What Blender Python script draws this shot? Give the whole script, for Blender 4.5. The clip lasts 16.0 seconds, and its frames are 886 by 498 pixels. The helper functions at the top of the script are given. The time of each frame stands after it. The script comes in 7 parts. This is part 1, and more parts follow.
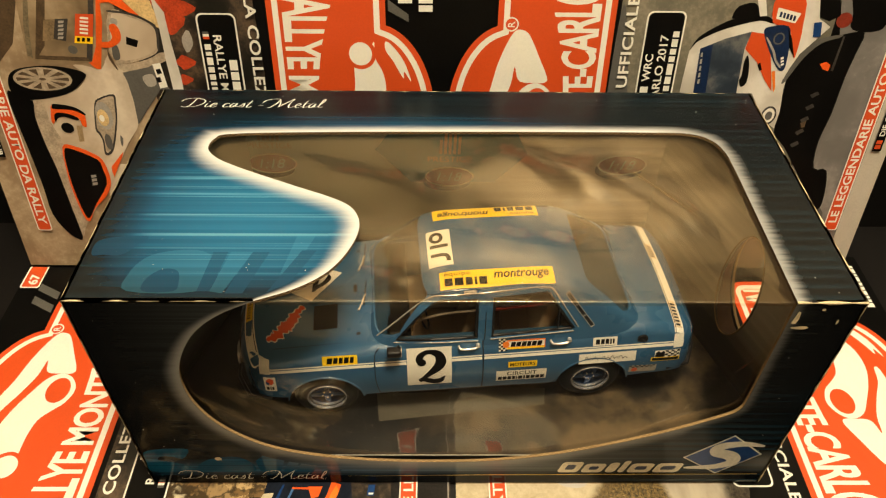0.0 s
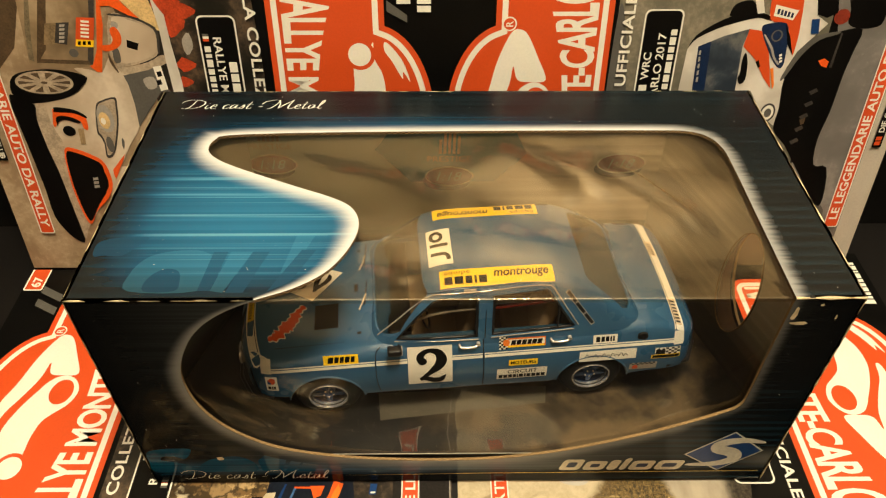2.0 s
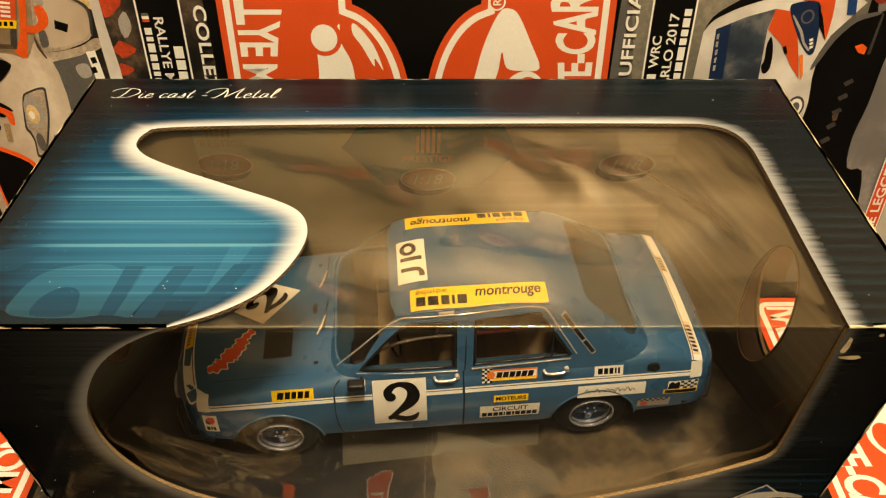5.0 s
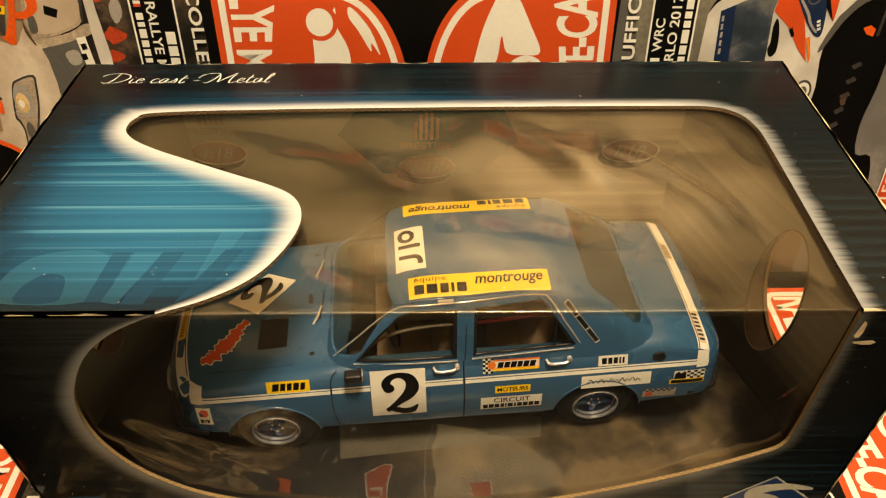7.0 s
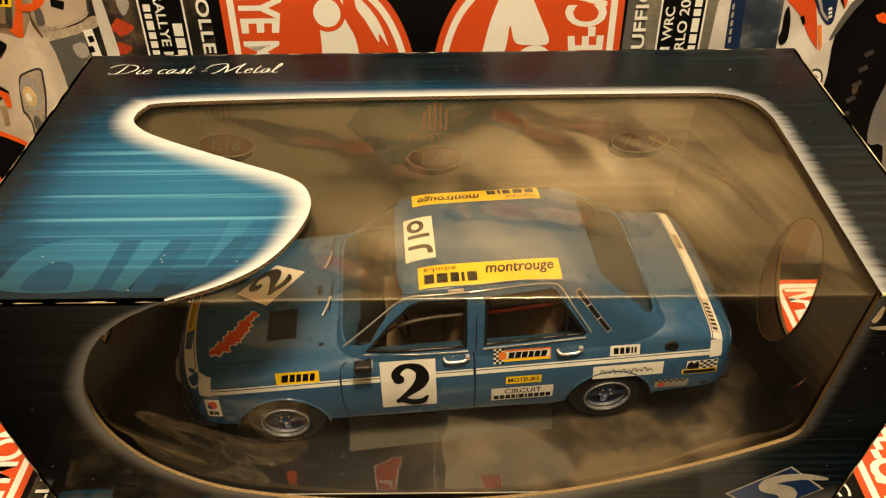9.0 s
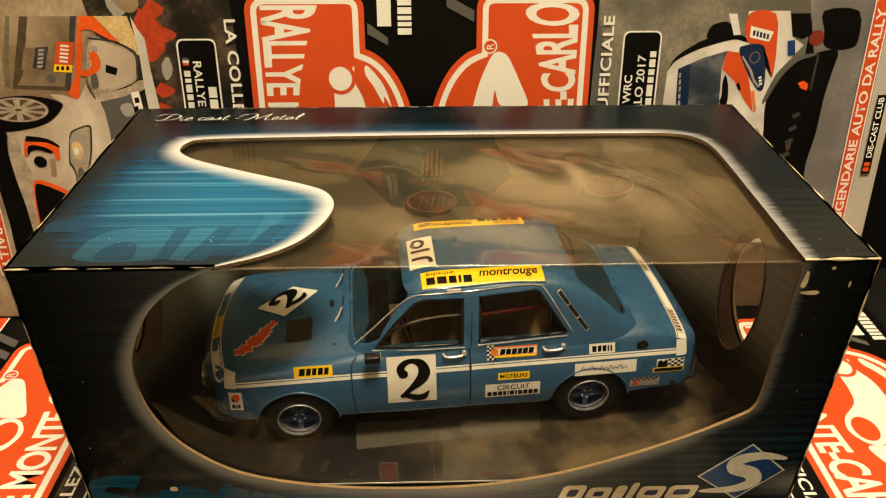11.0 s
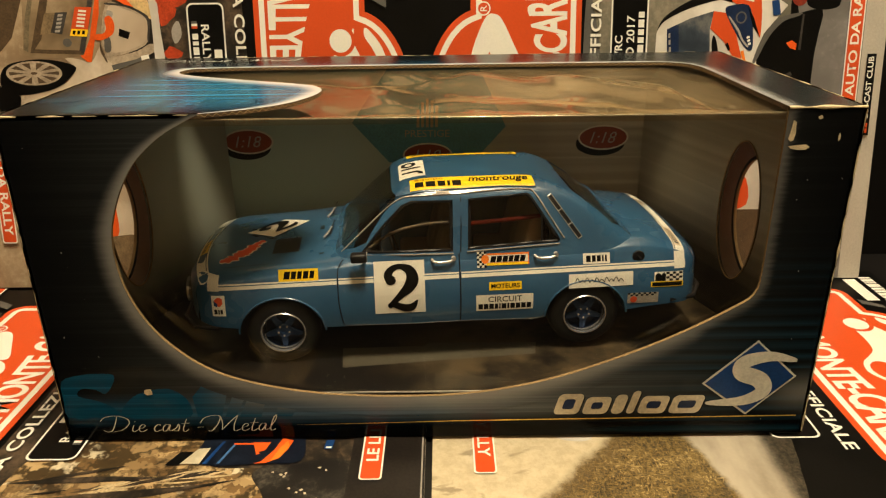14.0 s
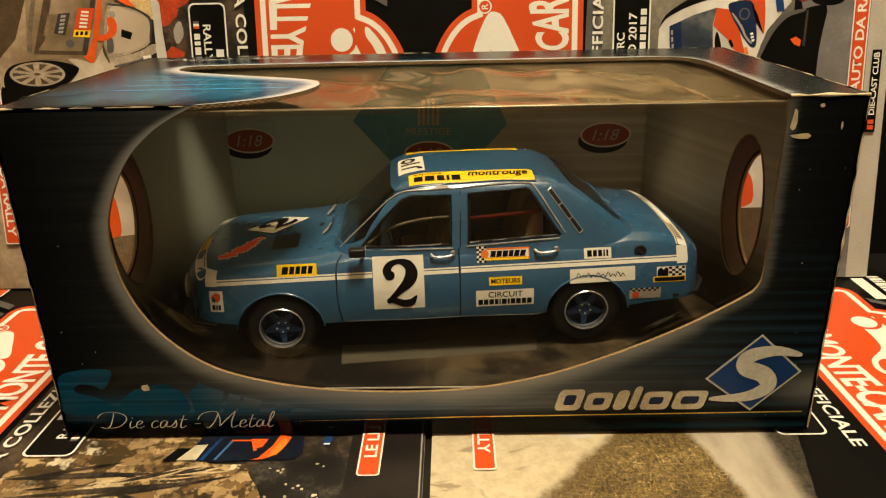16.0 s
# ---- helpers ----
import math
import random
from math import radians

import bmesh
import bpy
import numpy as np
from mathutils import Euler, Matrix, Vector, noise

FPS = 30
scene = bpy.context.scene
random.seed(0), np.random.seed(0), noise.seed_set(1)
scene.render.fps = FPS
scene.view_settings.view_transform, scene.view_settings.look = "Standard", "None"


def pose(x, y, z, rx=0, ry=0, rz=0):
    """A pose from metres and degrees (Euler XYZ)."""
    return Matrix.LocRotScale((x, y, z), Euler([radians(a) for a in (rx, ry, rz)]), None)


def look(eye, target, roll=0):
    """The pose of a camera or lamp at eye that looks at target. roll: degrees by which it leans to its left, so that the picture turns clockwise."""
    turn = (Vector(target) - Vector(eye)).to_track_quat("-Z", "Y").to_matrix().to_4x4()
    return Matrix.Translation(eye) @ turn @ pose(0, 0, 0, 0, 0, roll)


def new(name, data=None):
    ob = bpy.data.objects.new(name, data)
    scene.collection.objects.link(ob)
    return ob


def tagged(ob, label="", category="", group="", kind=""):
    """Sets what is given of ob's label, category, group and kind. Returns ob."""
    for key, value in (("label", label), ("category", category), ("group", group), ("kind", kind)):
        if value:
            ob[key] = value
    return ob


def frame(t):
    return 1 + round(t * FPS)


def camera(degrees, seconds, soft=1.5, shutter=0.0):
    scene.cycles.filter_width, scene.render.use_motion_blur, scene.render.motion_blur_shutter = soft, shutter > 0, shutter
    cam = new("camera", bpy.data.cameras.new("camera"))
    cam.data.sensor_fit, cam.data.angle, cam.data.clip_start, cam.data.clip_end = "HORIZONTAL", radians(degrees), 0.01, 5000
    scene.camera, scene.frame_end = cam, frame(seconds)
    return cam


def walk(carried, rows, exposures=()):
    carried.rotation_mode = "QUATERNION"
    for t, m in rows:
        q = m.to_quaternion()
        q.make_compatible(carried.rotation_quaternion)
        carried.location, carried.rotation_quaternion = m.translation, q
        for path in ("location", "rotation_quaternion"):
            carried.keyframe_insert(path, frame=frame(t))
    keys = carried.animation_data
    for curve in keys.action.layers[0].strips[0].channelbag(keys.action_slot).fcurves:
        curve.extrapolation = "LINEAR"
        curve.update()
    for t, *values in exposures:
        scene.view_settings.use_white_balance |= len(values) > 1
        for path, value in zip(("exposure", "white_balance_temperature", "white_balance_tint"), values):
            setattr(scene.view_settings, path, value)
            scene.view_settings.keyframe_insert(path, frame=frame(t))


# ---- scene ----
cam = camera(62.2, 16.0, 1.2)
PATH = [
    (0, (-0.0132, -0.1892, 0.3499), (-0.0092, 0.0268, 0.1417), 0.96),
    (0.5, (-0.0125, -0.1897, 0.3501), (-0.0097, 0.0270, 0.1427), 0.54),
    (1, (-0.0128, -0.1906, 0.3504), (-0.0102, 0.0255, 0.1424), 0.46),
    (1.5, (-0.0127, -0.1920, 0.3511), (-0.0095, 0.0257, 0.1446), 0.54),
    (2, (-0.0113, -0.1912, 0.3497), (-0.0088, 0.0254, 0.1421), 0.24),
    (2.5, (-0.0119, -0.1907, 0.3492), (-0.0091, 0.0257, 0.1415), 0.27),
    (3, (-0.0088, -0.1909, 0.3484), (-0.0061, 0.0263, 0.1415), 0.22),
    (3.5, (-0.0044, -0.1827, 0.3406), (-0.0003, 0.0361, 0.1353), 0.49),
    (4, (-0.0005, -0.1604, 0.3239), (0.0020, 0.0589, 0.1192), 0.35),
    (4.2, (0.0004, -0.1512, 0.3206), (0.0013, 0.0681, 0.1160), 0.15),
    (6.3, (0.0033, -0.1476, 0.3021), (0.0058, 0.0738, 0.0997), 0.31),
    (6.5, (0.0042, -0.1465, 0.3026), (0.0044, 0.0736, 0.0988), -0.26),
    (7, (0.0026, -0.1468, 0.3011), (0.0035, 0.0732, 0.0972), -0.18),
    (7.5, (0.0001, -0.1482, 0.3009), (0.0006, 0.0714, 0.0965), -0.08),
    (8, (-0.0004, -0.1478, 0.2997), (-0.0001, 0.0722, 0.0958), -0.25),
    (8.5, (-0.0007, -0.1475, 0.2978), (-0.0005, 0.0726, 0.0940), -0.49),
    (9, (0.0005, -0.1482, 0.2961), (-0.0005, 0.0722, 0.0925), -0.77),
    (9.5, (-0.0030, -0.1565, 0.2911), (-0.0008, 0.0678, 0.0919), -0.18),
    (9.7, (-0.0048, -0.1638, 0.2932), (-0.0015, 0.0624, 0.0962), 0.07),
    (11.8, (-0.0085, -0.2417, 0.2515), (0.0014, 0.0264, 0.1172), 0.27),
    (12, (-0.0079, -0.2459, 0.2392), (0.0024, 0.0248, 0.1104), 0.37),
    (12.5, (-0.0083, -0.2535, 0.2147), (0.0016, 0.0238, 0.1006), 0.02),
    (13, (-0.0062, -0.2563, 0.2017), (0.0001, 0.0205, 0.0862), -0.00),
    (13.5, (0.0015, -0.2580, 0.1958), (0.0027, 0.0201, 0.0833), -0.48),
    (14, (0.0054, -0.2597, 0.1925), (0.0044, 0.0181, 0.0792), -0.76),
    (14.5, (0.0106, -0.2590, 0.1886), (0.0079, 0.0187, 0.0751), -1.15),
    (15, (0.0117, -0.2591, 0.1863), (0.0087, 0.0190, 0.0736), -1.37),
    (15.5, (0.0091, -0.2598, 0.1849), (0.0057, 0.0193, 0.0748), -1.40),
    (16, (0.0097, -0.2598, 0.1848), (0.0049, 0.0197, 0.0758), -1.20),
]
walk(cam, [(t, look(eye, target, roll)) for t, eye, target, roll in PATH],
     [(0, 0, 6500, 10), (3.2, 0, 6500, 10), (4.6, 0, 6950, 13), (9.7, 0, 6950, 13), (11.6, 0, 6500, 10), (16, 0, 6500, 10)])

# ---- light: one warm room lamp overhead, unseen brown walls all round ----
scene.view_settings.exposure = 0.0
world = bpy.data.worlds.new("room_dark")
world.use_nodes = True
world.node_tree.nodes["Background"].inputs[0].default_value = (1.0, 0.8, 0.55, 1)
world.node_tree.nodes["Background"].inputs[1].default_value = 0.02
scene.world = world


def room_lamp(name, place, radius, power, colour):
    data = bpy.data.lights.new(name, "POINT")
    data.shadow_soft_size, data.energy, data.color = radius, power, colour
    ob = new(name, data)
    ob.location = place
    return ob


room_lamp("ceiling_lamp", (0.12, -0.22, 1.22), 0.12, 61.0, (0.98, 0.85, 0.61))

# ---- node and mesh helpers; lengths below are millimetres ----
MM = 0.001


class Nodes:
    """Short-hand for building a node material."""

    def __init__(self, name):
        self.mat = bpy.data.materials.new(name)
        self.mat.use_nodes = True
        self.tree = self.mat.node_tree
        self.bsdf = self.tree.nodes["Principled BSDF"]
        self.coord = self.tree.nodes.new("ShaderNodeTexCoord")

    def put(self, socket, value):
        if hasattr(value, "is_output"):
            self.tree.links.new(value, socket)
        elif isinstance(value, (tuple, list)) and len(value) == 3 and socket.type == "RGBA":
            socket.default_value = (*value, 1)
        else:
            socket.default_value = value

    def math(self, op, a, b=0.0, clamp=False):
        n = self.tree.nodes.new("ShaderNodeMath")
        n.operation, n.use_clamp = op, clamp
        self.put(n.inputs[0], a), self.put(n.inputs[1], b)
        return n.outputs[0]

    def mix(self, f, a, b):
        n = self.tree.nodes.new("ShaderNodeMix")
        n.data_type = "RGBA"
        self.put(n.inputs[0], f), self.put(n.inputs[6], a), self.put(n.inputs[7], b)
        return n.outputs[2]

    def noise(self, scale, detail=3.0, rough=0.55, vector=None, distortion=0.0):
        n = self.tree.nodes.new("ShaderNodeTexNoise")
        n.inputs["Scale"].default_value, n.inputs["Detail"].default_value = scale, detail
        n.inputs["Roughness"].default_value, n.inputs["Distortion"].default_value = rough, distortion
        self.put(n.inputs["Vector"], vector or self.coord.outputs["Object"])
        return n.outputs[0]

    def axes(self, unit=1000.0):
        n = self.tree.nodes.new("ShaderNodeSeparateXYZ")
        self.put(n.inputs[0], self.coord.outputs["Object"])
        return [self.math("MULTIPLY", o, unit) for o in n.outputs]

    def scaled(self, x, y, z):
        n = self.tree.nodes.new("ShaderNodeMapping")
        n.inputs["Scale"].default_value = (x, y, z)
        self.put(n.inputs[0], self.coord.outputs["Object"])
        return n.outputs[0]

    def ramp(self, f, lo, hi):
        n = self.tree.nodes.new("ShaderNodeMapRange")
        n.interpolation_type = "SMOOTHSTEP"
        self.put(n.inputs[0], f)
        n.inputs[1].default_value, n.inputs[2].default_value = lo, hi
        return n.outputs[0]

    def bell(self, x, centre, width):
        d = self.math("DIVIDE", self.math("SUBTRACT", x, centre), width)
        return self.math("POWER", 2.718, self.math("MULTIPLY", self.math("MULTIPLY", d, d), -1.0))

    def bump(self, height, strength, distance):
        n = self.tree.nodes.new("ShaderNodeBump")
        n.inputs["Strength"].default_value, n.inputs["Distance"].default_value = strength, distance
        self.put(n.inputs["Height"], height)
        self.put(self.bsdf.inputs["Normal"], n.outputs[0])

    def finish(self, colour, rough=0.4, metal=0.0, coat=0.0, gloss=0.32):
        self.put(self.bsdf.inputs["Base Color"], colour)
        self.put(self.bsdf.inputs["Roughness"], rough)
        self.bsdf.inputs["Metallic"].default_value = metal
        self.bsdf.inputs["Coat Weight"].default_value = coat
        self.bsdf.inputs["Coat Roughness"].default_value = 0.12
        self.bsdf.inputs["Specular IOR Level"].default_value = gloss
        return self.mat


def simple(name, colour, rough=0.4, metal=0.0, spread=0.12, grain=900.0, blot=40.0, relief=0.02, coat=0.0):
    """A surface with fine grain, wide blotches and slight relief."""
    n = Nodes(name)
    fine, wide = n.noise(grain, 2.0), n.noise(blot, 3.0)
    f = n.math("ADD", n.math("MULTIPLY", fine, 0.5), n.math("MULTIPLY", wide, 0.5))
    lo, hi = [c * (1 - spread) for c in colour], [min(1.0, c * (1 + spread)) for c in colour]
    n.bump(fine, relief, 0.0005)
    r = n.math("ADD", rough - 0.06, n.math("MULTIPLY", wide, 0.12))
    return n.finish(n.mix(n.ramp(f, 0.3, 0.7), tuple(lo), tuple(hi)), r, metal, coat)


def part(name, bm, material, parent=None, label="", smooth=None, recalc=True):
    """Links a bmesh in millimetres as one mesh object under a thing or a part."""
    if recalc:
        bmesh.ops.recalc_face_normals(bm, faces=bm.faces)
    bmesh.ops.scale(bm, vec=(MM, MM, MM), verts=bm.verts)
    me = bpy.data.meshes.new(name)
    bm.to_mesh(me)
    bm.free()
    for m in material if isinstance(material, (list, tuple)) else [material]:
        me.materials.append(m)
    if smooth is not None:
        me.shade_smooth()
        me.set_sharp_from_angle(angle=radians(smooth))
    ob = new(name, me)
    ob.parent = parent
    if label:
        ob["label"] = label
    if name.endswith(("bars", "squares")):
        ob["kind"] = "stuff"
    return ob


def thing(name, m, label, category, group=""):
    ob = new(name)
    ob.empty_display_size = 0.01
    ob.matrix_world = m
    return tagged(ob, label, category, group)


def frame_of(origin, ax, ay, az):
    m = Matrix.Identity(4)
    for i, a in enumerate((ax, ay, az)):
        for k in range(3):
            m[k][i] = a[k]
    for k in range(3):
        m[k][3] = origin[k] * MM
    return m


def poly(bm, pts, z=0.0, mat=0, lift=None):
    """A flat shape from its outline; lift turns (x, y) into a place in space."""
    vs = [bm.verts.new(lift(x, y) if lift else (x, y, z)) for x, y in pts]
    fa = bm.faces.new(vs)
    fa.material_index = mat
    fa.normal_update()
    made = bmesh.ops.triangulate(bm, faces=[fa])
    return made["faces"]


def flat(pts, z=0.0, lift=None):
    bm = bmesh.new()
    poly(bm, pts, z, 0, lift)
    return bm


def slab(pts, z0, z1):
    """An outline in x, y with thickness from z0 to z1."""
    bm = bmesh.new()
    n = len(pts)
    lo = [bm.verts.new((x, y, z0)) for x, y in pts]
    hi = [bm.verts.new((x, y, z1)) for x, y in pts]
    fs = [bm.faces.new(hi), bm.faces.new(lo[::-1])]
    for i in range(n):
        bm.faces.new((lo[i], lo[(i + 1) % n], hi[(i + 1) % n], hi[i]))
    bm.normal_update()
    bmesh.ops.triangulate(bm, faces=fs)
    return bm


def box(x0, x1, y0, y1, z0, z1, bevel=0.0, seg=2):
    bm = bmesh.new()
    bmesh.ops.create_cube(bm, size=1.0)
    for v in bm.verts:
        v.co = ((x0, x1)[v.co.x > 0], (y0, y1)[v.co.y > 0], (z0, z1)[v.co.z > 0])
    if bevel:
        bmesh.ops.bevel(bm, geom=bm.edges[:], offset=bevel, segments=seg, profile=0.6, affect="EDGES")
    return bm


def oval(cx, cy, rx, ry, n=32, a0=0.0, a1=360.0):
    full = abs(a1 - a0) >= 360
    return [(cx + rx * math.cos(radians(a)), cy + ry * math.sin(radians(a))) for a in np.linspace(a0, a1, n + (0 if not full else 1))[: n if full else None]]


def round_rect(x0, x1, y0, y1, r, n=6):
    out = []
    for cx, cy, a in ((x1 - r, y1 - r, 0), (x0 + r, y1 - r, 90), (x0 + r, y0 + r, 180), (x1 - r, y0 + r, 270)):
        out += oval(cx, cy, r, r, n, a, a + 90)
    return out


def inset(pts, d):
    """The outline moved inwards by d (outwards: minus)."""
    out, n = [], len(pts)
    area = sum(pts[i][0] * pts[(i + 1) % n][1] - pts[(i + 1) % n][0] * pts[i][1] for i in range(n))
    sign = 1 if area > 0 else -1
    for i in range(n):
        a, b, c = Vector(pts[i - 1]), Vector(pts[i]), Vector(pts[(i + 1) % n])
        u, v = (b - a).normalized(), (c - b).normalized()
        nrm = Vector((-u.y - v.y, u.x + v.x)) * sign
        k = max(0.5, (nrm.length / 2) ** 2)
        out.append(tuple(b + nrm / 2 * d / k))
    return out


def smooth_line(pts, per=8, closed=False):
    """A Catmull-Rom curve through the points."""
    out, n = [], len(pts)
    get = (lambda i: pts[i % n]) if closed else (lambda i: pts[min(max(i, 0), n - 1)])
    for i in range(n if closed else n - 1):
        p0, p1, p2, p3 = (np.array(get(i + k), float) for k in (-1, 0, 1, 2))
        for t in np.arange(per) / per:
            out.append(tuple(0.5 * (2 * p1 + (p2 - p0) * t + (2 * p0 - 5 * p1 + 4 * p2 - p3) * t**2 + (3 * p1 - p0 - 3 * p2 + p3) * t**3)))
    if not closed:
        out.append(tuple(map(float, pts[-1])))
    return out


def ribbon(path, width, z=0.0, lift=None):
    """A flat line of even width along a path in x, y."""
    bm, rows = bmesh.new(), []
    for i, p in enumerate(path):
        d = Vector(path[min(i + 1, len(path) - 1)]) - Vector(path[max(i - 1, 0)])
        d = d.normalized() if d.length > 1e-9 else Vector((1, 0))
        s = Vector((-d.y, d.x)) * width / 2
        rows.append([bm.verts.new(lift(*q) if lift else (*q, z)) for q in (Vector(p) + s, Vector(p) - s)])
    for a, b in zip(rows, rows[1:]):
        bm.faces.new((a[0], a[1], b[1], b[0]))
    return bm


def tube(path, r, n=8, caps=True):
    """A round bar along a path in space."""
    bm, rings = bmesh.new(), []
    for i, p in enumerate(path):
        d = (Vector(path[min(i + 1, len(path) - 1)]) - Vector(path[max(i - 1, 0)])).normalized()
        side = d.cross(Vector((0, 0, 1)) if abs(d.z) < 0.9 else Vector((0, 1, 0))).normalized()
        up = side.cross(d)
        rings.append([bm.verts.new(Vector(p) + r * (math.cos(a) * side + math.sin(a) * up)) for a in np.linspace(0, 2 * math.pi, n, endpoint=False)])
    for a, b in zip(rings, rings[1:]):
        for i in range(n):
            bm.faces.new((a[i], a[(i + 1) % n], b[(i + 1) % n], b[i]))
    if caps:
        bm.faces.new(rings[0][::-1]), bm.faces.new(rings[-1])
    return bm


def lettering(words, x0, x1, y0, y1, z=0.0, shear=0.0, heavy=0.0, spacing=1.0, lift=None, bend=None):
    """Words in the built-in font, fitted into a rectangle."""
    cu = bpy.data.curves.new("words", "FONT")
    cu.body, cu.shear, cu.offset, cu.space_character, cu.resolution_u = words, shear, heavy, spacing, 4
    ob = new("words", cu)
    dg = bpy.context.evaluated_depsgraph_get()
    me = bpy.data.meshes.new_from_object(ob.evaluated_get(dg))
    bm = bmesh.new()
    bm.from_mesh(me)
    bpy.data.objects.remove(ob), bpy.data.meshes.remove(me), bpy.data.curves.remove(cu)
    xs, ys = [v.co.x for v in bm.verts], [v.co.y for v in bm.verts]
    ax, ay = min(xs), min(ys)
    kx, ky = (x1 - x0) / (max(xs) - ax), (y1 - y0) / (max(ys) - ay)
    for v in bm.verts:
        x, y = x0 + (v.co.x - ax) * kx, y0 + (v.co.y - ay) * ky
        if bend:
            x, y = bend(x, y)
        v.co = lift(x, y) if lift else (x, y, z)
    return bm


def bars(x0, x1, y0, y1, widths, gap=0.25, slant=0.0, z=0.0, lift=None):
    """A row of plain bars that stands for writing."""
    bm = bmesh.new()
    total = sum(widths) + gap * (len(widths) - 1)
    x = x0
    k = (x1 - x0) / total
    for w in widths:
        q = [(x, y0), (x + w * k, y0), (x + w * k + slant, y1), (x + slant, y1)]
        poly(bm, q, z, 0, lift)
        x += (w + gap) * k
    return bm


def joined(*bms):
    out = bmesh.new()
    for b in bms:
        me = bpy.data.meshes.new("join")
        b.to_mesh(me)
        out.from_mesh(me)
        bpy.data.meshes.remove(me)
        b.free()
    return out


def carve(bm, cutters, op="DIFFERENCE"):
    """bm with the cutters taken away from it (or kept alone)."""
    def temp(b):
        me = bpy.data.meshes.new("temp")
        bmesh.ops.recalc_face_normals(b, faces=b.faces)
        b.to_mesh(me)
        b.free()
        return new("temp", me)

    ob = temp(bm)
    tools = [temp(c) for c in cutters]
    for c in tools:
        mod = ob.modifiers.new("cut", "BOOLEAN")
        mod.operation, mod.object, mod.solver = op, c, "EXACT"
    me = bpy.data.meshes.new_from_object(ob.evaluated_get(bpy.context.evaluated_depsgraph_get()))
    out = bmesh.new()
    out.from_mesh(me)
    bpy.data.meshes.remove(me)
    for o in (ob, *tools):
        d = o.data
        bpy.data.objects.remove(o), bpy.data.meshes.remove(d)
    return out


# ---- materials ----
M_TABLE = simple("black_table", (0.006, 0.005, 0.0045), 0.45, spread=0.3, blot=12)
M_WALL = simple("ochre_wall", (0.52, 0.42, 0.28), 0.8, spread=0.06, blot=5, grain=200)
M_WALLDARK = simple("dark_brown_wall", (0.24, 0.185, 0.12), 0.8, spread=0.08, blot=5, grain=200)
M_CEIL = simple("white_ceiling", (0.80, 0.77, 0.70), 0.85, spread=0.04, blot=4, grain=200)
M_BOARD = simple("black_board", (0.004, 0.0036, 0.0032), 0.6, spread=0.3, blot=10)
M_BOARD.node_tree.nodes["Principled BSDF"].inputs["Specular IOR Level"].default_value = 0.15
M_RED = simple("red_print", (0.62, 0.075, 0.015), 0.34, spread=0.05, coat=0.15)
M_CREAM = simple("white_print", (0.80, 0.77, 0.68), 0.34, spread=0.04, coat=0.25)
M_BLACK = simple("black_print", (0.0032, 0.0030, 0.0028), 0.34, spread=0.35)
M_BLACK.node_tree.nodes["Principled BSDF"].inputs["Specular IOR Level"].default_value = 0.14
M_GREY = simple("grey_print", (0.10, 0.095, 0.085), 0.36, spread=0.15)
M_MIDGREY = simple("pale_grey_print", (0.34, 0.31, 0.27), 0.36, spread=0.15)
M_PAPER = simple("paper_edge", (0.70, 0.66, 0.57), 0.8, spread=0.12, grain=2500)
M_SILVER = simple("silver_print", (0.62, 0.58, 0.48), 0.32, spread=0.15, blot=90)
M_YELLOW = simple("yellow_print", (0.86, 0.56, 0.012), 0.34, spread=0.06)
M_GOLDLINE = simple("gold_foil_line", (0.70, 0.46, 0.09), 0.3, 0.4, spread=0.3, blot=60)
M_SILVERINK = simple("silver_foil_print", (0.66, 0.60, 0.48), 0.34, 0.55, spread=0.2, blot=90)
M_ORANGE = simple("orange_print", (0.80, 0.20, 0.02), 0.36, spread=0.12)
M_NAVY = simple("navy_print", (0.008, 0.020, 0.060), 0.3, spread=0.25)
M_BLUEPRINT = simple("blue_print", (0.010, 0.045, 0.16), 0.3, spread=0.2)
M_COAT = simple("red_coat_print", (0.42, 0.05, 0.015), 0.36, spread=0.35, blot=180)
M_OLIVE = simple("olive_shade_print", (0.16, 0.125, 0.075), 0.36, spread=0.3, blot=120)
M_BROWN = simple("brown_shade_print", (0.085, 0.055, 0.03), 0.36, spread=0.3, blot=120)
M_GOLD = simple("pale_gold_print", (0.62, 0.44, 0.20), 0.36, spread=0.25, blot=90)
M_GOLDDARK = simple("dull_gold_print", (0.30, 0.21, 0.11), 0.36, spread=0.3, blot=90)
M_DARKGREY = simple("dark_grey_print", (0.045, 0.040, 0.036), 0.36, spread=0.3, blot=120)
M_BRICKRED = simple("dark_red_print", (0.20, 0.028, 0.014), 0.36, spread=0.3, blot=120)
M_MARGIN = simple("pale_margin_print", (0.46, 0.42, 0.35), 0.36, spread=0.1)
M_TANGREY = simple("tan_grey_print", (0.40, 0.32, 0.23), 0.36, spread=0.3, blot=150)
M_BROWNSHADE = simple("brown_patch_print", (0.20, 0.14, 0.075), 0.36, spread=0.35, blot=200)
M_STICKER = simple("sticker_white", (0.74, 0.71, 0.62), 0.42, spread=0.06)
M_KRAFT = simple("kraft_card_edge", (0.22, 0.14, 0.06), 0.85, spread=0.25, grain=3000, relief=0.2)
# copy of the kraft edge with shade in its colour, for the lid
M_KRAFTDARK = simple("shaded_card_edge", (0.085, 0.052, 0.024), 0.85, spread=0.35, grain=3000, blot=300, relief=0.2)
M_KRAFTLIGHT = simple("torn_card", (0.62, 0.50, 0.30), 0.9, spread=0.3, grain=2500, blot=300, relief=0.3)
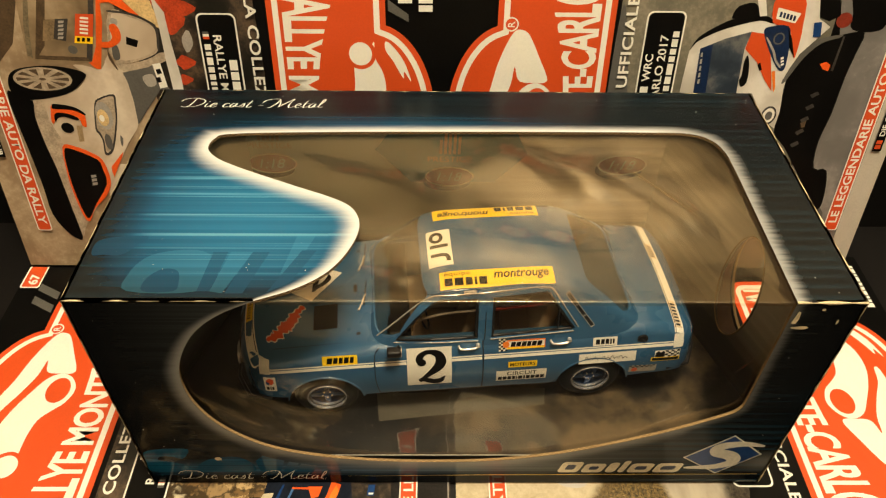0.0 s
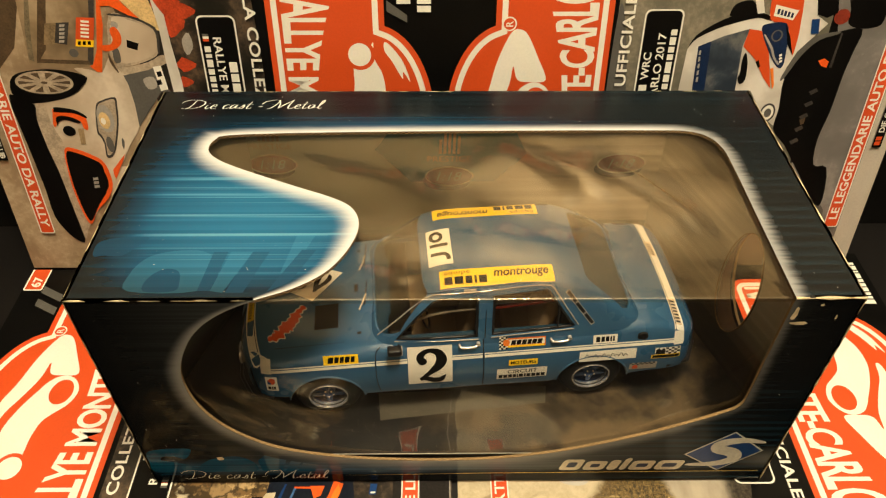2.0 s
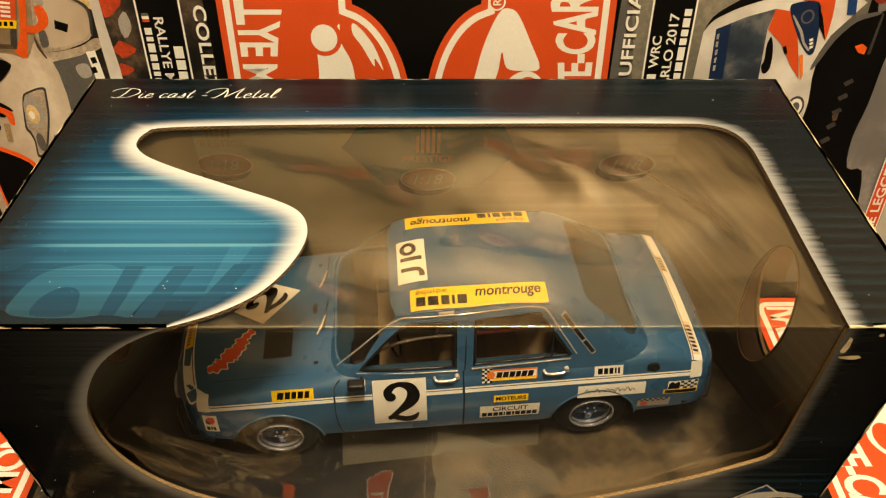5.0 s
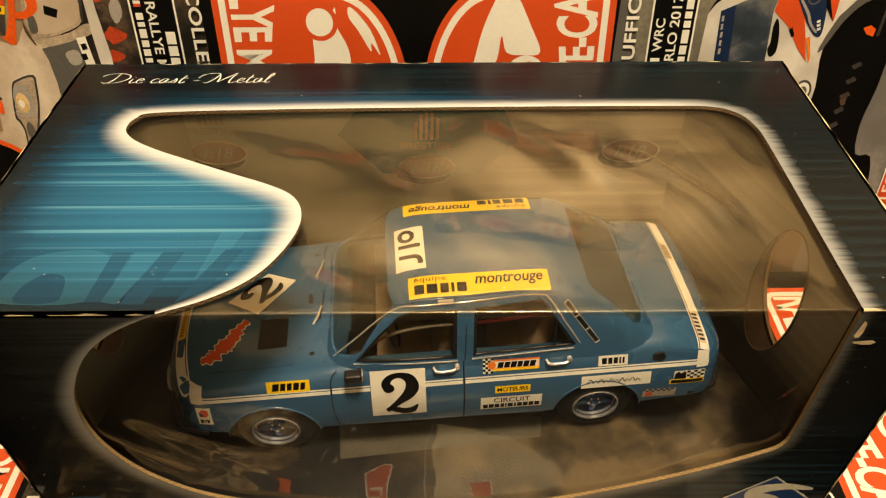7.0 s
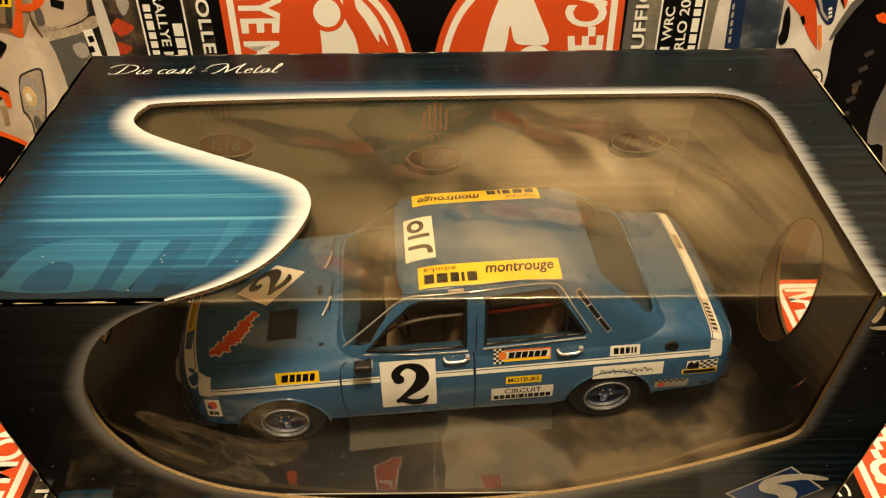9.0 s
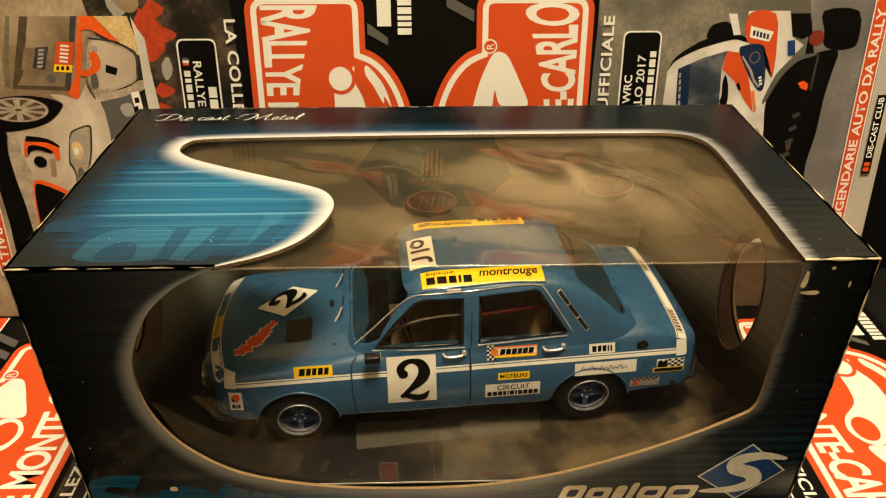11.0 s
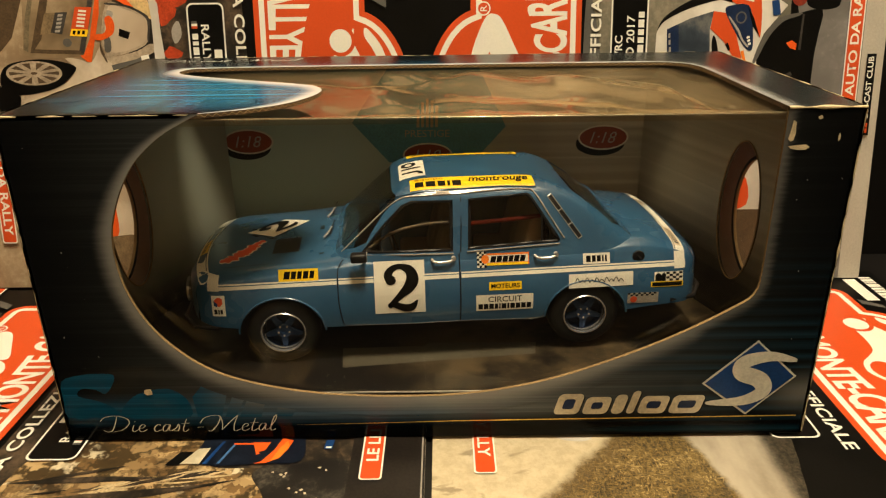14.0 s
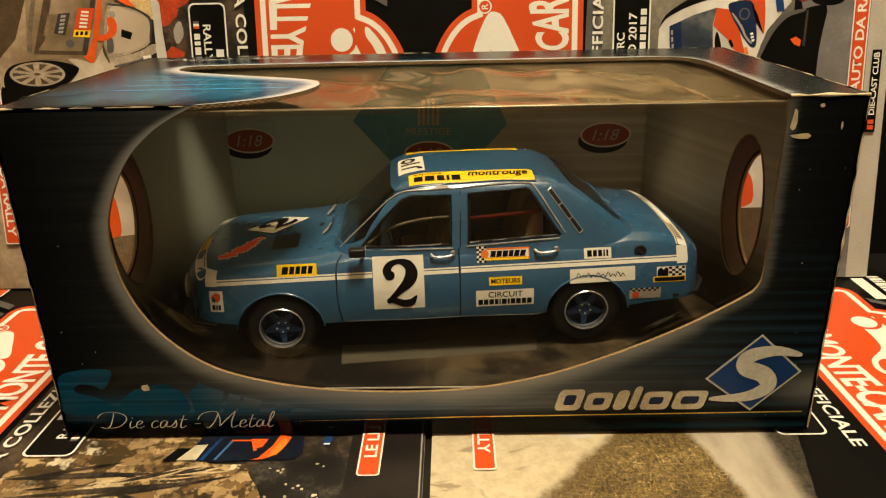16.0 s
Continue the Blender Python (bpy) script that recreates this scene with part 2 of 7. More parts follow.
M_PAINT = simple("blue_car_paint", (0.028, 0.093, 0.185), 0.28, spread=0.06, blot=30, relief=0.01, coat=0.85)
M_KRAFTMID = simple("corrugated_card", (0.36, 0.25, 0.12), 0.9, spread=0.3, grain=2500, blot=300, relief=0.3)
M_RUBBER = simple("tyre_rubber", (0.0028, 0.0027, 0.0026), 0.75, spread=0.2)
M_CHROME = simple("chrome", (0.78, 0.76, 0.73), 0.22, 0.65, spread=0.08)
M_RIM = simple("grey_alloy", (0.62, 0.62, 0.64), 0.24, 0.8, spread=0.1)
M_SPOKE = simple("blue_spoke", (0.045, 0.095, 0.23), 0.24, 0.45, spread=0.1, coat=0.3)
M_DARK = simple("black_plastic", (0.010, 0.009, 0.009), 0.4, spread=0.25)
M_SEAT = simple("tan_seat_cloth", (0.36, 0.27, 0.17), 0.8, spread=0.25)
M_TAN = simple("tan_lining", (0.62, 0.50, 0.35), 0.7, spread=0.15)
M_BEIGE = simple("beige_print", (0.36, 0.32, 0.23), 0.4, spread=0.15)
M_REDIN = simple("dark_red_trim", (0.16, 0.03, 0.02), 0.6, spread=0.2)
M_REDBAR = simple("dull_red_bar", (0.34, 0.035, 0.02), 0.5, spread=0.2)
M_LAMP = simple("lamp_glass", (0.16, 0.15, 0.13), 0.10, spread=0.1, coat=0.5)


def film_material(name, rough, wave, strength, tint, low, haze, scuffed=0.0, shine_colour=(1, 1, 1), painted_sheen=0.0):
    """Thin clear plastic: see-through, with gloss that grows towards the edge of sight, a dusting, and pale streaks
    painted in for reflections.
    """
    n = Nodes(name)
    t = n.tree
    gloss = t.nodes.new("ShaderNodeBsdfAnisotropic")
    clear = t.nodes.new("ShaderNodeBsdfTransparent")
    dust = t.nodes.new("ShaderNodeBsdfDiffuse")
    mixer, dusty = t.nodes.new("ShaderNodeMixShader"), t.nodes.new("ShaderNodeMixShader")
    facing = t.nodes.new("ShaderNodeLayerWeight")
    facing.inputs["Blend"].default_value = 0.5
    edge = n.math("POWER", facing.outputs["Facing"], 4.0)
    lift = n.math("ADD", low, n.math("MULTIPLY", edge, 0.85), clamp=True)
    gloss.inputs["Roughness"].default_value = rough
    gloss.inputs["Color"].default_value = (*shine_colour, 1)
    clear.inputs["Color"].default_value = (*tint, 1)
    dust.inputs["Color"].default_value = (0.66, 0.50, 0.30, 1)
    b = t.nodes.new("ShaderNodeBump")
    b.inputs["Strength"].default_value, b.inputs["Distance"].default_value = strength, 0.001
    n.put(b.inputs["Height"], n.noise(wave, 2.0, distortion=0.6))
    shine = gloss.outputs[0]
    if strength:
        t.links.new(b.outputs[0], gloss.inputs["Normal"])
    if scuffed:
        soft = t.nodes.new("ShaderNodeBsdfAnisotropic")
        soft.inputs["Roughness"].default_value = 0.38
        soft.inputs["Color"].default_value = (1.0, 0.83, 0.56, 1)
        worn = t.nodes.new("ShaderNodeMixShader")
        worn.inputs[0].default_value = scuffed
        t.links.new(gloss.outputs[0], worn.inputs[1])
        t.links.new(soft.outputs[0], worn.inputs[2])
        shine = worn.outputs[0]
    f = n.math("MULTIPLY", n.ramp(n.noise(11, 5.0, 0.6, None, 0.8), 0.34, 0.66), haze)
    # slanting bright streaks: reflected light painted into the dust layer
    if painted_sheen:
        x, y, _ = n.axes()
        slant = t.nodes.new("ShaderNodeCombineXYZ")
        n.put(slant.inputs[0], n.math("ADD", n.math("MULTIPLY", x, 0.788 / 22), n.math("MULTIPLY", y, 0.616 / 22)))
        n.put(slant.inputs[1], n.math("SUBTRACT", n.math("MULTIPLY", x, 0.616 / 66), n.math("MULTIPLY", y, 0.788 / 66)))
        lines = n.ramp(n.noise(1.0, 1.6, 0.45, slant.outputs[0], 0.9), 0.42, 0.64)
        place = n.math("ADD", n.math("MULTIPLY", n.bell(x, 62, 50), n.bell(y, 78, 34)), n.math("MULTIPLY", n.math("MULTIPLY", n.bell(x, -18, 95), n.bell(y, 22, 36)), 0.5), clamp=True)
        f = n.math("ADD", f, n.math("MULTIPLY", n.math("MULTIPLY", place, n.math("ADD", 0.10, n.math("MULTIPLY", lines, 1.3))), painted_sheen), clamp=True)
    t.links.new(f, dusty.inputs[0])
    t.links.new(clear.outputs[0], dusty.inputs[1])
    t.links.new(dust.outputs[0], dusty.inputs[2])
    t.links.new(lift, mixer.inputs[0])
    t.links.new(dusty.outputs[0], mixer.inputs[1])
    t.links.new(shine, mixer.inputs[2])
    t.links.new(mixer.outputs[0], t.nodes["Material Output"].inputs[0])
    return n.mat


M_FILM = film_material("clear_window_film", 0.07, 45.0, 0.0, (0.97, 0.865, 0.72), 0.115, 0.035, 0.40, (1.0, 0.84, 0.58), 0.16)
M_FILMFRONT = film_material("clear_front_film", 0.04, 30.0, 0.04, (0.97, 0.955, 0.92), 0.050, 0.006, 0.10)
M_GLASS = film_material("tinted_car_glass", 0.05, 20.0, 0.01, (0.74, 0.69, 0.61), 0.012, 0.0)


def streaked(n, a, period, turn):
    """Soft bands across the axis a, broken up along their length."""
    broken = n.noise(1.0, 3.0, vector=n.scaled(*turn))
    f = n.math("ADD", n.math("MULTIPLY", a, 6.2832 / period), n.math("MULTIPLY", broken, 9.0))
    wave = n.math("ADD", n.math("MULTIPLY", n.math("SINE", f), 0.5), 0.5)
    return n.math("MULTIPLY", wave, n.ramp(broken, 0.25, 0.75))


def top_colour(n):
    x, y, _ = n.axes()
    glow = n.math("MULTIPLY", n.bell(x, -88, 74), n.bell(y, 52, 60))
    edge = n.math("MULTIPLY", n.math("MULTIPLY", n.bell(x, -15, 85), n.bell(y, 118, 14)), 0.62)
    glow = n.math("ADD", glow, edge, clamp=True)
    side = n.math("MULTIPLY", n.ramp(x, -166, -130), n.ramp(n.math("SUBTRACT", 0, y), -146, -100))
    near = n.ramp(y, -10, 20)
    glow = n.math("MULTIPLY", n.math("MULTIPLY", glow, side), near)
    st = streaked(n, y, 5.6, (1.2, 330, 1))
    thin = n.ramp(n.noise(1.0, 2.0, 0.6, n.scaled(2.0, 420, 1)), 0.54, 0.70)
    lit = n.math("MULTIPLY", glow, n.math("ADD", 0.76, n.math("ADD", n.math("MULTIPLY", st, 0.26), n.math("MULTIPLY", thin, 0.20))), clamp=True)
    deep = n.mix(n.math("MULTIPLY", st, 0.9), (0.002, 0.003, 0.0045), (0.005, 0.018, 0.026))
    blue = n.mix(n.ramp(lit, 0.35, 0.95), (0.004, 0.052, 0.115), (0.014, 0.132, 0.260))
    blue = n.mix(n.math("MULTIPLY", n.math("MULTIPLY", thin, n.ramp(glow, 0.45, 0.95)), 0.75), blue, (0.10, 0.31, 0.42))
    return n.mix(n.ramp(lit, 0.04, 0.60), deep, blue)


def ghost_top_colour(n):
    return n.mix(0.52, top_colour(n), (0.005, 0.050, 0.110))


def pale_top_colour(n):
    return n.mix(0.13, top_colour(n), (0.06, 0.32, 0.50))


def front_colour(n):
    x, _, z = n.axes()
    st = streaked(n, z, 5.0, (1.5, 1, 260))
    fine = n.ramp(n.noise(1.0, 2.0, 0.6, n.scaled(3.0, 1, 700)), 0.42, 0.70)
    band = n.math("MULTIPLY", n.math("MULTIPLY", n.ramp(x, -158, -148), n.ramp(n.math("SUBTRACT", 0, x), -52, 30)), n.bell(z, 14, 4.6))
    lit = n.math("MULTIPLY", band, n.math("ADD", 0.35, n.math("MULTIPLY", n.math("ADD", st, fine), 0.5)), clamp=True)
    right = n.math("MULTIPLY", n.ramp(x, 40, 120), n.ramp(n.math("SUBTRACT", 0, z), -100, -35))
    deep = n.mix(n.math("MULTIPLY", n.math("MULTIPLY", st, right), 0.9), (0.0012, 0.0012, 0.0012), (0.006, 0.034, 0.056))
    c = n.mix(lit, deep, (0.010, 0.098, 0.195))
    foot = n.math("MULTIPLY", n.bell(x, 0, 80), n.ramp(z, 6, 17))
    c = n.mix(n.math("MULTIPLY", foot, n.math("ADD", 0.55, n.math("MULTIPLY", fine, 0.3)), clamp=True), c, (0.21, 0.225, 0.225))
    corner = n.math("MULTIPLY", n.ramp(x, 128, 160), n.bell(z, 20, 7))
    return n.mix(n.math("MULTIPLY", corner, 0.6), c, (0.26, 0.25, 0.22))


def ghost_colour(n):
    """Big faint letter shapes: streaky blue that turns pale towards the middle."""
    x, _, z = n.axes()
    st = streaked(n, z, 4.0, (1.5, 1, 300))
    fine = n.ramp(n.noise(1.0, 2.0, 0.6, n.scaled(3.0, 1, 700)), 0.42, 0.70)
    c = n.mix(n.math("MULTIPLY", n.math("ADD", st, fine), 0.5), (0.003, 0.036, 0.072), (0.008, 0.092, 0.180))
    pale = n.math("MULTIPLY", n.ramp(x, -105, -45), n.ramp(z, 10, 21))
    return n.mix(pale, c, (0.27, 0.26, 0.225))


def card_material(name, colour, halo=None, gloss=0.32, rough=0.20):
    n = Nodes(name)
    c = colour(n)
    if halo:
        uv = n.tree.nodes.new("ShaderNodeSeparateXYZ")
        n.put(uv.inputs[0], n.coord.outputs["UV"])
        x, y, z = n.axes()
        dashes = n.ramp(n.noise(1.0, 2.0, 0.6, n.scaled(60, 620, 620)), 0.36, 0.64)
        f = n.math("ADD", uv.outputs[0], n.math("MULTIPLY", n.math("SUBTRACT", dashes, 0.5), n.math("ADD", 0.05, n.math("MULTIPLY", n.ramp(x, 100, 122), 0.12))))
        f = n.math("POWER", n.ramp(f, 0.0, 1.0), 1.5)
        f = n.math("MULTIPLY", f, n.math("SUBTRACT", 1.0, n.math("MULTIPLY", n.ramp(x, 90, 122), 0.58)))
        f = n.math("MULTIPLY", f, halo[1])
        c = n.mix(f, c, halo[0])
    fine = n.noise(700, 3.0)
    scuff = n.ramp(n.noise(160, 5.0, 0.7), 0.70, 0.78)
    c = n.mix(n.math("MULTIPLY", scuff, 0.10), c, (0.4, 0.36, 0.3))
    n.bump(n.noise(60, 3.0), 0.10 if rough > 0.1 else 0.03, 0.001)
    return n.finish(c, n.math("ADD", rough, n.math("MULTIPLY", fine, 0.10 if rough > 0.1 else 0.03)), 0.0, 0.0, gloss)


M_TOP, M_FRONT = card_material("box_top_print", top_colour, None, 0.30), card_material("box_front_print", front_colour, None, 0.11, 0.05)
M_TOPHALO = card_material("box_top_halo_print", top_colour, ((0.62, 0.62, 0.61), 0.95), 0.30)
M_FRONTHALO = card_material("box_front_halo_print", front_colour, ((0.40, 0.385, 0.35), 0.55), 0.11, 0.05)
M_GHOSTTOP = card_material("box_top_ghost_print", ghost_top_colour)
M_GHOSTPALE = card_material("box_top_pale_print", pale_top_colour)
M_GHOST = card_material("box_ghost_print", ghost_colour, None, 0.11, 0.05)
M_SIDE = simple("box_black_print", (0.002, 0.002, 0.002), 0.3, spread=0.3)
M_SIDE.node_tree.nodes["Principled BSDF"].inputs["Specular IOR Level"].default_value = 0.13


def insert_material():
    n = Nodes("insert_back_print_shaded")
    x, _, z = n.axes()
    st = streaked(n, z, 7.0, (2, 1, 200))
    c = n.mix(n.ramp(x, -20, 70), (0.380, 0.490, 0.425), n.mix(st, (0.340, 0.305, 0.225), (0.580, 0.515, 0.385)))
    # shade inside the carton, put into the print colour below the badges
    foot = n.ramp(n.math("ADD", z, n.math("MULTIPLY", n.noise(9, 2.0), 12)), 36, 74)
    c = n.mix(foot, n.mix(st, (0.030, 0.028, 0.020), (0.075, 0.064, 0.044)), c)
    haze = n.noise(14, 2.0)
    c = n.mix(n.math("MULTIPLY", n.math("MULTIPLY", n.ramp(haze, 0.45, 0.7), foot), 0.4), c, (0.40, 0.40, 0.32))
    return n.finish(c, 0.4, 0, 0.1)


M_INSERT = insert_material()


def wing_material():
    n = Nodes("insert_wing_print_shaded")
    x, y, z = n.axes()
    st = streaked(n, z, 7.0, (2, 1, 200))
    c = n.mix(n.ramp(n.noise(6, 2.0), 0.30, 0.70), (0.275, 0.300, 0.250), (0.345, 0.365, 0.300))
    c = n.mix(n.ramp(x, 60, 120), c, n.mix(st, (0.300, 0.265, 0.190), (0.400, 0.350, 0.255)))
    # lower part of the wing darkened in its colour to stand for shade
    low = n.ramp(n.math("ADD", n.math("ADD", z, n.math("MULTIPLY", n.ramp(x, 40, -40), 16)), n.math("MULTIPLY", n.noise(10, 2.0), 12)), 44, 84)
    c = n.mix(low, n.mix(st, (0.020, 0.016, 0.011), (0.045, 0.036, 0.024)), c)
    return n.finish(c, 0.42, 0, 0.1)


M_WINGSHADEPRINT = wing_material()
M_COLLAR = simple("brown_board", (0.050, 0.025, 0.010), 0.75, spread=0.3, grain=1800, blot=120, relief=0.2)


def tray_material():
    n = Nodes("insert_floor_brown_reflection")
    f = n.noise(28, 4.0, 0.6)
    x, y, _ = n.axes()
    # brown cloud at right: the front film's sandy reflection, put into the floor colour
    floor_sheen = n.math("MULTIPLY", n.ramp(f, 0.38, 0.64), n.ramp(n.math("ADD", x, n.math("MULTIPLY", f, 60)), -25, 95))
    c = n.mix(floor_sheen, (0.006, 0.0052, 0.0044), (0.105, 0.074, 0.038))
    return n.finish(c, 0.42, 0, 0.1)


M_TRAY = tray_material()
M_STRIPPRINT = simple("grey_strip_print", (0.080, 0.070, 0.050), 0.4, spread=0.2, blot=60)


def photo_material(name, dark, mid, light, scale, lo=0.35, hi=0.65, stretch=(1, 1, 1), fine=300.0):
    n = Nodes(name)
    v = n.scaled(*stretch)
    a, b = n.noise(scale, 4.0, 0.6, v, 0.4), n.noise(fine, 4.0, 0.7, v)
    c = n.mix(n.ramp(a, lo, hi), dark, mid)
    c = n.mix(n.math("MULTIPLY", n.ramp(n.math("ADD", n.math("MULTIPLY", a, 0.6), n.math("MULTIPLY", b, 0.4)), 0.48, 0.66), 0.9), c, light)
    return n.finish(c, 0.36, 0, 0.2)


M_DIRT = photo_material("dirt_road_photo", (0.23, 0.155, 0.09), (0.39, 0.285, 0.175), (0.50, 0.39, 0.26), 22)
M_FOREST = photo_material("dark_crowd_photo", (0.010, 0.009, 0.007), (0.035, 0.026, 0.018), (0.12, 0.08, 0.05), 60)
M_HILL = photo_material("grey_hill_photo", (0.10, 0.095, 0.07), (0.19, 0.17, 0.125), (0.30, 0.26, 0.19), 16)
M_ROAD = photo_material("grey_road_photo", (0.15, 0.14, 0.13), (0.22, 0.205, 0.19), (0.29, 0.27, 0.25), 20)
def leaf_material():
    """Overlapping pale and brown leaves with dark gaps."""
    n = Nodes("fallen_leaves_photo")
    cells = n.tree.nodes.new("ShaderNodeTexVoronoi")
    cells.feature = "F1"
    cells.inputs["Scale"].default_value = 165.0
    wob = n.tree.nodes.new("ShaderNodeVectorMath")
    wob.operation = "MULTIPLY_ADD"
    blur = n.tree.nodes.new("ShaderNodeTexNoise")
    blur.inputs["Scale"].default_value = 260.0
    blur.inputs["Detail"].default_value = 4.0
    n.put(blur.inputs["Vector"], n.coord.outputs["Object"])
    n.tree.links.new(blur.outputs["Color"], wob.inputs[0])
    wob.inputs[1].default_value = (0.012, 0.012, 0.012)
    n.put(wob.inputs[2], n.scaled(1.0, 0.7, 1.0))
    n.tree.links.new(wob.outputs[0], cells.inputs["Vector"])
    tone = n.tree.nodes.new("ShaderNodeSeparateColor")
    n.tree.links.new(cells.outputs["Color"], tone.inputs[0])
    c = n.mix(n.ramp(tone.outputs[0], 0.15, 0.9), (0.19, 0.112, 0.045), (0.50, 0.345, 0.165))
    c = n.mix(n.ramp(tone.outputs[1], 0.86, 0.95), c, (0.66, 0.56, 0.38))
    c = n.mix(n.ramp(cells.outputs["Distance"], 0.42, 0.72), c, (0.06, 0.038, 0.016))
    shade = n.ramp(n.noise(40, 5.0, 0.7), 0.47, 0.66)
    c = n.mix(n.math("MULTIPLY", shade, 0.85), c, (0.028, 0.018, 0.010))
    return n.finish(c, 0.36, 0, 0.2)


def bank_material():
    """A printed photo: pale sandy track with dried ruts, a bank of dry grass, a grey lane and dark shade."""
    n = Nodes("dry_grass_photo")
    u, y, _ = n.axes()
    v = n.math("MULTIPLY", y, -1.0)
    wide, mid, fine = n.noise(34, 5.0, 0.65), n.noise(150, 5.0, 0.7), n.noise(620, 4.0, 0.7)
    sway = n.math("MULTIPLY", n.math("SUBTRACT", n.math("ADD", n.math("MULTIPLY", wide, 0.55), n.math("MULTIPLY", mid, 0.45)), 0.5), 34)
    left = n.math("ADD", n.math("MULTIPLY", u, 0.87), 57.5)
    right = n.math("SUBTRACT", 214.0, n.math("MULTIPLY", u, 0.27))
    bank = n.math("MULTIPLY", n.ramp(n.math("ADD", n.math("SUBTRACT", left, v), sway), -2, 7), n.ramp(n.math("ADD", n.math("SUBTRACT", v, right), n.math("MULTIPLY", sway, 0.35)), -1, 3))
    a = n.noise(1.0, 3.0, 0.65, n.scaled(300, 800, 300), 1.2)
    b = n.noise(1.0, 3.0, 0.65, n.scaled(760, 300, 300), 1.2)
    f = n.math("ADD", n.math("MULTIPLY", n.math("MAXIMUM", a, b), 0.62), n.math("MULTIPLY", n.math("ADD", wide, mid), 0.19))
    grass = n.mix(n.ramp(f, 0.46, 0.56), (0.034, 0.022, 0.007), (0.165, 0.105, 0.030))
    grass = n.mix(n.ramp(f, 0.56, 0.66), grass, (0.50, 0.37, 0.165))
    edge = n.math("MULTIPLY", n.ramp(n.math("ADD", n.math("SUBTRACT", v, left), sway), -20, -4), 0.62)
    grass = n.mix(edge, grass, (0.10, 0.062, 0.022))
    ruts = n.math("MULTIPLY", n.ramp(n.noise(52, 4.0, 0.6, n.scaled(1.0, 0.6, 1.0), 1.4), 0.54, 0.62), n.ramp(v, 226, 246))
    sand = n.mix(n.ramp(mid, 0.32, 0.68), (0.46, 0.375, 0.235), (0.60, 0.51, 0.345))
    sand = n.mix(n.math("MULTIPLY", ruts, n.math("ADD", 0.25, n.math("MULTIPLY", mid, 0.9)), clamp=True), sand, (0.20, 0.145, 0.080))
    lane = n.mix(n.ramp(n.noise(40, 4.0, 0.6, n.scaled(0.35, 1.0, 1.0)), 0.35, 0.65), (0.27, 0.225, 0.165), (0.44, 0.38, 0.29))
    ground = n.mix(n.ramp(n.math("SUBTRACT", right, v), -8, 0), sand, lane)
    shade = n.ramp(n.math("ADD", v, n.math("MULTIPLY", wide, 8)), 147, 138)
    c = n.mix(bank, ground, grass)
    c = n.mix(shade, c, n.mix(n.ramp(mid, 0.4, 0.7), (0.010, 0.008, 0.006), (0.045, 0.034, 0.022)))
    c = n.mix(n.math("MULTIPLY", n.ramp(fine, 0.35, 0.75), 0.12), c, (0.60, 0.50, 0.34))
    return n.finish(c, 0.36, 0, 0.2)


M_BANK = bank_material()
M_LEAVES = leaf_material()
M_STRAW = simple("pale_straw_print", (0.50, 0.38, 0.21), 0.36, spread=0.35, blot=200)
M_NAVYBLACK = simple("dark_car_print", (0.006, 0.009, 0.018), 0.32, spread=0.4, blot=150)
M_PALEBLUEPRINT = simple("light_blue_print", (0.05, 0.13, 0.30), 0.32, spread=0.3, blot=200)
M_ORANGERED = simple("orange_red_print", (0.75, 0.10, 0.012), 0.34, spread=0.15)
M_MARGINDARK = simple("dark_margin_print", (0.014, 0.011, 0.009), 0.34, spread=0.5, blot=45)
M_SAND = photo_material("sandy_road_photo", (0.42, 0.35, 0.23), (0.62, 0.54, 0.38), (0.66, 0.59, 0.44), 25)
M_ASPHALT = photo_material("dark_shade_photo", (0.012, 0.010, 0.009), (0.022, 0.019, 0.016), (0.10, 0.085, 0.065), 60, fine=420)
M_CARWHITE = photo_material("white_car_photo", (0.38, 0.285, 0.195), (0.55, 0.455, 0.34), (0.70, 0.61, 0.48), 13, 0.30, 0.62, fine=45)
M_CARTAN = photo_material("tan_car_side_photo", (0.13, 0.088, 0.048), (0.30, 0.215, 0.125), (0.40, 0.30, 0.19), 20, 0.30, 0.66, fine=60)
M_PHOTOWHITE = photo_material("white_paint_photo", (0.48, 0.44, 0.38), (0.64, 0.60, 0.53), (0.74, 0.71, 0.65), 14, fine=60)
M_CARGLASS = photo_material("car_window_photo", (0.02, 0.03, 0.045), (0.05, 0.065, 0.085), (0.16, 0.16, 0.15), 40, fine=80)

# ---- the setting: table, backing board, room ----
def slab_structure(name, size, label, mat):
    ob = part(name, box(*size), mat)
    return tagged(ob, label, name.split("_")[0], kind="structure")


slab_structure("table_top", (-900, 900, -900, 490, -40, -3.2), "black smooth table top under the magazines", M_TABLE)
slab_structure("wall_board", (-700, 700, 202, 214, -3.1, 232), "low matt black board behind the standing magazines", M_BOARD)
# unseen walls and floor: dark brown cuts fill light, north one feeds film reflections
slab_structure("wall_north", (-1500, 1500, 500, 520, -760, 1500), "unseen brown room wall, set close for the film to mirror", M_WALL)
slab_structure("wall_south", (-1500, 1500, -1620, -1600, -760, 1500), "unseen room wall, dark brown to cut fill light", M_WALLDARK)
slab_structure("wall_west", (-1520, -1500, -1620, 520, -760, 1500), "unseen room wall, dark brown to cut fill light", M_WALLDARK)
slab_structure("wall_east", (1500, 1520, -1620, 520, -760, 1500), "unseen room wall, dark brown to cut fill light", M_WALLDARK)
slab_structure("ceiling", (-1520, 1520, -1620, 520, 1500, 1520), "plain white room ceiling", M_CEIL)
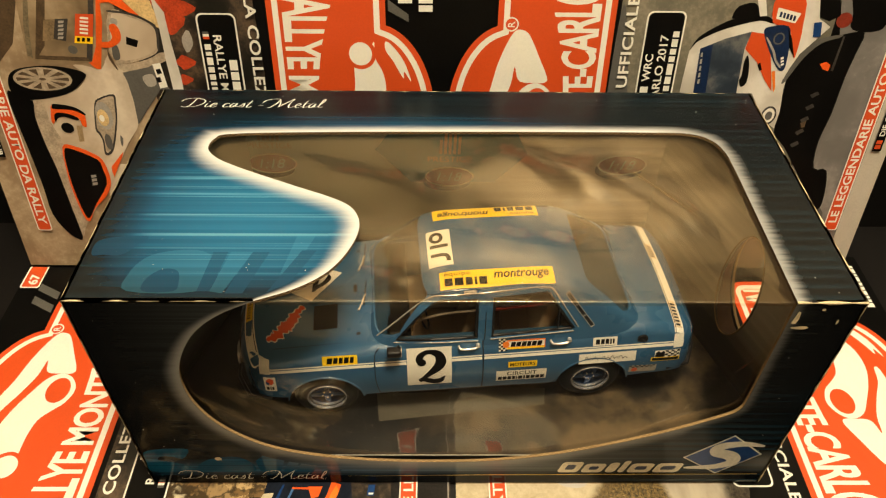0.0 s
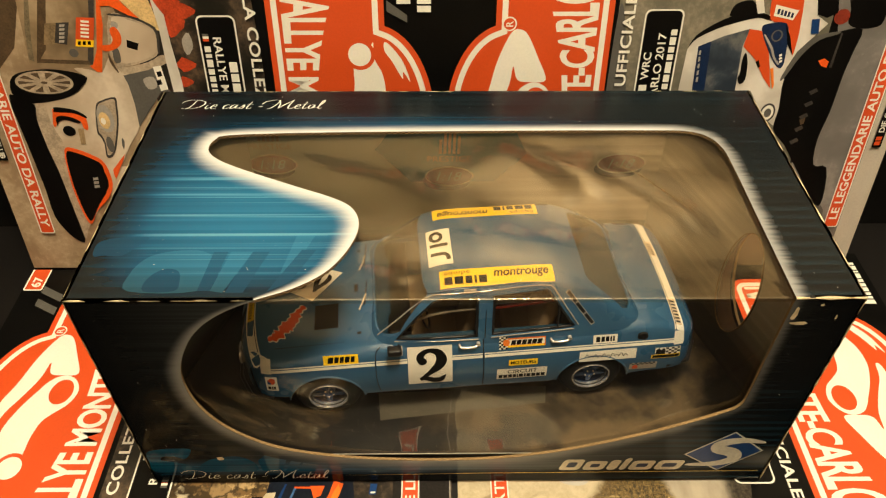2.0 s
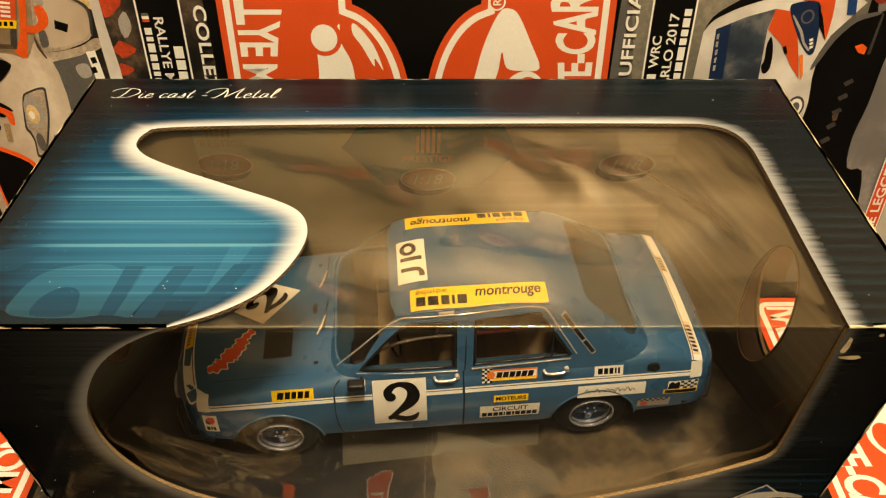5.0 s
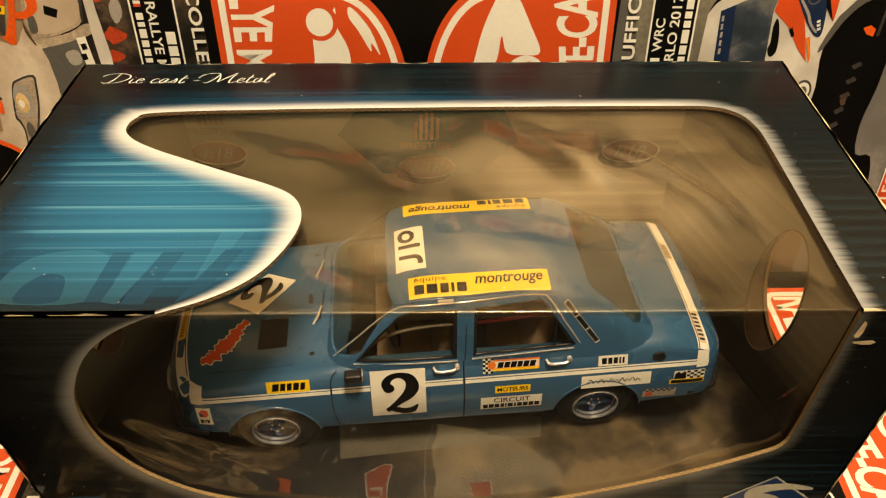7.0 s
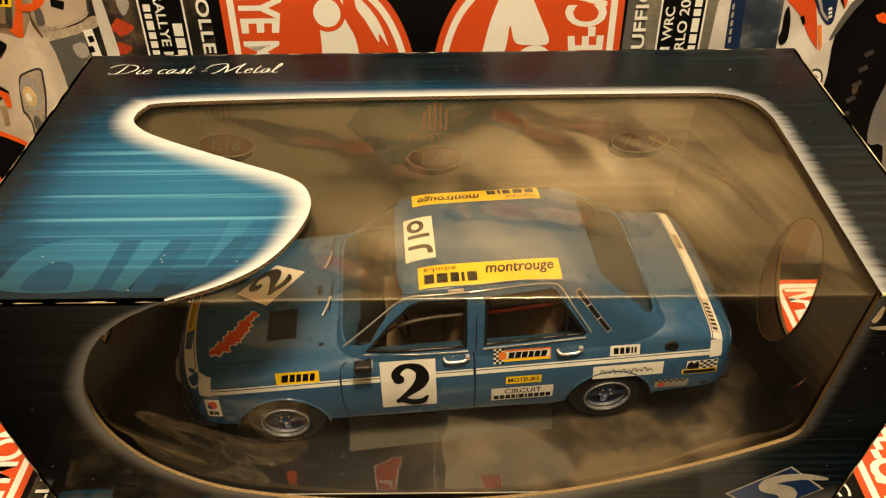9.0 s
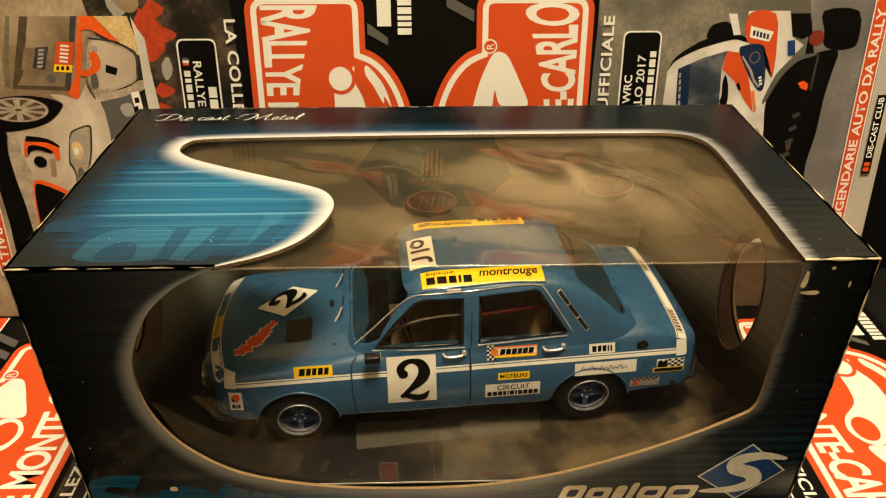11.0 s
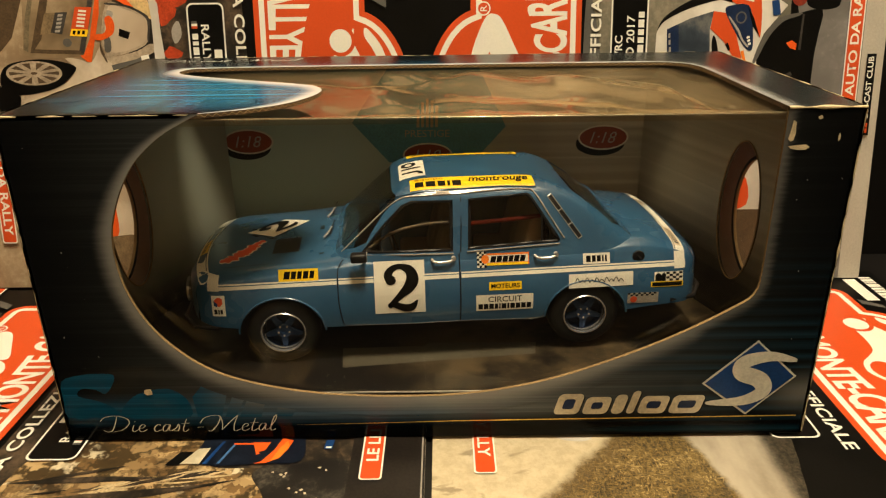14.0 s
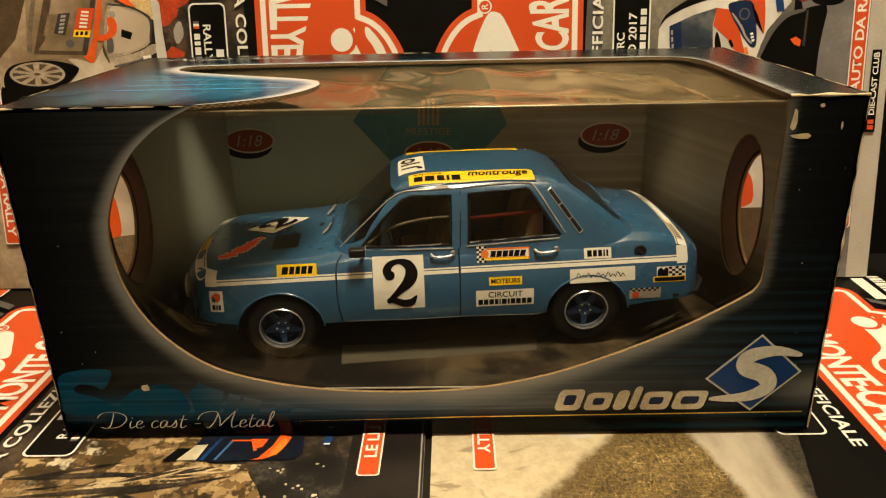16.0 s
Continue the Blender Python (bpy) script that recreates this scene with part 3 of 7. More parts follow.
slab_structure("floor", (-1520, 1520, -1620, 520, -780, -760), "unseen dark brown room floor", M_WALLDARK)

# ---- the four magazines ----
PAGE_W, PAGE_L = 216.0, 277.0


def page_shape(pts, length):
    """Clips an outline to the page."""
    return [(min(max(u, 0.0), PAGE_W), -min(max(v, 0.0), length)) for u, v in pts]


def plate_outline():
    dome = [(108 + 55 * math.sin(a), 30.5 - 27 * (math.cos(a) - math.cos(1.38)) / (1 - math.cos(1.38))) for a in np.linspace(-1.38, 1.38, 33)]
    right = [(183, 30.5)] + [(183 + 9 * math.sin(a), 39.5 - 9 * math.cos(a)) for a in np.linspace(0.3, 1.57, 5)]
    low_r = [(182 + 10 * math.cos(a), 84.5 + 10 * math.sin(a)) for a in np.linspace(0, 1.57, 6)]
    half = right + low_r
    mirrored = [(216 - u, v) for u, v in half[::-1]]
    return dome + half + mirrored


def single_bars(ink, name, x0, x1, y0, y1, widths, gap, mat, sub):
    """A row of bars in place of a name, one piece each."""
    k = (x1 - x0) / (sum(widths) + gap * (len(widths) - 1))
    x = x0
    for w in widths:
        ink(name, [(x, -y0), (x + w * k, -y0), (x + w * k, -y1), (x, -y1)], mat, sub)
        x += (w + gap) * k


def magazine(m, scene_kind, label):
    """A magazine whose cover bears the title plate, a caption box, a photo and a red strip; u to the page's right, v down."""
    top = thing("magazine", m, label, "magazine", "rally magazines")
    standing = scene_kind in ("hatchback", "saloon")
    length = PAGE_L - 5.5 if standing else PAGE_L
    part("page_block", box(0, PAGE_W, -length, 0, -3.0, -0.05, 0.4, 1), M_PAPER, top)
    z = [0.0]

    def ink(name, shape, mat, sub=top, lab=""):
        z[0] += 0.010
        bm = shape if isinstance(shape, bmesh.types.BMesh) else flat(page_shape(shape, length))
        for v in bm.verts:
            v.co.z = z[0]
        return part(name, bm, mat, sub, lab, recalc=False)

    def up(pts):
        return [(u, -v) for u, v in pts]

    cover = ink("cover", [(0, 0), (216, 0), (216, 277), (0, 277)], M_BLACK)
    PHOTOS[scene_kind](ink)
    # title plate
    out = plate_outline()
    plate = ink("title_plate", out, M_RED, lab="red rally title plate with a cream line")
    ink("plate_line", up(inset(out, 3.2)) and flat(up(inset(out, 3.2))), M_CREAM, plate)
    ink("plate_field", flat(up(inset(out, 6.4))), M_RED, plate)

    def arch(x, y):
        k = (y + 86.5) / 30.0
        rise = 16.0 + 15.5 * ((x - 108) / 77.0) ** 2
        return x, -86.5 + k * rise

    ink("title_lettering", lettering("RALLYE MONTE-CARLO", 31, 186, -86.5, -56.5, heavy=0.028, spacing=0.92, bend=arch), M_CREAM, plate, "cream condensed capitals")
    fender = smooth_line([(159, 40), (160, 44), (157, 48.5), (144, 55), (131, 60.3), (129.6, 52), (131, 44), (139, 41.3), (128, 39.5), (115, 34), (104, 28.5), (94, 26.5), (96, 23.5), (110, 23), (124, 27.6), (140, 31.5), (152, 36)], 4, True)
    ink("fender_figure", fender, M_CREAM, plate)
    nose = smooth_line([(63, 37.5), (72, 37), (82, 32.5), (94, 31.5), (106, 35), (117, 40.5), (126, 46), (129.5, 53), (127, 60), (119, 64.5), (110, 62), (104, 56), (98, 51), (88, 49), (76, 48.6), (77, 44)], 4, True)
    ink("body_figure", nose, M_CREAM, plate)
    ink("wheel_figure", oval(118, 55, 8.5, 6.6), M_RED, plate)
    ink("stroke_figure", smooth_line([(63, 31), (65, 27.5), (74, 21), (86, 17), (80, 21), (84, 21.5), (74, 27), (68, 31)], 4, True), M_CREAM, plate)
    ink("slash_figure", smooth_line([(66, 36), (80, 29), (100, 27.5), (82, 31), (70, 36.5)], 4, True), M_RED, plate)
    ink("helmet_gap", oval(70, 45, 8.8, 8.6), M_RED, plate)
    ink("helmet_figure", oval(70, 45, 6.6, 6.4), M_CREAM, plate)
    ink("mark_ring", oval(163, 38, 4.0, 4.0), M_CREAM, plate)
    ink("mark_field", oval(163, 38, 3.2, 3.2), M_RED, plate)
    ink("mark_letter", lettering("R", 161.5, 164.6, -39.9, -36.1, heavy=0.01), M_CREAM, plate)
    # masthead: bars and blank label
    u = 9.0
    for w in (2.2, 3.6, 1.6, 4.2, 2.8, 2.8, 3.4, 2.2, 2.2, 3.4):
        ink("masthead_bar", [(u, 5), (u + w, 5), (u + w, 12.5), (u, 12.5)], M_CREAM)
        u += w + 1.0
    ink("label_blank", [(12, 16), (42, 16), (42, 23.5), (12, 23.5)], M_CREAM)
    for du in (0, 11):
        ink("grey_slash", [(176 + du, 29), (184 + du, 14), (190 + du, 14), (182 + du, 29)], M_GREY)
    ink("grey_slash", [(40, 29), (46, 29), (52, 18), (48, 18)], M_GREY)
    tag = ink("number_tag", round_rect(197, 217, 1, 13.5, 1.5), M_CREAM)
    ink("number_field", round_rect(198, 216, 2, 12.5, 1.0), M_RED, tag)
    ink("number", lettering("67", 200, 209, -11, -4.5, heavy=0.03), M_CREAM, tag)
    # caption
    ink("collection_lettering", lettering("LA COLLEZIONE UFFICIALE", 38, 179, -106, -99.8, heavy=0.022, spacing=1.05), M_CREAM)
    cap = ink("caption_line", round_rect(48, 171, 111.5, 133, 3.5), M_CREAM)
    ink("caption_field", round_rect(48.9, 170.1, 112.4, 132.1, 3.0), M_BLACK, cap)
    single_bars(ink, "caption_bar", 74, 128, -118.5, -114, (5, 4, 4, 5, 4, 5, 4, 3, 5), 0.8, M_CREAM, cap)
    ink("caption_lettering", lettering("WRC", 131, 147, -118.5, -114, heavy=0.02), M_CREAM, cap)
    ink("caption_lettering", lettering("RALLYE MONTE-CARLO 2017", 60, 158, -125.3, -120.6, heavy=0.016), M_CREAM, cap)
    for du, mat in ((0, M_GREY), (1.4, M_CREAM), (2.8, M_RED)):
        ink("flag", [(58 + du, 127.3), (59.4 + du, 127.3), (59.4 + du, 130.6), (58 + du, 130.6)], mat, cap)
    single_bars(ink, "caption_bar", 65, 160, -130.6, -127.2, (3, 2, 4, 3, 3, 2, 6, 3, 4, 3, 2, 5, 3, 3, 4, 6, 3, 3, 4, 3), 1.0, M_CREAM, cap)
    # red strip at the foot
    su, sv = (31.0, 248.2) if standing else (33.5, 251.0)
    end = 187.5 if standing else 192.0
    strip = ink("foot_strip", round_rect(su, end, sv, sv + 9.2, 1.6), M_CREAM)
    ink("strip_field", round_rect(su + 0.7, end - 0.7, sv + 0.7, sv + 8.5, 1.2), M_RED, strip)
    ink("strip_lettering", lettering("LE LEGGENDARIE AUTO DA RALLY", su + (6 if standing else 11.5), end - (5 if standing else 10.5), -sv - 7.2, -sv - 2.0, heavy=0.022), M_CREAM, strip)
    if scene_kind != "leaves":
        tag = ink("club_tag", [(88, 261.2), (135, 261.2), (135, 266.6), (88, 266.6)], M_BLACK)
        ink("club_lettering", lettering("DIE-CAST CLUB", 98, 133.5, -265.4, -262.1, heavy=0.02), M_CREAM, tag)
        for du in (0, 3.2):
            ink("club_mark", [(89.5 + du, 262), (92 + du, 262), (92 + du, 265.5), (89.5 + du, 265.5)], M_RED, tag)
    return top


def hatchback_photo(ink):
    """White rally hatchback on a pale dirt road before dark spectators."""
    ph = ink("photo_ground", [(0, 130), (216, 130), (216, 277), (0, 277)], M_DIRT, lab="photo of a white rally car on a pale dirt road")
    ink("photo_crowd", smooth_line([(0, 107), (216, 107), (216, 150), (150, 150), (110, 160), (70, 170), (0, 178)], 5, True), M_FOREST, ph)
    for cu, cv, ru, rv in ((42, 148, 9, 7), (52, 146, 8, 6), (33, 143, 5, 5), (46, 138, 4, 5), (76, 143, 4, 5), (86, 145, 3, 4), (20, 150, 6, 8)):
        ink("red_coat", [(cu + ru * math.cos(a) * (1 + 0.2 * math.sin(3 * a)), cv + rv * math.sin(a) * (1 + 0.2 * math.cos(4 * a))) for a in np.linspace(0, 6.0, 14)], M_COAT, ph)
    for cu, cv, ru, rv, mt in ((26, 160, 10, 8, M_MIDGREY), (16, 142, 8, 6, M_NAVY), (64, 140, 6, 3, M_MIDGREY), (80, 128, 2, 3, M_MIDGREY), (20, 133, 8, 4, M_GREY)):
        ink("onlooker", [(cu + ru * math.cos(a) * (1 + 0.25 * math.sin(2 * a)), cv + rv * math.sin(a)) for a in np.linspace(0, 6.0, 12)], mt, ph)
    ink("dust", smooth_line([(0, 178), (20, 170), (34, 158), (30, 150), (12, 154), (0, 160)], 4, True), M_DIRT, ph)
    ink("photo_shade", [(0, 262), (0, 222), (40, 226), (66, 236), (80, 250), (84, 262)], M_BROWN, ph)
    low = ink("photo_body", [(140, 160), (192, 160), (192, 206), (140, 206)], M_CARWHITE, ph)
    ink("body_mark", smooth_line([(158, 189), (172, 186), (184, 187), (182, 198), (166, 198)], 3, True), M_ORANGERED, low)
    ink("body_shade", smooth_line([(184, 172), (200, 170), (206, 190), (196, 200), (186, 196)], 3, True), M_BROWNSHADE, low)
    side = ink('car_side', [(36.1, 226.8), (36.1, 183.5), (76.3, 194.8), (77.7, 206.3), (77.7, 225.7), (74.8, 230.4), (55.9, 228.5)], M_CARTAN, ph)
    ink('door_line', [(36.1, 214.3), (36.1, 209.8), (67, 218.9), (72.4, 223.4), (72.6, 225.6)], M_BROWN, side)
    ink('door_line', [(36.1, 221.5), (36.1, 219.3), (60, 225.1), (74.1, 227.4), (72.6, 230), (55.9, 227.2)], M_OLIVE, side)
    ink('sill_shade', [(72.4, 225.5), (73.5, 195.5), (75.8, 195.4), (74.6, 226.2)], M_BROWN, side)
    ink('door_post', [(36.1, 187.5), (36.1, 184.2), (75.8, 195), (73.5, 197.5), (47.9, 190.2)], M_DARKGREY, side)
    ink('sign_shade', [(52.6, 215.4), (52.2, 207.2), (63.7, 211.2), (64.3, 219.2)], M_BROWNSHADE, side)
    sg = ink('sign_patch', [(52.2, 209.1), (51.9, 202), (64.4, 206.4), (63.2, 212.9)], M_DARKGREY, side)
    ink('sign_bar', [(53.1, 207.5), (53, 204.5), (54.3, 205.1), (54.5, 208)], M_MIDGREY, sg)
    ink('sign_bar', [(55.3, 208.1), (55.1, 205.1), (56.5, 205.8), (56.6, 208.6)], M_MIDGREY, sg)
    ink('sign_bar', [(57.5, 208.7), (57.3, 205.7), (58.7, 206.4), (58.8, 209.3)], M_MIDGREY, sg)
    ink('sign_bar', [(59.6, 209.4), (59.5, 206.4), (60.9, 207), (61, 209.9)], M_MIDGREY, sg)
    ink('sign_bar', [(61.8, 210), (61.7, 207), (63.1, 207.7), (63.2, 210.6)], M_MIDGREY, sg)
    patch = ink('red_patch', [(49.2, 197.3), (49.5, 187.6), (65.6, 192.3), (64.4, 201.8)], M_RED, side)
    ink('patch_bar', [(50.8, 195.3), (51.2, 190.9), (52.3, 191.2), (51.9, 195.6)], M_CREAM, patch)
    ink('patch_bar', [(52.8, 195.9), (53.3, 191.4), (54.3, 191.7), (53.9, 196.2)], M_CREAM, patch)
    ink('patch_bar', [(54.9, 196.4), (55.3, 191.9), (56.4, 192.2), (56, 196.7)], M_CREAM, patch)
    ink('patch_bar', [(56.9, 197), (57.3, 192.5), (58.4, 192.8), (58, 197.3)], M_CREAM, patch)
    ink('patch_bar', [(59, 197.5), (59.4, 193), (60.5, 193.3), (60.1, 197.8)], M_CREAM, patch)
    yl = ink('yellow_patch', [(61.3, 200.6), (61.9, 190.9), (65.8, 192.2), (65.2, 202)], M_YELLOW, side)
    ink('patch_bar', [(62.3, 199.8), (62.4, 198.2), (64.5, 198.8), (64.4, 200.4)], M_BLACK, yl)
    ink('patch_bar', [(62.3, 197.1), (62.4, 195.5), (64.5, 196.1), (64.4, 197.7)], M_BLACK, yl)
    ink('patch_bar', [(62.3, 194.4), (62.4, 192.8), (64.5, 193.3), (64.4, 194.9)], M_BLACK, yl)
    ink('round_mark', oval(69, 203.9, 2.4, 2.6, 16), M_GREY, side)
    ink('roof_gold', [(36.1, 175), (36.1, 157.3), (47.9, 154.6), (56.7, 153.8), (54.9, 158.1), (49.3, 164.2)], M_GOLD, ph)
    ink('roof_stripe', [(36.1, 183.4), (36.1, 175), (42.6, 170), (49.8, 163.4), (48.2, 168.7), (42.9, 178), (43.4, 183.2)], M_ORANGERED, ph)
    ink('front_pillar', [(38.7, 183.8), (43.9, 182.8), (53.3, 183.9), (80.2, 191.1), (79.9, 193.7), (76.4, 197.1), (75.8, 195), (67, 190.7)], M_ORANGERED, ph)
    car = ink('photo_car', smooth_line([(80.2, 191.1), (71.6, 185.3), (76.7, 182.4), (82.5, 176.9), (99.3, 176.8), (113.4, 177.5), (124.6, 185.4), (136.2, 192.6), (149.9, 200.5), (160.5, 207.8), (171.3, 216.8), (183.4, 226), (192.3, 231.1), (164, 230.4), (142.9, 233.6), (125.3, 235.9), (108.8, 236.7), (99.5, 235.8), (96.5, 218.7), (92, 207.7), (84, 200.8), (77.8, 206.3), (78.4, 198.2)], 3, True), M_CARWHITE, ph)
    ink('body_shade', smooth_line([(99.8, 235.9), (98.9, 229.4), (111.7, 228.9), (127.8, 224.8), (141.2, 229.8), (142.9, 233.6), (125.3, 235.9), (108.8, 236.7)], 3, True), M_TANGREY, car)
    ws = ink('photo_window', smooth_line([(47.6, 179.2), (49, 168.9), (52.6, 160), (57.4, 155.4), (68.8, 156.8), (73.7, 164.8), (76.7, 176.6), (74.4, 182.1), (67, 183.9)], 3, True), M_TANGREY, ph)
    ink('window_inner', smooth_line([(49.2, 178), (50.6, 169.2), (53.8, 161.1), (58.2, 156.7), (67.9, 158), (72.5, 165.1), (75, 175.9), (73.3, 180.5), (67, 182.1)], 3, True), M_CARWHITE, ws)
    ink('window_shade', smooth_line([(65.6, 181.7), (67.1, 178.7), (73.9, 178.9), (74.1, 182.5)], 3, True), M_GREY, ws)
    ink('window_shade', smooth_line([(51.4, 178.8), (52.5, 175.6), (55.7, 176.9), (55.2, 179.5)], 3, True), M_MIDGREY, ws)
    ink('window_edge', smooth_line([(47.1, 179.1), (48.3, 168.7), (52, 159.6), (56.8, 154.8), (68.8, 156.2), (67.9, 157.2), (57.7, 156.3), (53, 160.7), (49.4, 169.2), (48.2, 179.1)], 3, True), M_DARKGREY, ws)
    ink('roof_hatch', [(61.5, 172.9), (63.6, 166.7), (67.5, 168.3), (65.7, 173.7)], M_BLACK, ws)
    ink('window_frame', smooth_line([(75, 182.3), (77, 176.7), (74.2, 163.8), (70.2, 156), (71.6, 151.6), (75, 154), (79.4, 164.9), (81.7, 176.6), (78.8, 181.2)], 3, True), M_TANGREY, ph)
    ink('roof_pillar', [(36.1, 155.6), (42.7, 152.8), (47.9, 149.6), (64.3, 149), (85.8, 147.1), (92.1, 147.2), (92.1, 153), (74.2, 153.8), (56, 153.8)], M_PHOTOWHITE, ph)
    ink('mirror', smooth_line([(55.3, 180.5), (54.5, 177.5), (58.7, 175.5), (63.6, 176.3), (66.5, 179.9), (67.9, 184.3), (67.2, 188), (64.7, 187.4), (64.2, 182.7), (61.5, 180.5), (58.2, 180.9)], 3, True), M_ORANGERED, ph)
    hd = ink('bonnet_side', [(82, 179.5), (78.8, 164.8), (77.3, 161.4), (92.1, 154.7), (92.1, 160.4), (113.7, 177.6), (99.3, 177.1), (87.6, 178)], M_GREY, ph)
    ink('bonnet_light', smooth_line([(84.3, 168.9), (82.9, 162.9), (88.8, 161.9), (90.1, 167.1)], 3, True), M_MIDGREY, hd)
    n83 = ink('number_patch', [(77, 161.9), (76.2, 157.3), (90.3, 155.8), (91.3, 160.2)], M_CREAM, hd)
    ink('number_bar', [(80, 160.6), (79.4, 158), (82.3, 157.5), (83, 160.1)], M_BLACK, n83)
    ink('number_bar', [(84.9, 161.7), (84.3, 159), (87.3, 158.5), (88, 161.2)], M_BLACK, n83)
    ink('bonnet_edge', smooth_line([(68.7, 184.8), (72.7, 183.9), (79.9, 181.5), (79.6, 182.6), (74.1, 185.1)], 3, True), M_BROWN, car)
    ink('photo_shadow', smooth_line([(92.8, 247.1), (97.3, 241.7), (99.5, 235), (109.1, 236.5), (125.8, 235.7), (143.6, 233.5), (164.9, 230.4), (192.7, 230.9), (194.2, 234.8), (189, 239.8), (175.8, 245.5), (155, 245.6), (131, 246.8), (111.6, 248), (99.9, 248.6)], 3, True), M_BLACK, ph)
    ink('skirt_edge', [(142.9, 233.6), (141.5, 229.6), (162.6, 228.2), (181.7, 224.7), (192.3, 230.8)], M_TANGREY, ph)
    arch = ink('wheel_arch', smooth_line([(85.7, 244.7), (81.5, 240.9), (79.2, 233.2), (78.2, 220.4), (79.7, 208.3), (83.1, 200.2), (88.7, 204.9), (93.2, 210.6), (96.6, 220.1), (98.7, 235), (96.4, 243.2), (91.9, 245.9)], 3, True), M_BLACK, ph)
    ink('rim_ring', oval(86.1, 225.4, 6.9, 16.5, 32), M_TANGREY, arch)
    ink("rim_well", oval(86.1, 225.4, 5.9, 14.8, 32), M_BROWN, arch)
    for a in np.linspace(0, 2 * math.pi, 10, endpoint=False):
        ink("rim_spoke", [(86.1 + 6.9 * q * math.cos(a + w), 225.4 + 16.5 * q * math.sin(a + w)) for q, w in ((0.18, -0.5), (0.92, -0.13), (0.92, 0.13), (0.18, 0.5))], M_TANGREY, arch)
    ink("rim_hub", oval(86.1, 225.4, 1.9, 4.6, 16), M_TANGREY, arch)
    ink("rim_hole", oval(86.1, 225.4, 0.8, 2.0, 12), M_BROWN, arch)
    lamp = ink('headlight', smooth_line([(100.8, 200.1), (97, 196), (94.9, 187.6), (100.8, 187.5), (111.8, 189.5), (127.9, 194.9), (133.2, 198.5), (133.2, 201.8), (124.6, 201.1), (119.7, 202.2), (116.5, 203.4)], 3, True), M_DARKGREY, ph)
    ink('lamp_body', smooth_line([(101.4, 199.4), (98.1, 195.8), (96.1, 188.6), (101.1, 188.6), (111.8, 190.5), (127.2, 195.8), (131.5, 198.7), (131.5, 200.8), (124.3, 200.1), (118.9, 201.1), (115.5, 202.3)], 3, True), M_TANGREY, lamp)
    ink('lamp_glass', oval(108.3, 196.3, 8.8, 4.9, 20), M_MIDGREY, lamp)
    ink('lamp_glow', oval(109.5, 197.2, 5.4, 3.2, 16), M_GOLD, lamp)
    ink('lamp_core', oval(109.8, 197.9, 2.2, 1.5, 12), M_CREAM, lamp)
    ink('lamp_lens', oval(124.9, 197.6, 5.3, 2.2, 14), M_GREY, lamp)
    fog = ink('fog_frame', smooth_line([(104.8, 226.2), (101.7, 224.3), (103.2, 213.4), (107, 207.8), (115, 208.1), (114.2, 210.5), (109.5, 211.6), (107.1, 218.9), (108.7, 224.2), (113.4, 226.6), (111.7, 227.7)], 3, True), M_ORANGERED, ph)
    ink('fog_edge', smooth_line([(102.4, 224.8), (100.9, 223.5), (102.5, 213.2), (106.1, 207.6), (107.9, 207.4), (104.8, 213.9), (104.1, 224.5)], 3, True), M_BLACK, fog)
    ink('fog_edge', smooth_line([(107.9, 225.1), (106.3, 222.1), (107.3, 216), (110, 211.5), (111.1, 213), (109, 219.4), (110.2, 223.8), (112.8, 225.4)], 3, True), M_BLACK, fog)
    ink('fog_lamp', oval(116, 219.5, 3.3, 3.7, 18), M_BLACK, fog)
    ink('fog_marker', [(114.5, 214), (114.4, 210.7), (124.7, 211.9), (124.9, 214.9)], M_GOLDDARK, fog)
    grille = ink('grille', smooth_line([(128.5, 226.1), (127.3, 220.2), (133.2, 208), (139.2, 203.6), (152, 202.9), (162.3, 208.2), (171.3, 217.6), (180.6, 223), (176.8, 226.1), (159, 228.1), (144.6, 228)], 3, True), M_ORANGERED, ph)
    ink('grille_mesh', smooth_line([(131.4, 225.8), (129.5, 221.7), (136.5, 207.7), (143, 205.8), (153.7, 205.8), (168, 215.9), (178.3, 222.6), (174.6, 225.2), (158.3, 227), (144.6, 227.1)], 3, True), M_BLACK, grille)
    ink('grille_bar', [(147.4, 213.9), (147.1, 210.8), (148.8, 210.9), (149.3, 214.1)], M_MIDGREY, grille)
    ink('grille_bar', [(150, 214.2), (149.7, 211), (151.4, 211.2), (152, 214.4)], M_MIDGREY, grille)
    ink('grille_bar', [(152.7, 214.4), (152.3, 211.2), (154.1, 211.4), (154.6, 214.6)], M_MIDGREY, grille)
    ink('bonnet_trim', [(141.6, 200), (131.2, 190.5), (134.9, 192), (148.5, 199.9), (145.1, 200.4)], M_ORANGERED, ph)
    ink('bonnet_vent', smooth_line([(120.6, 189.7), (123, 188.6), (127.9, 190), (125.4, 190.6)], 3, True), M_GREY, car)


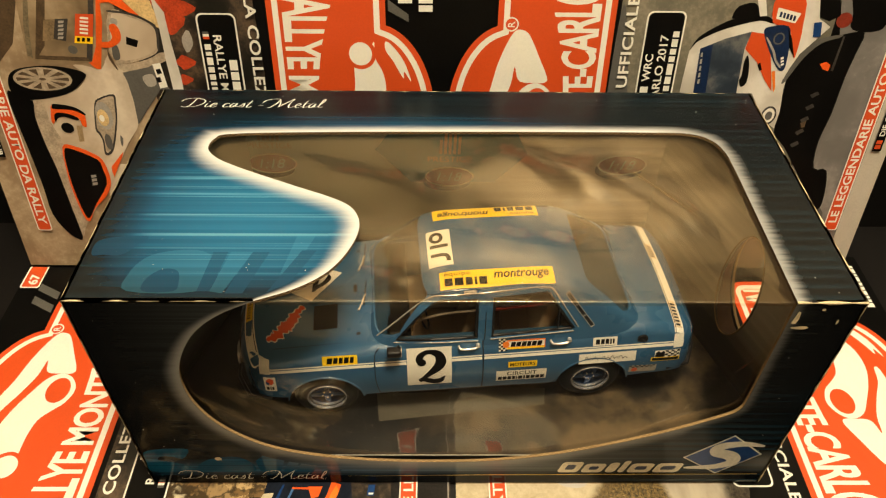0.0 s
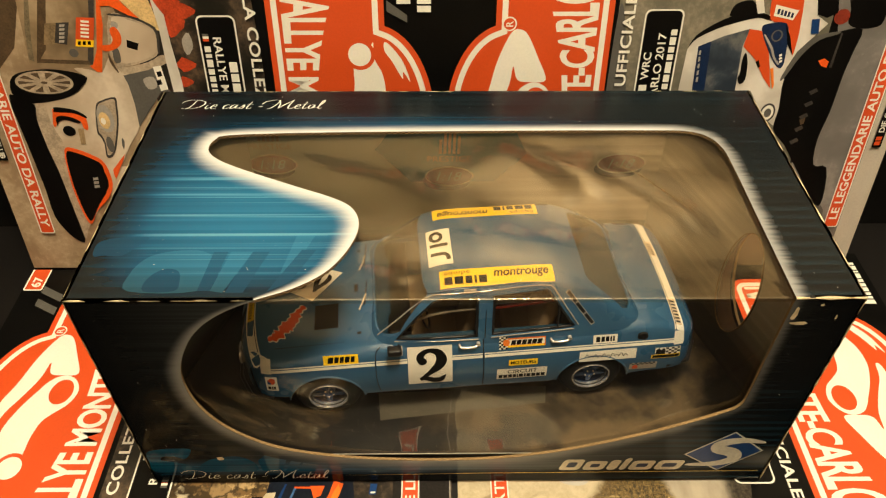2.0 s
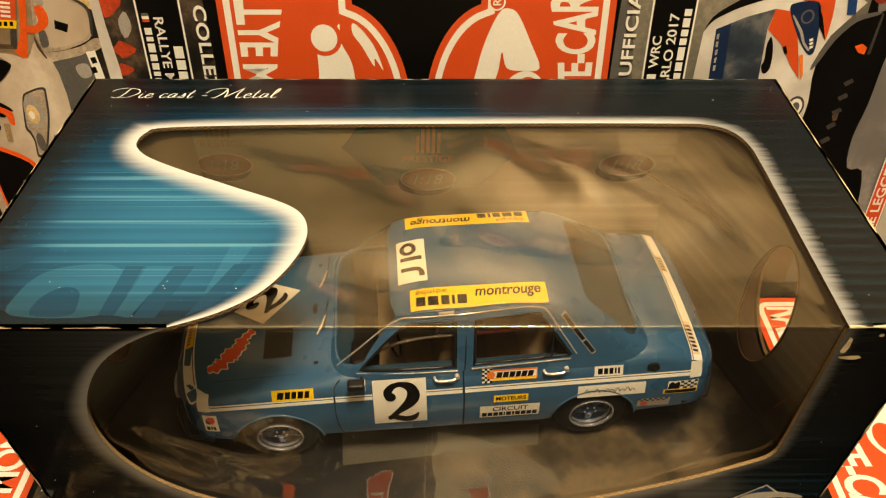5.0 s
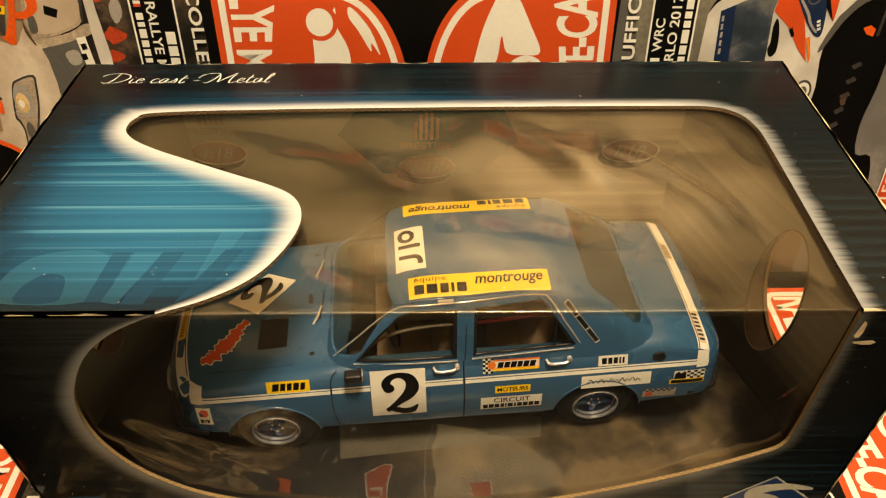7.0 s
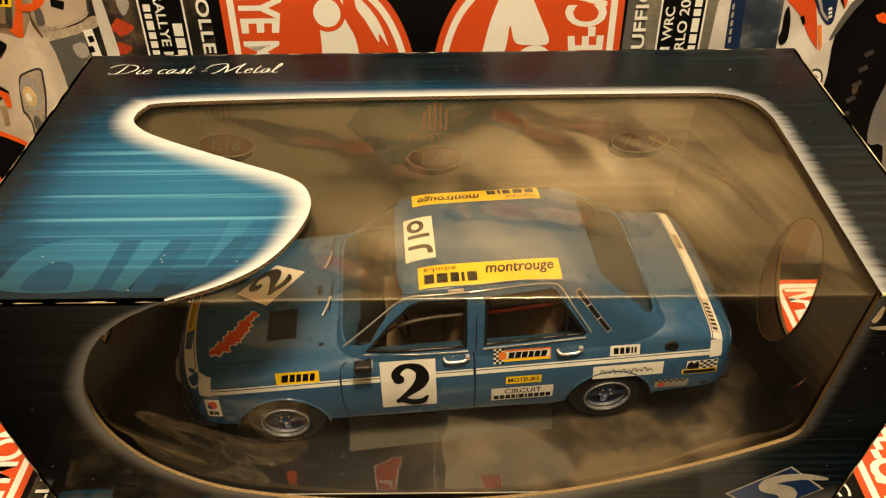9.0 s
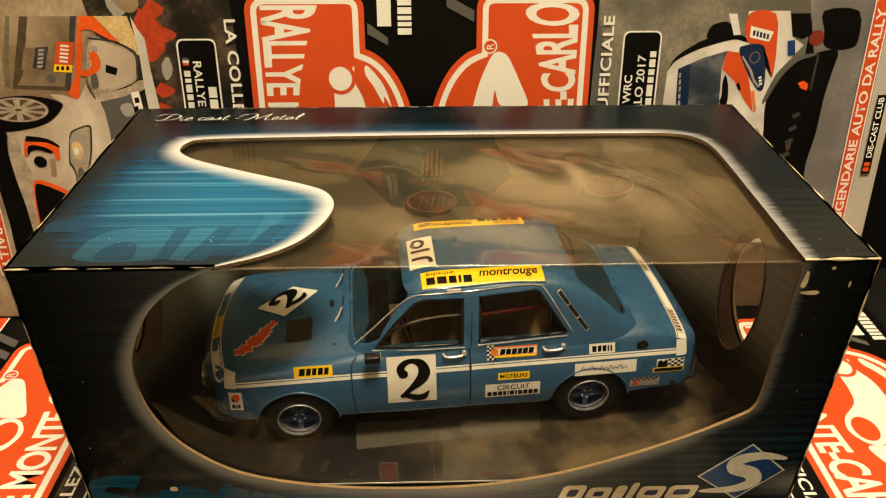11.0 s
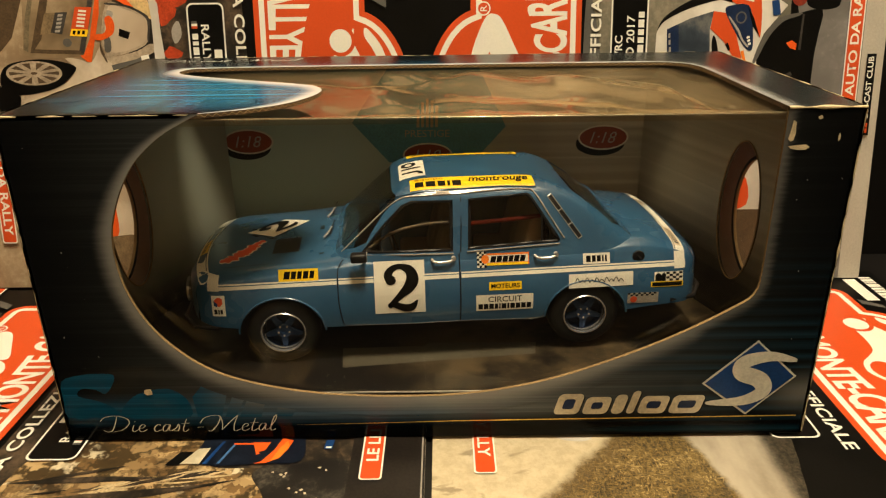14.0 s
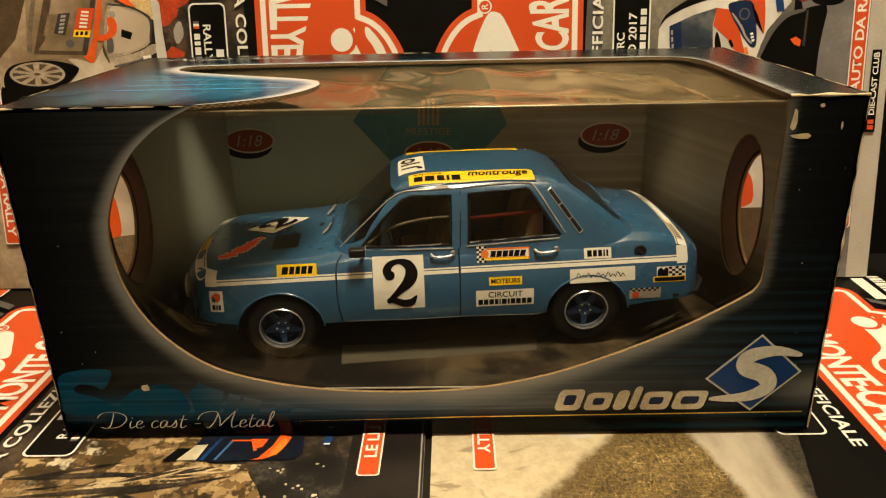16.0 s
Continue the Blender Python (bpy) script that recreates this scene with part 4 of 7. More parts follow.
def saloon_photo(ink):
    """White, red and black rally car before a grey hillside."""
    ph = ink("photo_hill", [(0, 97), (216, 97), (216, 215), (0, 215)], M_HILL, lab="photo of a white and red rally car on a road")
    ink("photo_shade", smooth_line([(60, 97), (170, 97), (150, 104), (120, 108), (90, 116), (60, 112)], 5, True), M_GREY, ph)
    ink("photo_road", [(0, 210), (150, 222), (216, 205), (216, 277), (0, 277)], M_ROAD, ph)
    ink("photo_shadow", smooth_line([(0, 150), (40, 160), (58, 200), (48, 242), (20, 246), (0, 246)], 5, True), M_GREY, ph)
    ink("page_margin", [(0, 258.5), (216, 258.5), (216, 277), (0, 277)], M_MARGIN, ph)
    ink("photo_verge", [(0, 172), (44, 172), (44, 216), (0, 216)], M_BROWN, ph)
    low = ink("photo_body", [(44, 180), (84, 180), (84, 210), (44, 214)], M_PHOTOWHITE, ph)
    ink("body_mark", smooth_line([(45, 185), (60, 184), (68, 190), (62, 197), (47, 198)], 3, True), M_RED, low)
    ink('wing', smooth_line([(181, 221.2), (181, 240.6), (164.5, 243.5), (160.5, 239.1), (160.2, 230.6), (162.8, 224.4), (170.1, 223.5)], 3, True), M_BLACK, ph)
    ink('wing_red', oval(166.5, 219.8, 4.3, 4.3, 16), M_BRICKRED, ph)
    ink('wing_foot', [(179.7, 202.8), (179.7, 213.9), (168.7, 216.9), (165.9, 211.8), (168, 205.5)], M_BLACK, ph)
    car = ink('photo_car', [(124.4, 137.5), (148.7, 138.3), (156, 142.9), (162.9, 155.8), (166.5, 173.4), (164.5, 179.8), (181.1, 179.5), (181.1, 202.4), (167.3, 206), (162.8, 213.3), (157.1, 208.6), (147.2, 200.5), (137.9, 196.8), (129, 197.7), (113.1, 198.8), (101.2, 199.4), (104.6, 194.6), (111.2, 188.3), (124, 179.5), (119.6, 162.2)], M_PHOTOWHITE, ph)
    bump = ink('photo_bumper', smooth_line([(158.5, 221.1), (159.8, 233.2), (147.1, 232.2), (133.5, 230.6), (111.4, 229.8), (93, 227.5), (75.6, 230), (73.8, 238.6), (51.6, 242.7), (47.5, 238.7), (71.7, 220.8), (89.3, 208.1), (99.5, 198.9), (113.1, 198.8), (132.1, 197.2), (145.7, 203.5), (154.5, 211.1)], 3, True), M_BLACK, ph)
    ink('arch_edge', smooth_line([(131.1, 196.8), (144.8, 203.4), (153.6, 211.1), (156.8, 220.2), (158.5, 221.1), (155.9, 209), (147.2, 201), (132.1, 195.1)], 3, True), M_GREY, bump)
    ink('bumper_line', [(157.6, 222.1), (157.6, 223.1), (137.8, 222.5), (137.8, 221)], M_DARKGREY, bump)
    ink('orange_mark', [(141.8, 213.7), (143.1, 217.1), (141.2, 220), (137.7, 219.6), (138.7, 216.3)], M_ORANGERED, bump)
    ink('orange_mark', [(105.8, 213), (107.5, 216.2), (103.2, 216.2), (102.5, 214.5)], M_BROWN, bump)
    ink('plate_bar', [(91.7, 210.6), (94.1, 214.7), (92, 216.2), (89.6, 212.4)], M_DARKGREY, bump)
    ink('plate_bar', [(99.9, 211.4), (102.2, 215.4), (100.2, 216.9), (97.8, 213.2)], M_DARKGREY, bump)
    ink('plate_bar', [(107.8, 212.1), (110.1, 216.1), (108.1, 217.6), (105.8, 213.9)], M_DARKGREY, bump)
    ink('plate_bar', [(115.6, 212.9), (117.9, 216.8), (115.9, 218.3), (113.7, 214.6)], M_DARKGREY, bump)
    ink('plate_bar', [(123.3, 213.6), (125.5, 217.5), (123.6, 218.9), (121.4, 215.3)], M_DARKGREY, bump)
    ink('roof_line', smooth_line([(149, 138.2), (156, 141.5), (161.7, 148.9), (166.8, 159.2), (168.8, 172.8), (167.3, 179.7), (164.3, 181.3), (166, 173.5), (161.4, 156.1), (156, 144.6), (152.3, 140.2)], 3, True), M_BLACK, car)
    ink('roof_pod', smooth_line([(167.9, 157.8), (173.6, 160.2), (175.4, 168.7), (169.3, 173), (167.4, 167.5), (166.8, 160)], 3, True), M_BLACK, car)
    ink('roof_post', [(179.7, 168.5), (179.7, 173.2), (168.7, 176.8), (168.2, 173)], M_PHOTOWHITE, car)
    gl = ink('photo_window', [(119.6, 145.6), (150.2, 144.1), (156, 157.3), (160, 170.9), (150.2, 168.9), (122.7, 170.5)], M_CARGLASS, car)
    ink('window_band', [(119.6, 145.6), (150.2, 144.1), (153.1, 150.7), (119.6, 152.8)], M_NAVY, gl)
    ink('window_bar', [(147.8, 145.1), (148.1, 146.2), (145.5, 146.3), (145.2, 145.2)], M_MIDGREY, gl)
    ink('window_bar', [(144, 145.4), (144.3, 146.5), (141.6, 146.6), (141.3, 145.5)], M_MIDGREY, gl)
    ink('window_bar', [(140.1, 145.8), (140.4, 146.9), (137.7, 147), (137.4, 145.9)], M_MIDGREY, gl)
    ink('window_bar', [(136.1, 146.1), (136.4, 147.2), (133.7, 147.3), (133.4, 146.2)], M_MIDGREY, gl)
    ink('window_bar', [(132.2, 146.4), (132.5, 147.6), (129.7, 147.7), (129.4, 146.5)], M_MIDGREY, gl)
    ink('red_flash', [(159.9, 170.7), (158.9, 177.5), (150.1, 183.4), (138.2, 187), (125.5, 190.5), (132.1, 184.7), (142.7, 177.7), (150.2, 169.2)], M_RED, car)
    ink('bonnet_slot', smooth_line([(135.2, 170.9), (142.7, 170.4), (146.6, 171.7), (139.7, 174.1), (130.6, 174.7), (128.1, 172), (131.8, 170.1)], 3, True), M_BLACK, car)
    ink('bonnet_scoop', [(141.2, 178.3), (142.4, 179.8), (138.5, 181.6), (137.6, 180.4)], M_BLACK, car)
    ink('red_flash', smooth_line([(179.7, 179.9), (179.7, 194.5), (163.1, 197.9), (153, 198.6), (144.8, 198), (154.5, 194.3), (163.1, 189.8), (165.1, 180.8)], 3, True), M_RED, car)
    nv = ink('dark_lamp', smooth_line([(160, 177.2), (162.8, 179.9), (163.1, 190.1), (154.5, 193.1), (141.2, 194.5), (137.6, 193.1), (140.3, 189.1), (150.1, 182.3)], 3, True), M_NAVY, car)
    ink('lamp_sheen', smooth_line([(156, 179.7), (156.5, 180.4), (149.3, 186), (144.2, 188.4), (140.3, 191.8), (139.7, 191), (143.6, 187.4), (148.4, 185)], 3, True), M_MIDGREY, nv)
    ink('lamp_ring', oval(156.2, 186.6, 3.4, 3.2, 18), M_GREY, nv)
    ink('lamp_lens', oval(156.2, 186.6, 2.6, 2.3, 16), M_NAVY, nv)
    ink('small_bar', [(145.4, 190.4), (146, 192), (144.8, 192.4), (144.2, 190.8)], M_CREAM, nv)
    ink('small_bar', [(143.6, 190.9), (144.2, 192.5), (143, 192.8), (142.4, 191.2)], M_CREAM, nv)
    ink('small_bar', [(141.8, 191.4), (142.4, 193), (141.2, 193.3), (140.6, 191.7)], M_CREAM, nv)
    ink('lamp_edge', [(162.8, 189.9), (155.9, 194), (145.1, 198.1), (151.3, 193.5)], M_BLACK, car)
    patch = ink('sponsor_patch', [(173.2, 181.8), (170.1, 195), (164.7, 193.1), (167.1, 181.9)], M_CREAM, car)
    ink('sponsor_bar', [(171, 183.5), (170.7, 184.9), (167.9, 184.7), (168.2, 183.4)], M_NAVY, patch)
    ink('sponsor_bar', [(170.5, 185.5), (170.2, 186.8), (167.4, 186.7), (167.7, 185.4)], M_NAVY, patch)
    ink('sponsor_bar', [(170, 187.4), (169.7, 188.8), (166.9, 188.7), (167.2, 187.3)], M_NAVY, patch)
    ink('sponsor_bar', [(169.5, 189.4), (169.2, 190.8), (166.4, 190.7), (166.7, 189.3)], M_NAVY, patch)
    ink('sponsor_bar', [(169, 191.4), (168.7, 192.7), (165.9, 192.6), (166.2, 191.3)], M_NAVY, patch)
    ink('blue_patch', [(165.2, 203.5), (165.6, 207.7), (157.4, 209.3), (157.1, 205.1)], M_BLUEPRINT, car)
    ink('side_mark', [(137.3, 187.5), (137.9, 189.2), (127.4, 192.1), (124.9, 191.6)], M_ORANGE, car)
    badge = ink('round_badge', oval(110.5, 192.6, 5.9, 4.5, 20), M_DARKGREY, car)
    ink('badge_field', oval(110.5, 192.6, 4.6, 3.5, 20), M_CREAM, badge)
    ink('badge_mark', oval(110.3, 192.7, 2.8, 2.1, 16), M_GREY, badge)


def leaves_photo(ink):
    """Dark and orange car beyond a bank of fallen leaves."""
    ph = ink("photo_verge", [(0, 97), (216, 97), (216, 277), (0, 277)], M_FOREST, lab="photo of a dark and orange car by fallen leaves")
    ink("photo_leaves", smooth_line([(0, 112), (30, 110), (58, 118), (70, 150), (64, 176), (58, 186), (44.5, 190), (43, 208), (40, 214), (0, 220)], 4, True), M_LEAVES, ph)
    ink("photo_ditch", smooth_line([(0, 218), (24, 216), (38, 208), (44, 212), (45.5, 224), (46, 247), (0, 247)], 3, True), M_ASPHALT, ph)
    r = random.Random(2)

    def blade(u0, v0, u1, v1, w, mat):
        q = Vector((u1 - u0, v1 - v0)).normalized()
        s = Vector((-q.y, q.x)) * w
        m = Vector(((u0 + u1) / 2 + r.uniform(-1, 1), (v0 + v1) / 2))
        ink("branch", smooth_line([(u0, v0), tuple(m + s), (u1, v1), tuple(m - s)], 3, True), mat, ph)

    # a fallen bough with pale dry grass along it
    for k in range(26):
        t0 = r.uniform(0, 0.75)
        a, b = (29 + 13.5 * t0 + r.gauss(0, 1.7), 138 + 66 * t0), t0 + r.uniform(0.15, 0.34)
        blade(a[0], a[1], 29 + 13.5 * b + r.gauss(0, 1.5), 138 + 66 * b, r.uniform(0.3, 1.0), r.choice((M_STRAW, M_STRAW, M_FOREST)))
    blade(35, 112, 37.5, 172, 1.8, M_FOREST), blade(24, 118, 33, 196, 1.6, M_FOREST), blade(22, 140, 36, 204, 1.2, M_FOREST)
    for k in range(8):
        u0, v0 = r.uniform(2, 56), r.uniform(108, 180)
        blade(u0, v0, u0 + r.uniform(-8, 10), v0 + r.uniform(14, 34), r.uniform(0.4, 1.2), M_FOREST)
    for k in range(26):
        cu, cv = r.uniform(4, 43), r.uniform(214, 246)
        ink("dry_leaf", [(cu + r.uniform(0.25, 1.1) * math.cos(a), cv + r.uniform(0.25, 1.0) * math.sin(a)) for a in np.linspace(0, 5.4, 6)], M_SAND, ph)
    car = ink("photo_car", smooth_line([(45.2, 185), (62, 183), (74, 190), (74, 222), (60, 226), (46.5, 226), (45.2, 210)], 3, True), M_NAVYBLACK, ph)
    ink("car_shine", [(45.2, 186), (56, 189.5), (60, 191), (60, 192), (45.2, 188)], M_BLUEPRINT, car)
    ink("car_shine", [(45.4, 192), (58, 196), (58, 197.2), (45.4, 193.2)], M_PALEBLUEPRINT, car)
    ink("orange_flash", [(59, 204), (59, 211.5), (53.5, 210), (52.6, 207.5), (51.4, 208.6), (50.8, 207)], M_ORANGERED, car)
    ink("orange_flash", [(62, 216), (60, 221), (54, 219.5), (48.5, 217), (45.4, 212), (45.2, 207.2), (46.4, 210), (54, 214)], M_ORANGERED, car)
    ink("orange_core", [(60, 218.6), (56, 220), (49, 217.2), (46.4, 213.6), (55, 216)], M_ORANGE, car)
    ink("orange_flash", [(57.6, 196), (58.6, 196), (58.4, 206), (57.4, 206)], M_ORANGERED, car)
    ink("car_window", [(44.6, 171.2), (53, 175), (53, 182.4), (44.6, 177)], M_BLACK, ph)
    ink("stone", [(45.2, 177), (55, 182), (55.5, 187), (45.2, 185)], M_SAND, ph)
    ink("sign_patch", [(54, 234.5), (60, 235), (60, 238.5), (54, 238)], M_BLUEPRINT, ph)
    ink("sign_bar", [(54.6, 235.2), (55.6, 235.3), (55.6, 237.8), (54.6, 237.6)], M_CREAM, ph)
    ink("page_margin", [(0, 246.6), (216, 246.6), (216, 275.6), (0, 275.6)], M_MARGINDARK, ph)
    ink("margin_line", [(0, 275.6), (216, 275.6), (216, 276.2), (0, 276.2)], M_MIDGREY, ph)


def grass_photo(ink):
    """Sandy road with a bank of dry grass."""
    ph = ink("photo_sand", [(0, 109), (216, 109), (216, 277), (0, 277)], M_BANK, lab="photo of a sandy road and dry grass")
    ink("photo_dark", smooth_line([(0, 96), (216, 96), (216, 132), (196, 131), (180, 127), (150, 124), (0, 121)], 4, True), M_BLACK, ph)
    ink("photo_hood", smooth_line([(150, 206), (166, 208), (171, 212), (170, 222), (164, 226), (150, 224)], 4, True), M_PHOTOWHITE, ph)


PHOTOS = {"hatchback": hatchback_photo, "saloon": saloon_photo, "leaves": leaves_photo, "grass": grass_photo}
LEAN = math.atan(0.169)
UP = Vector((0, math.sin(LEAN), math.cos(LEAN)))
OUT = Vector((1, 0, 0)).cross(UP)
FOOT = Vector((0, 157.0, 0.0))
EXT, EYT, EZT = Vector((1, 0, 0)), Vector((0, 1, 0)), Vector((0, 0, 1))
magazine(frame_of(FOOT + UP * 216 + EXT * -9.0, -UP, EXT, OUT), "hatchback", "rally magazine standing with a white hatchback on its cover")
magazine(frame_of(FOOT + EXT * -9.0, UP, -EXT, OUT), "saloon", "rally magazine standing with a white and red car on its cover")
magazine(frame_of((-281, -61, -0.9), EYT, -EXT, EZT), "leaves", "rally magazine lying flat with a leafy road photo")
magazine(frame_of((276, 169, -1.3), -EYT, EXT, EZT), "grass", "rally magazine lying flat with a dry grass photo")

# ---- the display carton ----
BX, BY, BZ, WALL = 156.0, 150.0, 139.0, 1.5
carton = thing("display_box", pose(0, 0, 0.0004), "black and blue window carton with worn edges, on the magazines", "box")

board_insert = thing("card_insert", pose(0, 0, 0.0004), "dark printed card insert with red oval badges, inside the carton", "box insert")


def faces_to(bm, axis, sign, idx):
    bm.normal_update()
    for fa in bm.faces:
        if fa.normal[axis] * sign > 0.7:
            fa.material_index = idx
    return bm


def stood(bm):
    for v in bm.verts:
        v.co = (v.co.x, -v.co.z, v.co.y)
    return bm


def sideways(bm, x):
    """Turns (y, z, depth) into place at a side wall."""
    for v in bm.verts:
        v.co = (x + v.co.z, v.co.x, v.co.y)
    return bm


FRONT_HOLE = smooth_line([(-82, 139), (-97, 131), (-109, 120), (-117.5, 105), (-121.5, 90), (-120.5, 73), (-114.5, 57), (-104.5, 44), (-90, 33), (-70, 26), (-44, 21.5), (-12, 20), (18, 21.5), (46, 27), (72, 36), (98, 47.5), (120, 60), (126.5, 65.5), (128, 74), (128, 100), (128, 139)], 5)
TOP_HOLE = smooth_line([(-82, 0), (-68, 6), (-57, 14), (-50, 24), (-45.5, 36), (-45, 46), (-49, 55), (-58, 61.5), (-74, 69), (-91, 77), (-106, 84.5), (-116, 91), (-121, 98), (-119.5, 106), (-111, 110), (-61, 112), (24, 113), (95, 113), (114, 112), (123, 107), (127, 98), (128, 85), (128, 40), (128, 0)], 5)
front = slab([(-BX, 0), (BX, 0), (BX, BZ), (128, BZ)] + FRONT_HOLE[::-1][1:-1] + [(-82, BZ), (-BX, BZ)], -WALL, 0.0)
bmesh.ops.recalc_face_normals(front, faces=front.faces)
front = stood(front)
bmesh.ops.recalc_face_normals(front, faces=front.faces)
front_panel = part("front_panel", faces_to(front, 1, -1, 1), [M_KRAFT, M_FRONT], carton, "black front with blue print and a big oval window")
top = slab([(BX, 0), (BX, BY), (-BX, BY), (-BX, 0)] + TOP_HOLE, BZ - WALL, BZ)
bmesh.ops.recalc_face_normals(top, faces=top.faces)
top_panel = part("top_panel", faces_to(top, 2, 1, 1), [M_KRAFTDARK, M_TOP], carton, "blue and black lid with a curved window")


def halo(path, width, side, lift, taper=False):
    bm = bmesh.new()
    uvl = bm.loops.layers.uv.new("UVMap")
    rows = []
    steps = 5
    full = width
    for i, p in enumerate(path):
        width = full * (0.6 if lift is on_top and p[1] > 108 else 0.64 if p[0] > 105 else 1.0) * min(1.0, 0.12 + min(i, len(path) - 1 - i if taper else 99) / 22)
        d = (Vector(path[min(i + 1, len(path) - 1)]) - Vector(path[max(i - 1, 0)])).normalized()
        nrm = Vector((-d.y, d.x)) * side
        row = [Vector(p) + nrm * width * k / steps for k in range(steps + 1)]
        rows.append([bm.verts.new(lift(min(max(q.x, -BX), BX), min(max(q.y, 0.0), BZ))) for q in row])
    for a, b in zip(rows, rows[1:]):
        for k in range(steps):
            fa = bm.faces.new((a[k], a[k + 1], b[k + 1], b[k]))
            for lo, kk in zip(fa.loops, (k, k + 1, k + 1, k)):
                lo[uvl].uv = (1 - kk / steps, 0.5)
    return bm


def on_front(x, y):
    return (x, -0.10, y)


def on_top(x, y):
    return (x, y, BZ + 0.10)


def over(lift, d):
    return lambda x, y: tuple(a + d * b for a, b in zip(lift(x, y), (0, -1, 0) if lift is on_front else (0, 0, 1)))


part("window_halo", halo(FRONT_HOLE, 9.0, -1, on_front), M_FRONTHALO, front_panel, recalc=False)
part("window_halo", halo(TOP_HOLE, 12.0, 1, on_top), M_TOPHALO, top_panel, recalc=False)


def oval_side(x, inner):
    cy, cz, ry, rz = 70, 70, 29, 30
    up = [(0, BZ), (0, cz)] + [(cy - ry * math.cos(a), cz + rz * math.sin(a)) for a in np.linspace(0, math.pi, 28)] + [(BY, cz), (BY, BZ)]
    low = [(0, 0), (BY, 0), (BY, cz)] + [(cy + ry * math.cos(a), cz - rz * math.sin(a)) for a in np.linspace(0, math.pi, 28)] + [(0, cz)]
    bm = joined(slab(up, 0, WALL), slab(low, 0, WALL))
    bmesh.ops.recalc_face_normals(bm, faces=bm.faces)
    bm = sideways(bm, x)
    bmesh.ops.recalc_face_normals(bm, faces=bm.faces)
    for s in (1, -1):
        faces_to(bm, 0, s, 1)
    panel = part("side_panel", bm, [M_KRAFT, M_SIDE], carton)
    # slanting wing of the insert, from the back corner to the side, with its own tall oval
    rim, rows = bmesh.new(), []
    wing = bmesh.new()
    side = -inner

    def on_wing(s, z, off=0.0):
        return (side * (117 + 37.2 * s + off), 146.4 - 113 * s, z)

    hole = [(0.706 + 0.114 * math.cos(a), 76 + 34 * math.sin(a)) for a in np.linspace(0, 2 * math.pi, 56, endpoint=False)]
    outer = []
    for s, z in hole:
        ds, dz = s - 0.706, z - 76
        k = min([(1.0 - 0.706) / ds if ds > 1e-6 else (-0.706 / ds if ds < -1e-6 else 1e9), (136.4 - 76) / dz if dz > 1e-6 else ((20.2 - 76) / dz if dz < -1e-6 else 1e9)])
        outer.append((0.706 + ds * k, 76 + dz * k))
    for off in (0.0, 0.9):
        a = [wing.verts.new(on_wing(*p, off)) for p in hole]
        b = [wing.verts.new(on_wing(*p, off)) for p in outer]
        for i in range(56):
            wing.faces.new((a[i], a[(i + 1) % 56], b[(i + 1) % 56], b[i]))
    part("wing", wing, M_WINGSHADEPRINT, board_insert, "olive printed side wing of the insert, shade painted low down")
    for i, (s, z) in enumerate(hole):
        t = 2 * math.pi * i / 56
        inside, out = Vector(on_wing(s, z, -0.2)), Vector((x + WALL / 2, cy - (ry - 0.2) * math.cos(t), cz + (rz - 0.2) * math.sin(t)))
        q = inside.lerp(out, 0.80)
        rows.append([rim.verts.new(v) for v in (inside, inside.lerp(q, 0.5), q)])
    for i, p in enumerate(rows):
        q = rows[(i + 1) % len(rows)]
        for k in range(2):
            rim.faces.new((p[k], p[k + 1], q[k + 1], q[k]))
    part("oval_collar", rim, M_COLLAR, panel, "brown card lining of the oval hole", smooth=50)
    path = [on_wing(s, z, -0.3) for s, z in hole] + [on_wing(*hole[0], -0.3)]
    part("collar_edge", tube(path, 0.3, 5, False), M_KRAFT, panel, smooth=60)
    return panel


oval_side(-BX, 1), oval_side(BX - WALL, -1)
part("back_panel", box(-BX + 1.6, BX - 1.6, BY - WALL, BY - 0.02, 0.1, BZ - 1.6), M_SIDE, carton)
part("bottom_panel", box(-BX + 1.6, BX - 1.6, 1.6, BY - 1.6, 0.02, 1.4), M_SIDE, carton)

# clear film folded over the top front edge, a little slack
# slack folds of the top film: middle, heading, height, width, half length
CREASES = (((34, 84), -36, 5.0, 15.0, 18), ((78, 72), -52, 4.6, 14.0, 24), ((92, 66), -58, 1.6, 4.0, 16), ((54, 84), -50, 1.4, 4.0, 14), ((-4, 96), -60, 3.2, 10.0, 8), ((-20, 60), -75, 2.6, 13.0, 20), ((116, 90), -80, 2.2, 9.0, 14), ((-70, 92), -20, 2.2, 9.0, 18), ((40, 30), -12, 3.0, 14.0, 30))


FRONT_CREASES = (((-104, 62), -42, 1.0, 4.0, 14), ((-108, 46), -70, 0.7, 2.8, 8), ((-97, 38), 22, 0.7, 3.2, 7), ((-84, 70), -30, 0.8, 4.0, 12), ((112, 84), 62, 1.0, 2.8, 16), ((96, 56), 30, 0.8, 3.0, 12))


def from_line(x, y, mid, heading):
    c, s = math.cos(math.radians(heading)), math.sin(math.radians(heading))
    dx, dy = x - mid[0], y - mid[1]
    return -s * dx + c * dy, c * dx + s * dy


